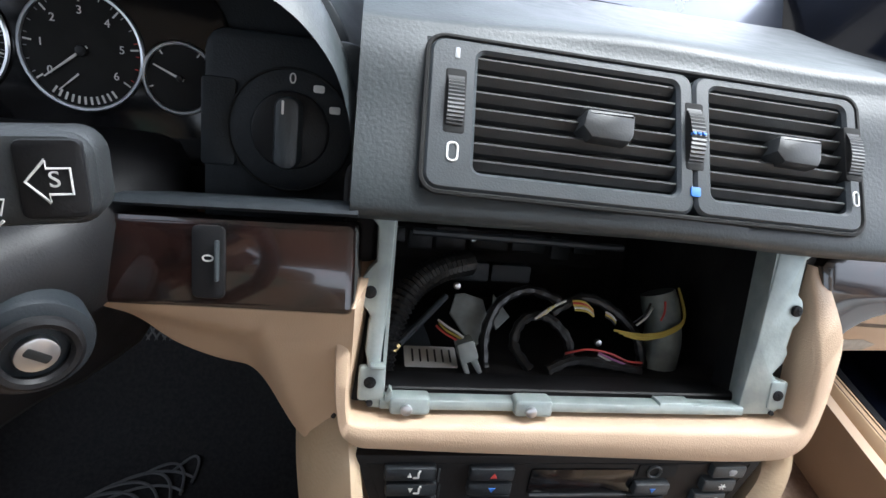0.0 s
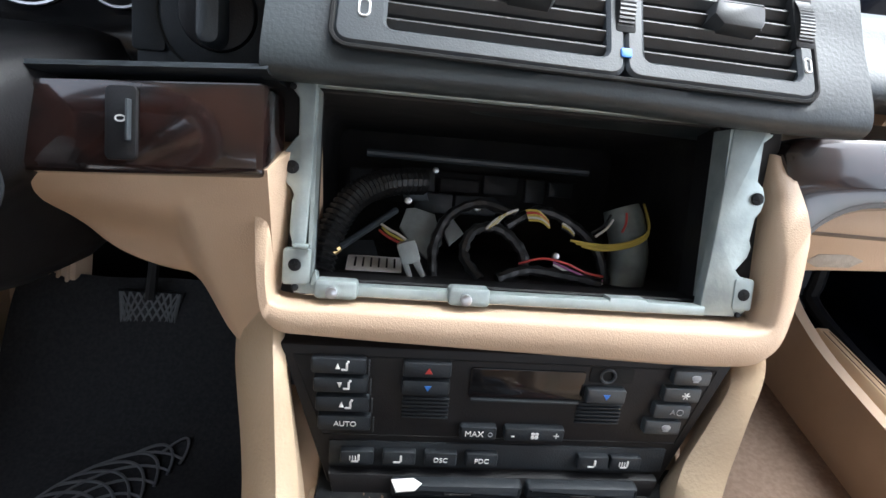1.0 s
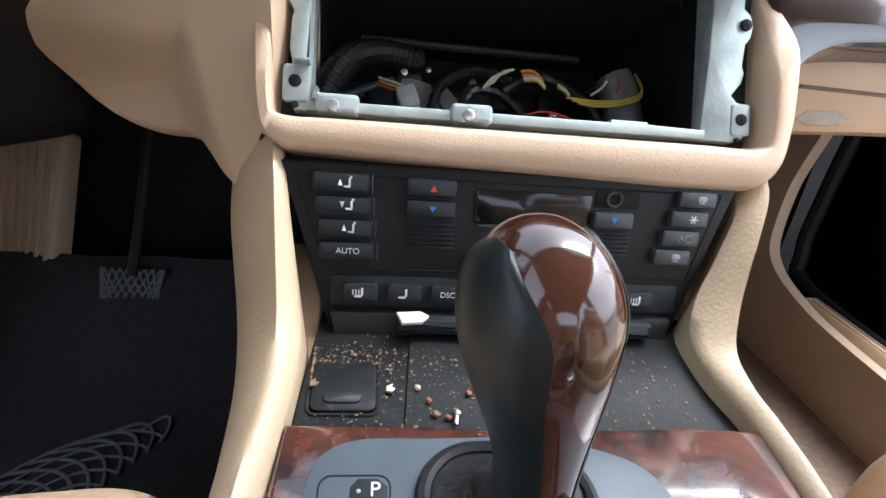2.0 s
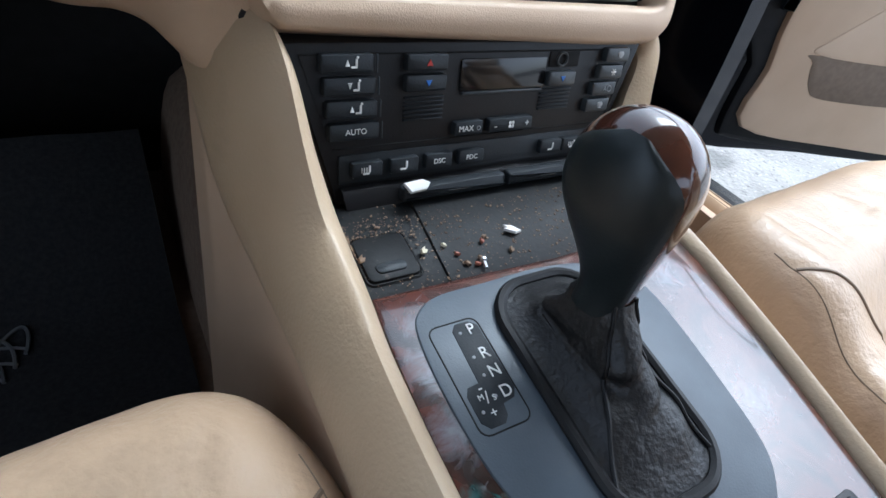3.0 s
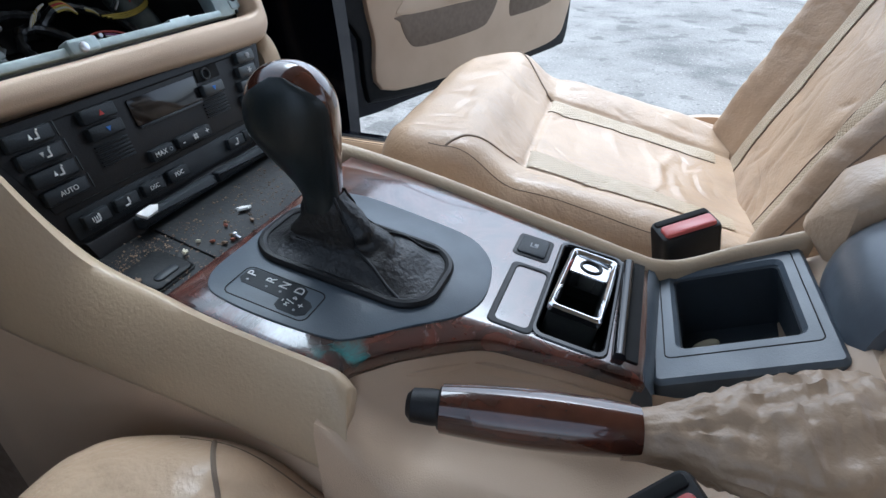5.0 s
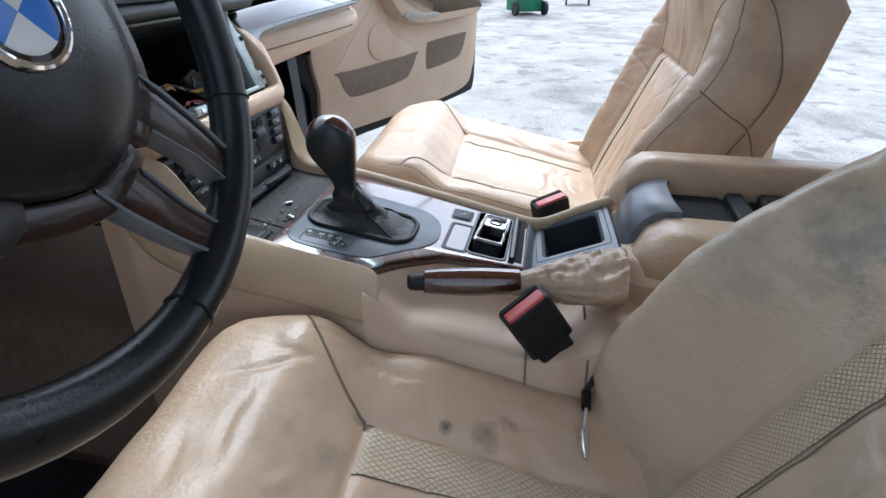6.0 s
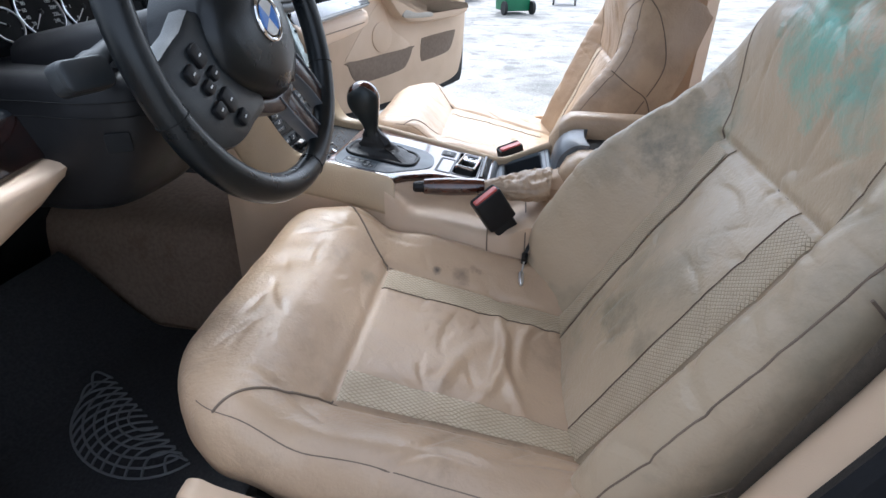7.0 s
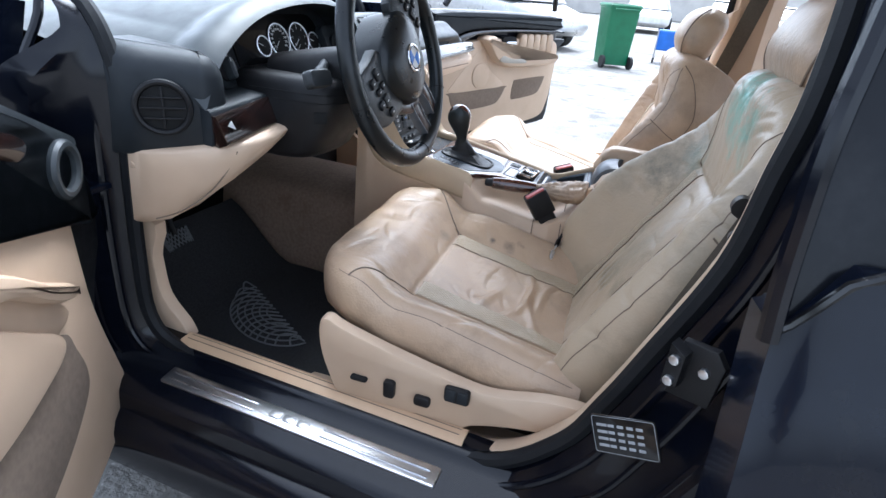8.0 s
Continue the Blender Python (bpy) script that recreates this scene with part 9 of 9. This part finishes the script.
ct = thing("hand_cart", (10.6, -0.55, 0), "blue crate on a silver hand cart", "hand cart")
bmx = bm_new()
box(bmx, (10.6, -0.55, 0.42), (0.42, 0.42, 0.36), 0.02)
part("crate", bmx, CRATE, ct)
for dx, dy_ in ((-0.2, -0.2), (0.2, -0.2), (-0.2, 0.2), (0.2, 0.2)):
    bmx = bm_new()
    tube(bmx, [(10.6 + dx, -0.55 + dy_, 0.06), (10.6 + dx, -0.55 + dy_, 0.60)], 0.012, 6)
    part("post", bmx, SILVER, ct)
    bmx = bm_new()
    disc(bmx, axes((10.6 + dx, -0.55 + dy_, 0.05), (1, 0, 0), (0, 0, 1)), 0.05, -0.015, 0.015, 14, 0.004)
    part("wheel", bmx, TYRE, ct)


def parked_car(x, y, turn, paint, label):
    """A parked saloon with body, glasshouse, wheels and lamps."""
    c = thing("parked_car", (x, y, 0), label, "car", "parked cars")
    m = Matrix.Translation((x, y, 0)) @ Matrix.Rotation(radians(turn), 4, "Z")
    b = bm_new()
    rings = []
    for yy, zl, zh, w in ((-2.2, 0.40, 0.62, 0.66), (-2.15, 0.28, 0.90, 0.80), (-1.6, 0.22, 0.98, 0.86), (-0.6, 0.20, 0.96, 0.88), (0.6, 0.20, 0.93, 0.88), (1.5, 0.22, 0.86, 0.86), (2.1, 0.28, 0.70, 0.78), (2.25, 0.38, 0.55, 0.62)):
        rings.append([m @ Vector((w * math.copysign(abs(math.cos(a)) ** 0.35, math.cos(a)), yy, (zl + zh) / 2 + (zh - zl) / 2 * math.copysign(abs(math.sin(a)) ** 0.5, math.sin(a)))) for a in [2 * math.pi * i / 28 for i in range(28)]])
    loft(b, rings)
    part("body", b, paint, c, angle=50)
    b = bm_new()
    loft(b, [[m @ Vector((px * w, py, z)) for px, py in rrect(1.6, 2 * l, 0.25, 5, 0, 0)] for z, w, l in ((0.88, 1.0, 1.55), (1.20, 0.86, 1.10), (1.38, 0.76, 0.80), (1.42, 0.66, 0.65))])
    part("glasshouse", b, GLASSDARK, c, "dark windows", angle=50)
    b = bm_new()
    loft(b, [[m @ Vector((px * w, py, z)) for px, py in rrect(1.3, 2 * l, 0.25, 5, 0, 0)] for z, w, l in ((1.395, 1.0, 0.84), (1.425, 0.98, 0.80), (1.44, 0.85, 0.66))])
    part("roof", b, paint, c, angle=50)
    for sx in (-1, 1):
        for yy in (-1.38, 1.38):
            b = bm_new()
            wm = m @ Matrix.Translation((sx * 0.80, yy, 0.31)) @ Matrix.Rotation(radians(90), 4, "Y")
            disc(b, wm, 0.31, -0.10, 0.10, 28, 0.03)
            w = part("wheel", b, TYRE, c)
            b = bm_new()
            disc(b, wm, 0.205, -0.105, 0.105, 24, 0.02)
            part("rim", b, SILVER, w)
        b = bm_new()
        plate(b, m @ Matrix.Translation((sx * 0.60, -2.17, 0.74)) @ Matrix.Rotation(radians(90), 4, "X"), rrect(0.30, 0.15, 0.04, 3), -0.06, 0.035, 0.02)
        part("tail_lamp", b, LAMPRED, c, "red tail lamp")
    b = bm_new()
    plate(b, m @ Matrix.Translation((0, -2.19, 0.60)) @ Matrix.Rotation(radians(90), 4, "X"), rrect(0.50, 0.11, 0.01, 2), -0.02, 0.02, 0.004)
    part("number_plate", b, WHITE, c)
    return c


parked_car(11.6, 3.3, 150, CARSILVER, "silver saloon parked in the yard with red tail lamps")
parked_car(24.0, 0.6, 95, CARWHITE, "white car parked far across the yard")
parked_car(27.0, -2.6, 85, CARSILVER, "grey car parked far across the yard")
parked_car(31.0, -5.8, 80, CARWHITE, "white car parked far across the yard")
parked_car(9.0, 10.5, 100, CARWHITE, "white car parked beyond the bonnet")
bmx = bm_new()
box(bmx, (46, 0, 1.6), (0.3, 90, 3.2), 0.05)
solo("far_wall", bmx, PLASTER, "long pale wall at the far edge of the yard", "wall", kind="structure")
hs = thing("house", (13, 24, 0), "pale house with a grey tiled roof beyond the yard", "house")
bmx = bm_new()
box(bmx, (13, 24, 1.5), (16, 6, 3.0), 0.05)
part("wall", bmx, PLASTER, hs)
bmx = bm_new()
loft(bmx, [[(x, 20.4, 2.8), (x, 24, 5.6), (x, 27.6, 2.8), (x, 27.6, 2.65), (x, 20.4, 2.65)] for x in (4.6, 13, 21.4)])
part("roof", bmx, ROOFTILE, hs)
bmt = bm_new()
for r in range(15):
    for k in range(34):
        x = 4.8 + 0.49 * k + (0.24 if r % 2 else 0)
        mm = axes((x, 20.45 + 0.24 * r, 2.84 + 0.187 * r), (1, 0, 0), (0, 0.79, 0.61))
        loft(bmt, [[mm @ Vector((px, py, pz)) for px, py in ((-0.23, -0.14), (0.23, -0.14), (0.23, 0.14), (-0.23, 0.14))] for pz in (0.0, 0.03)])
tl = part("tiles", bmt, ROOFTILE, hs)
tagged(tl, kind="stuff")
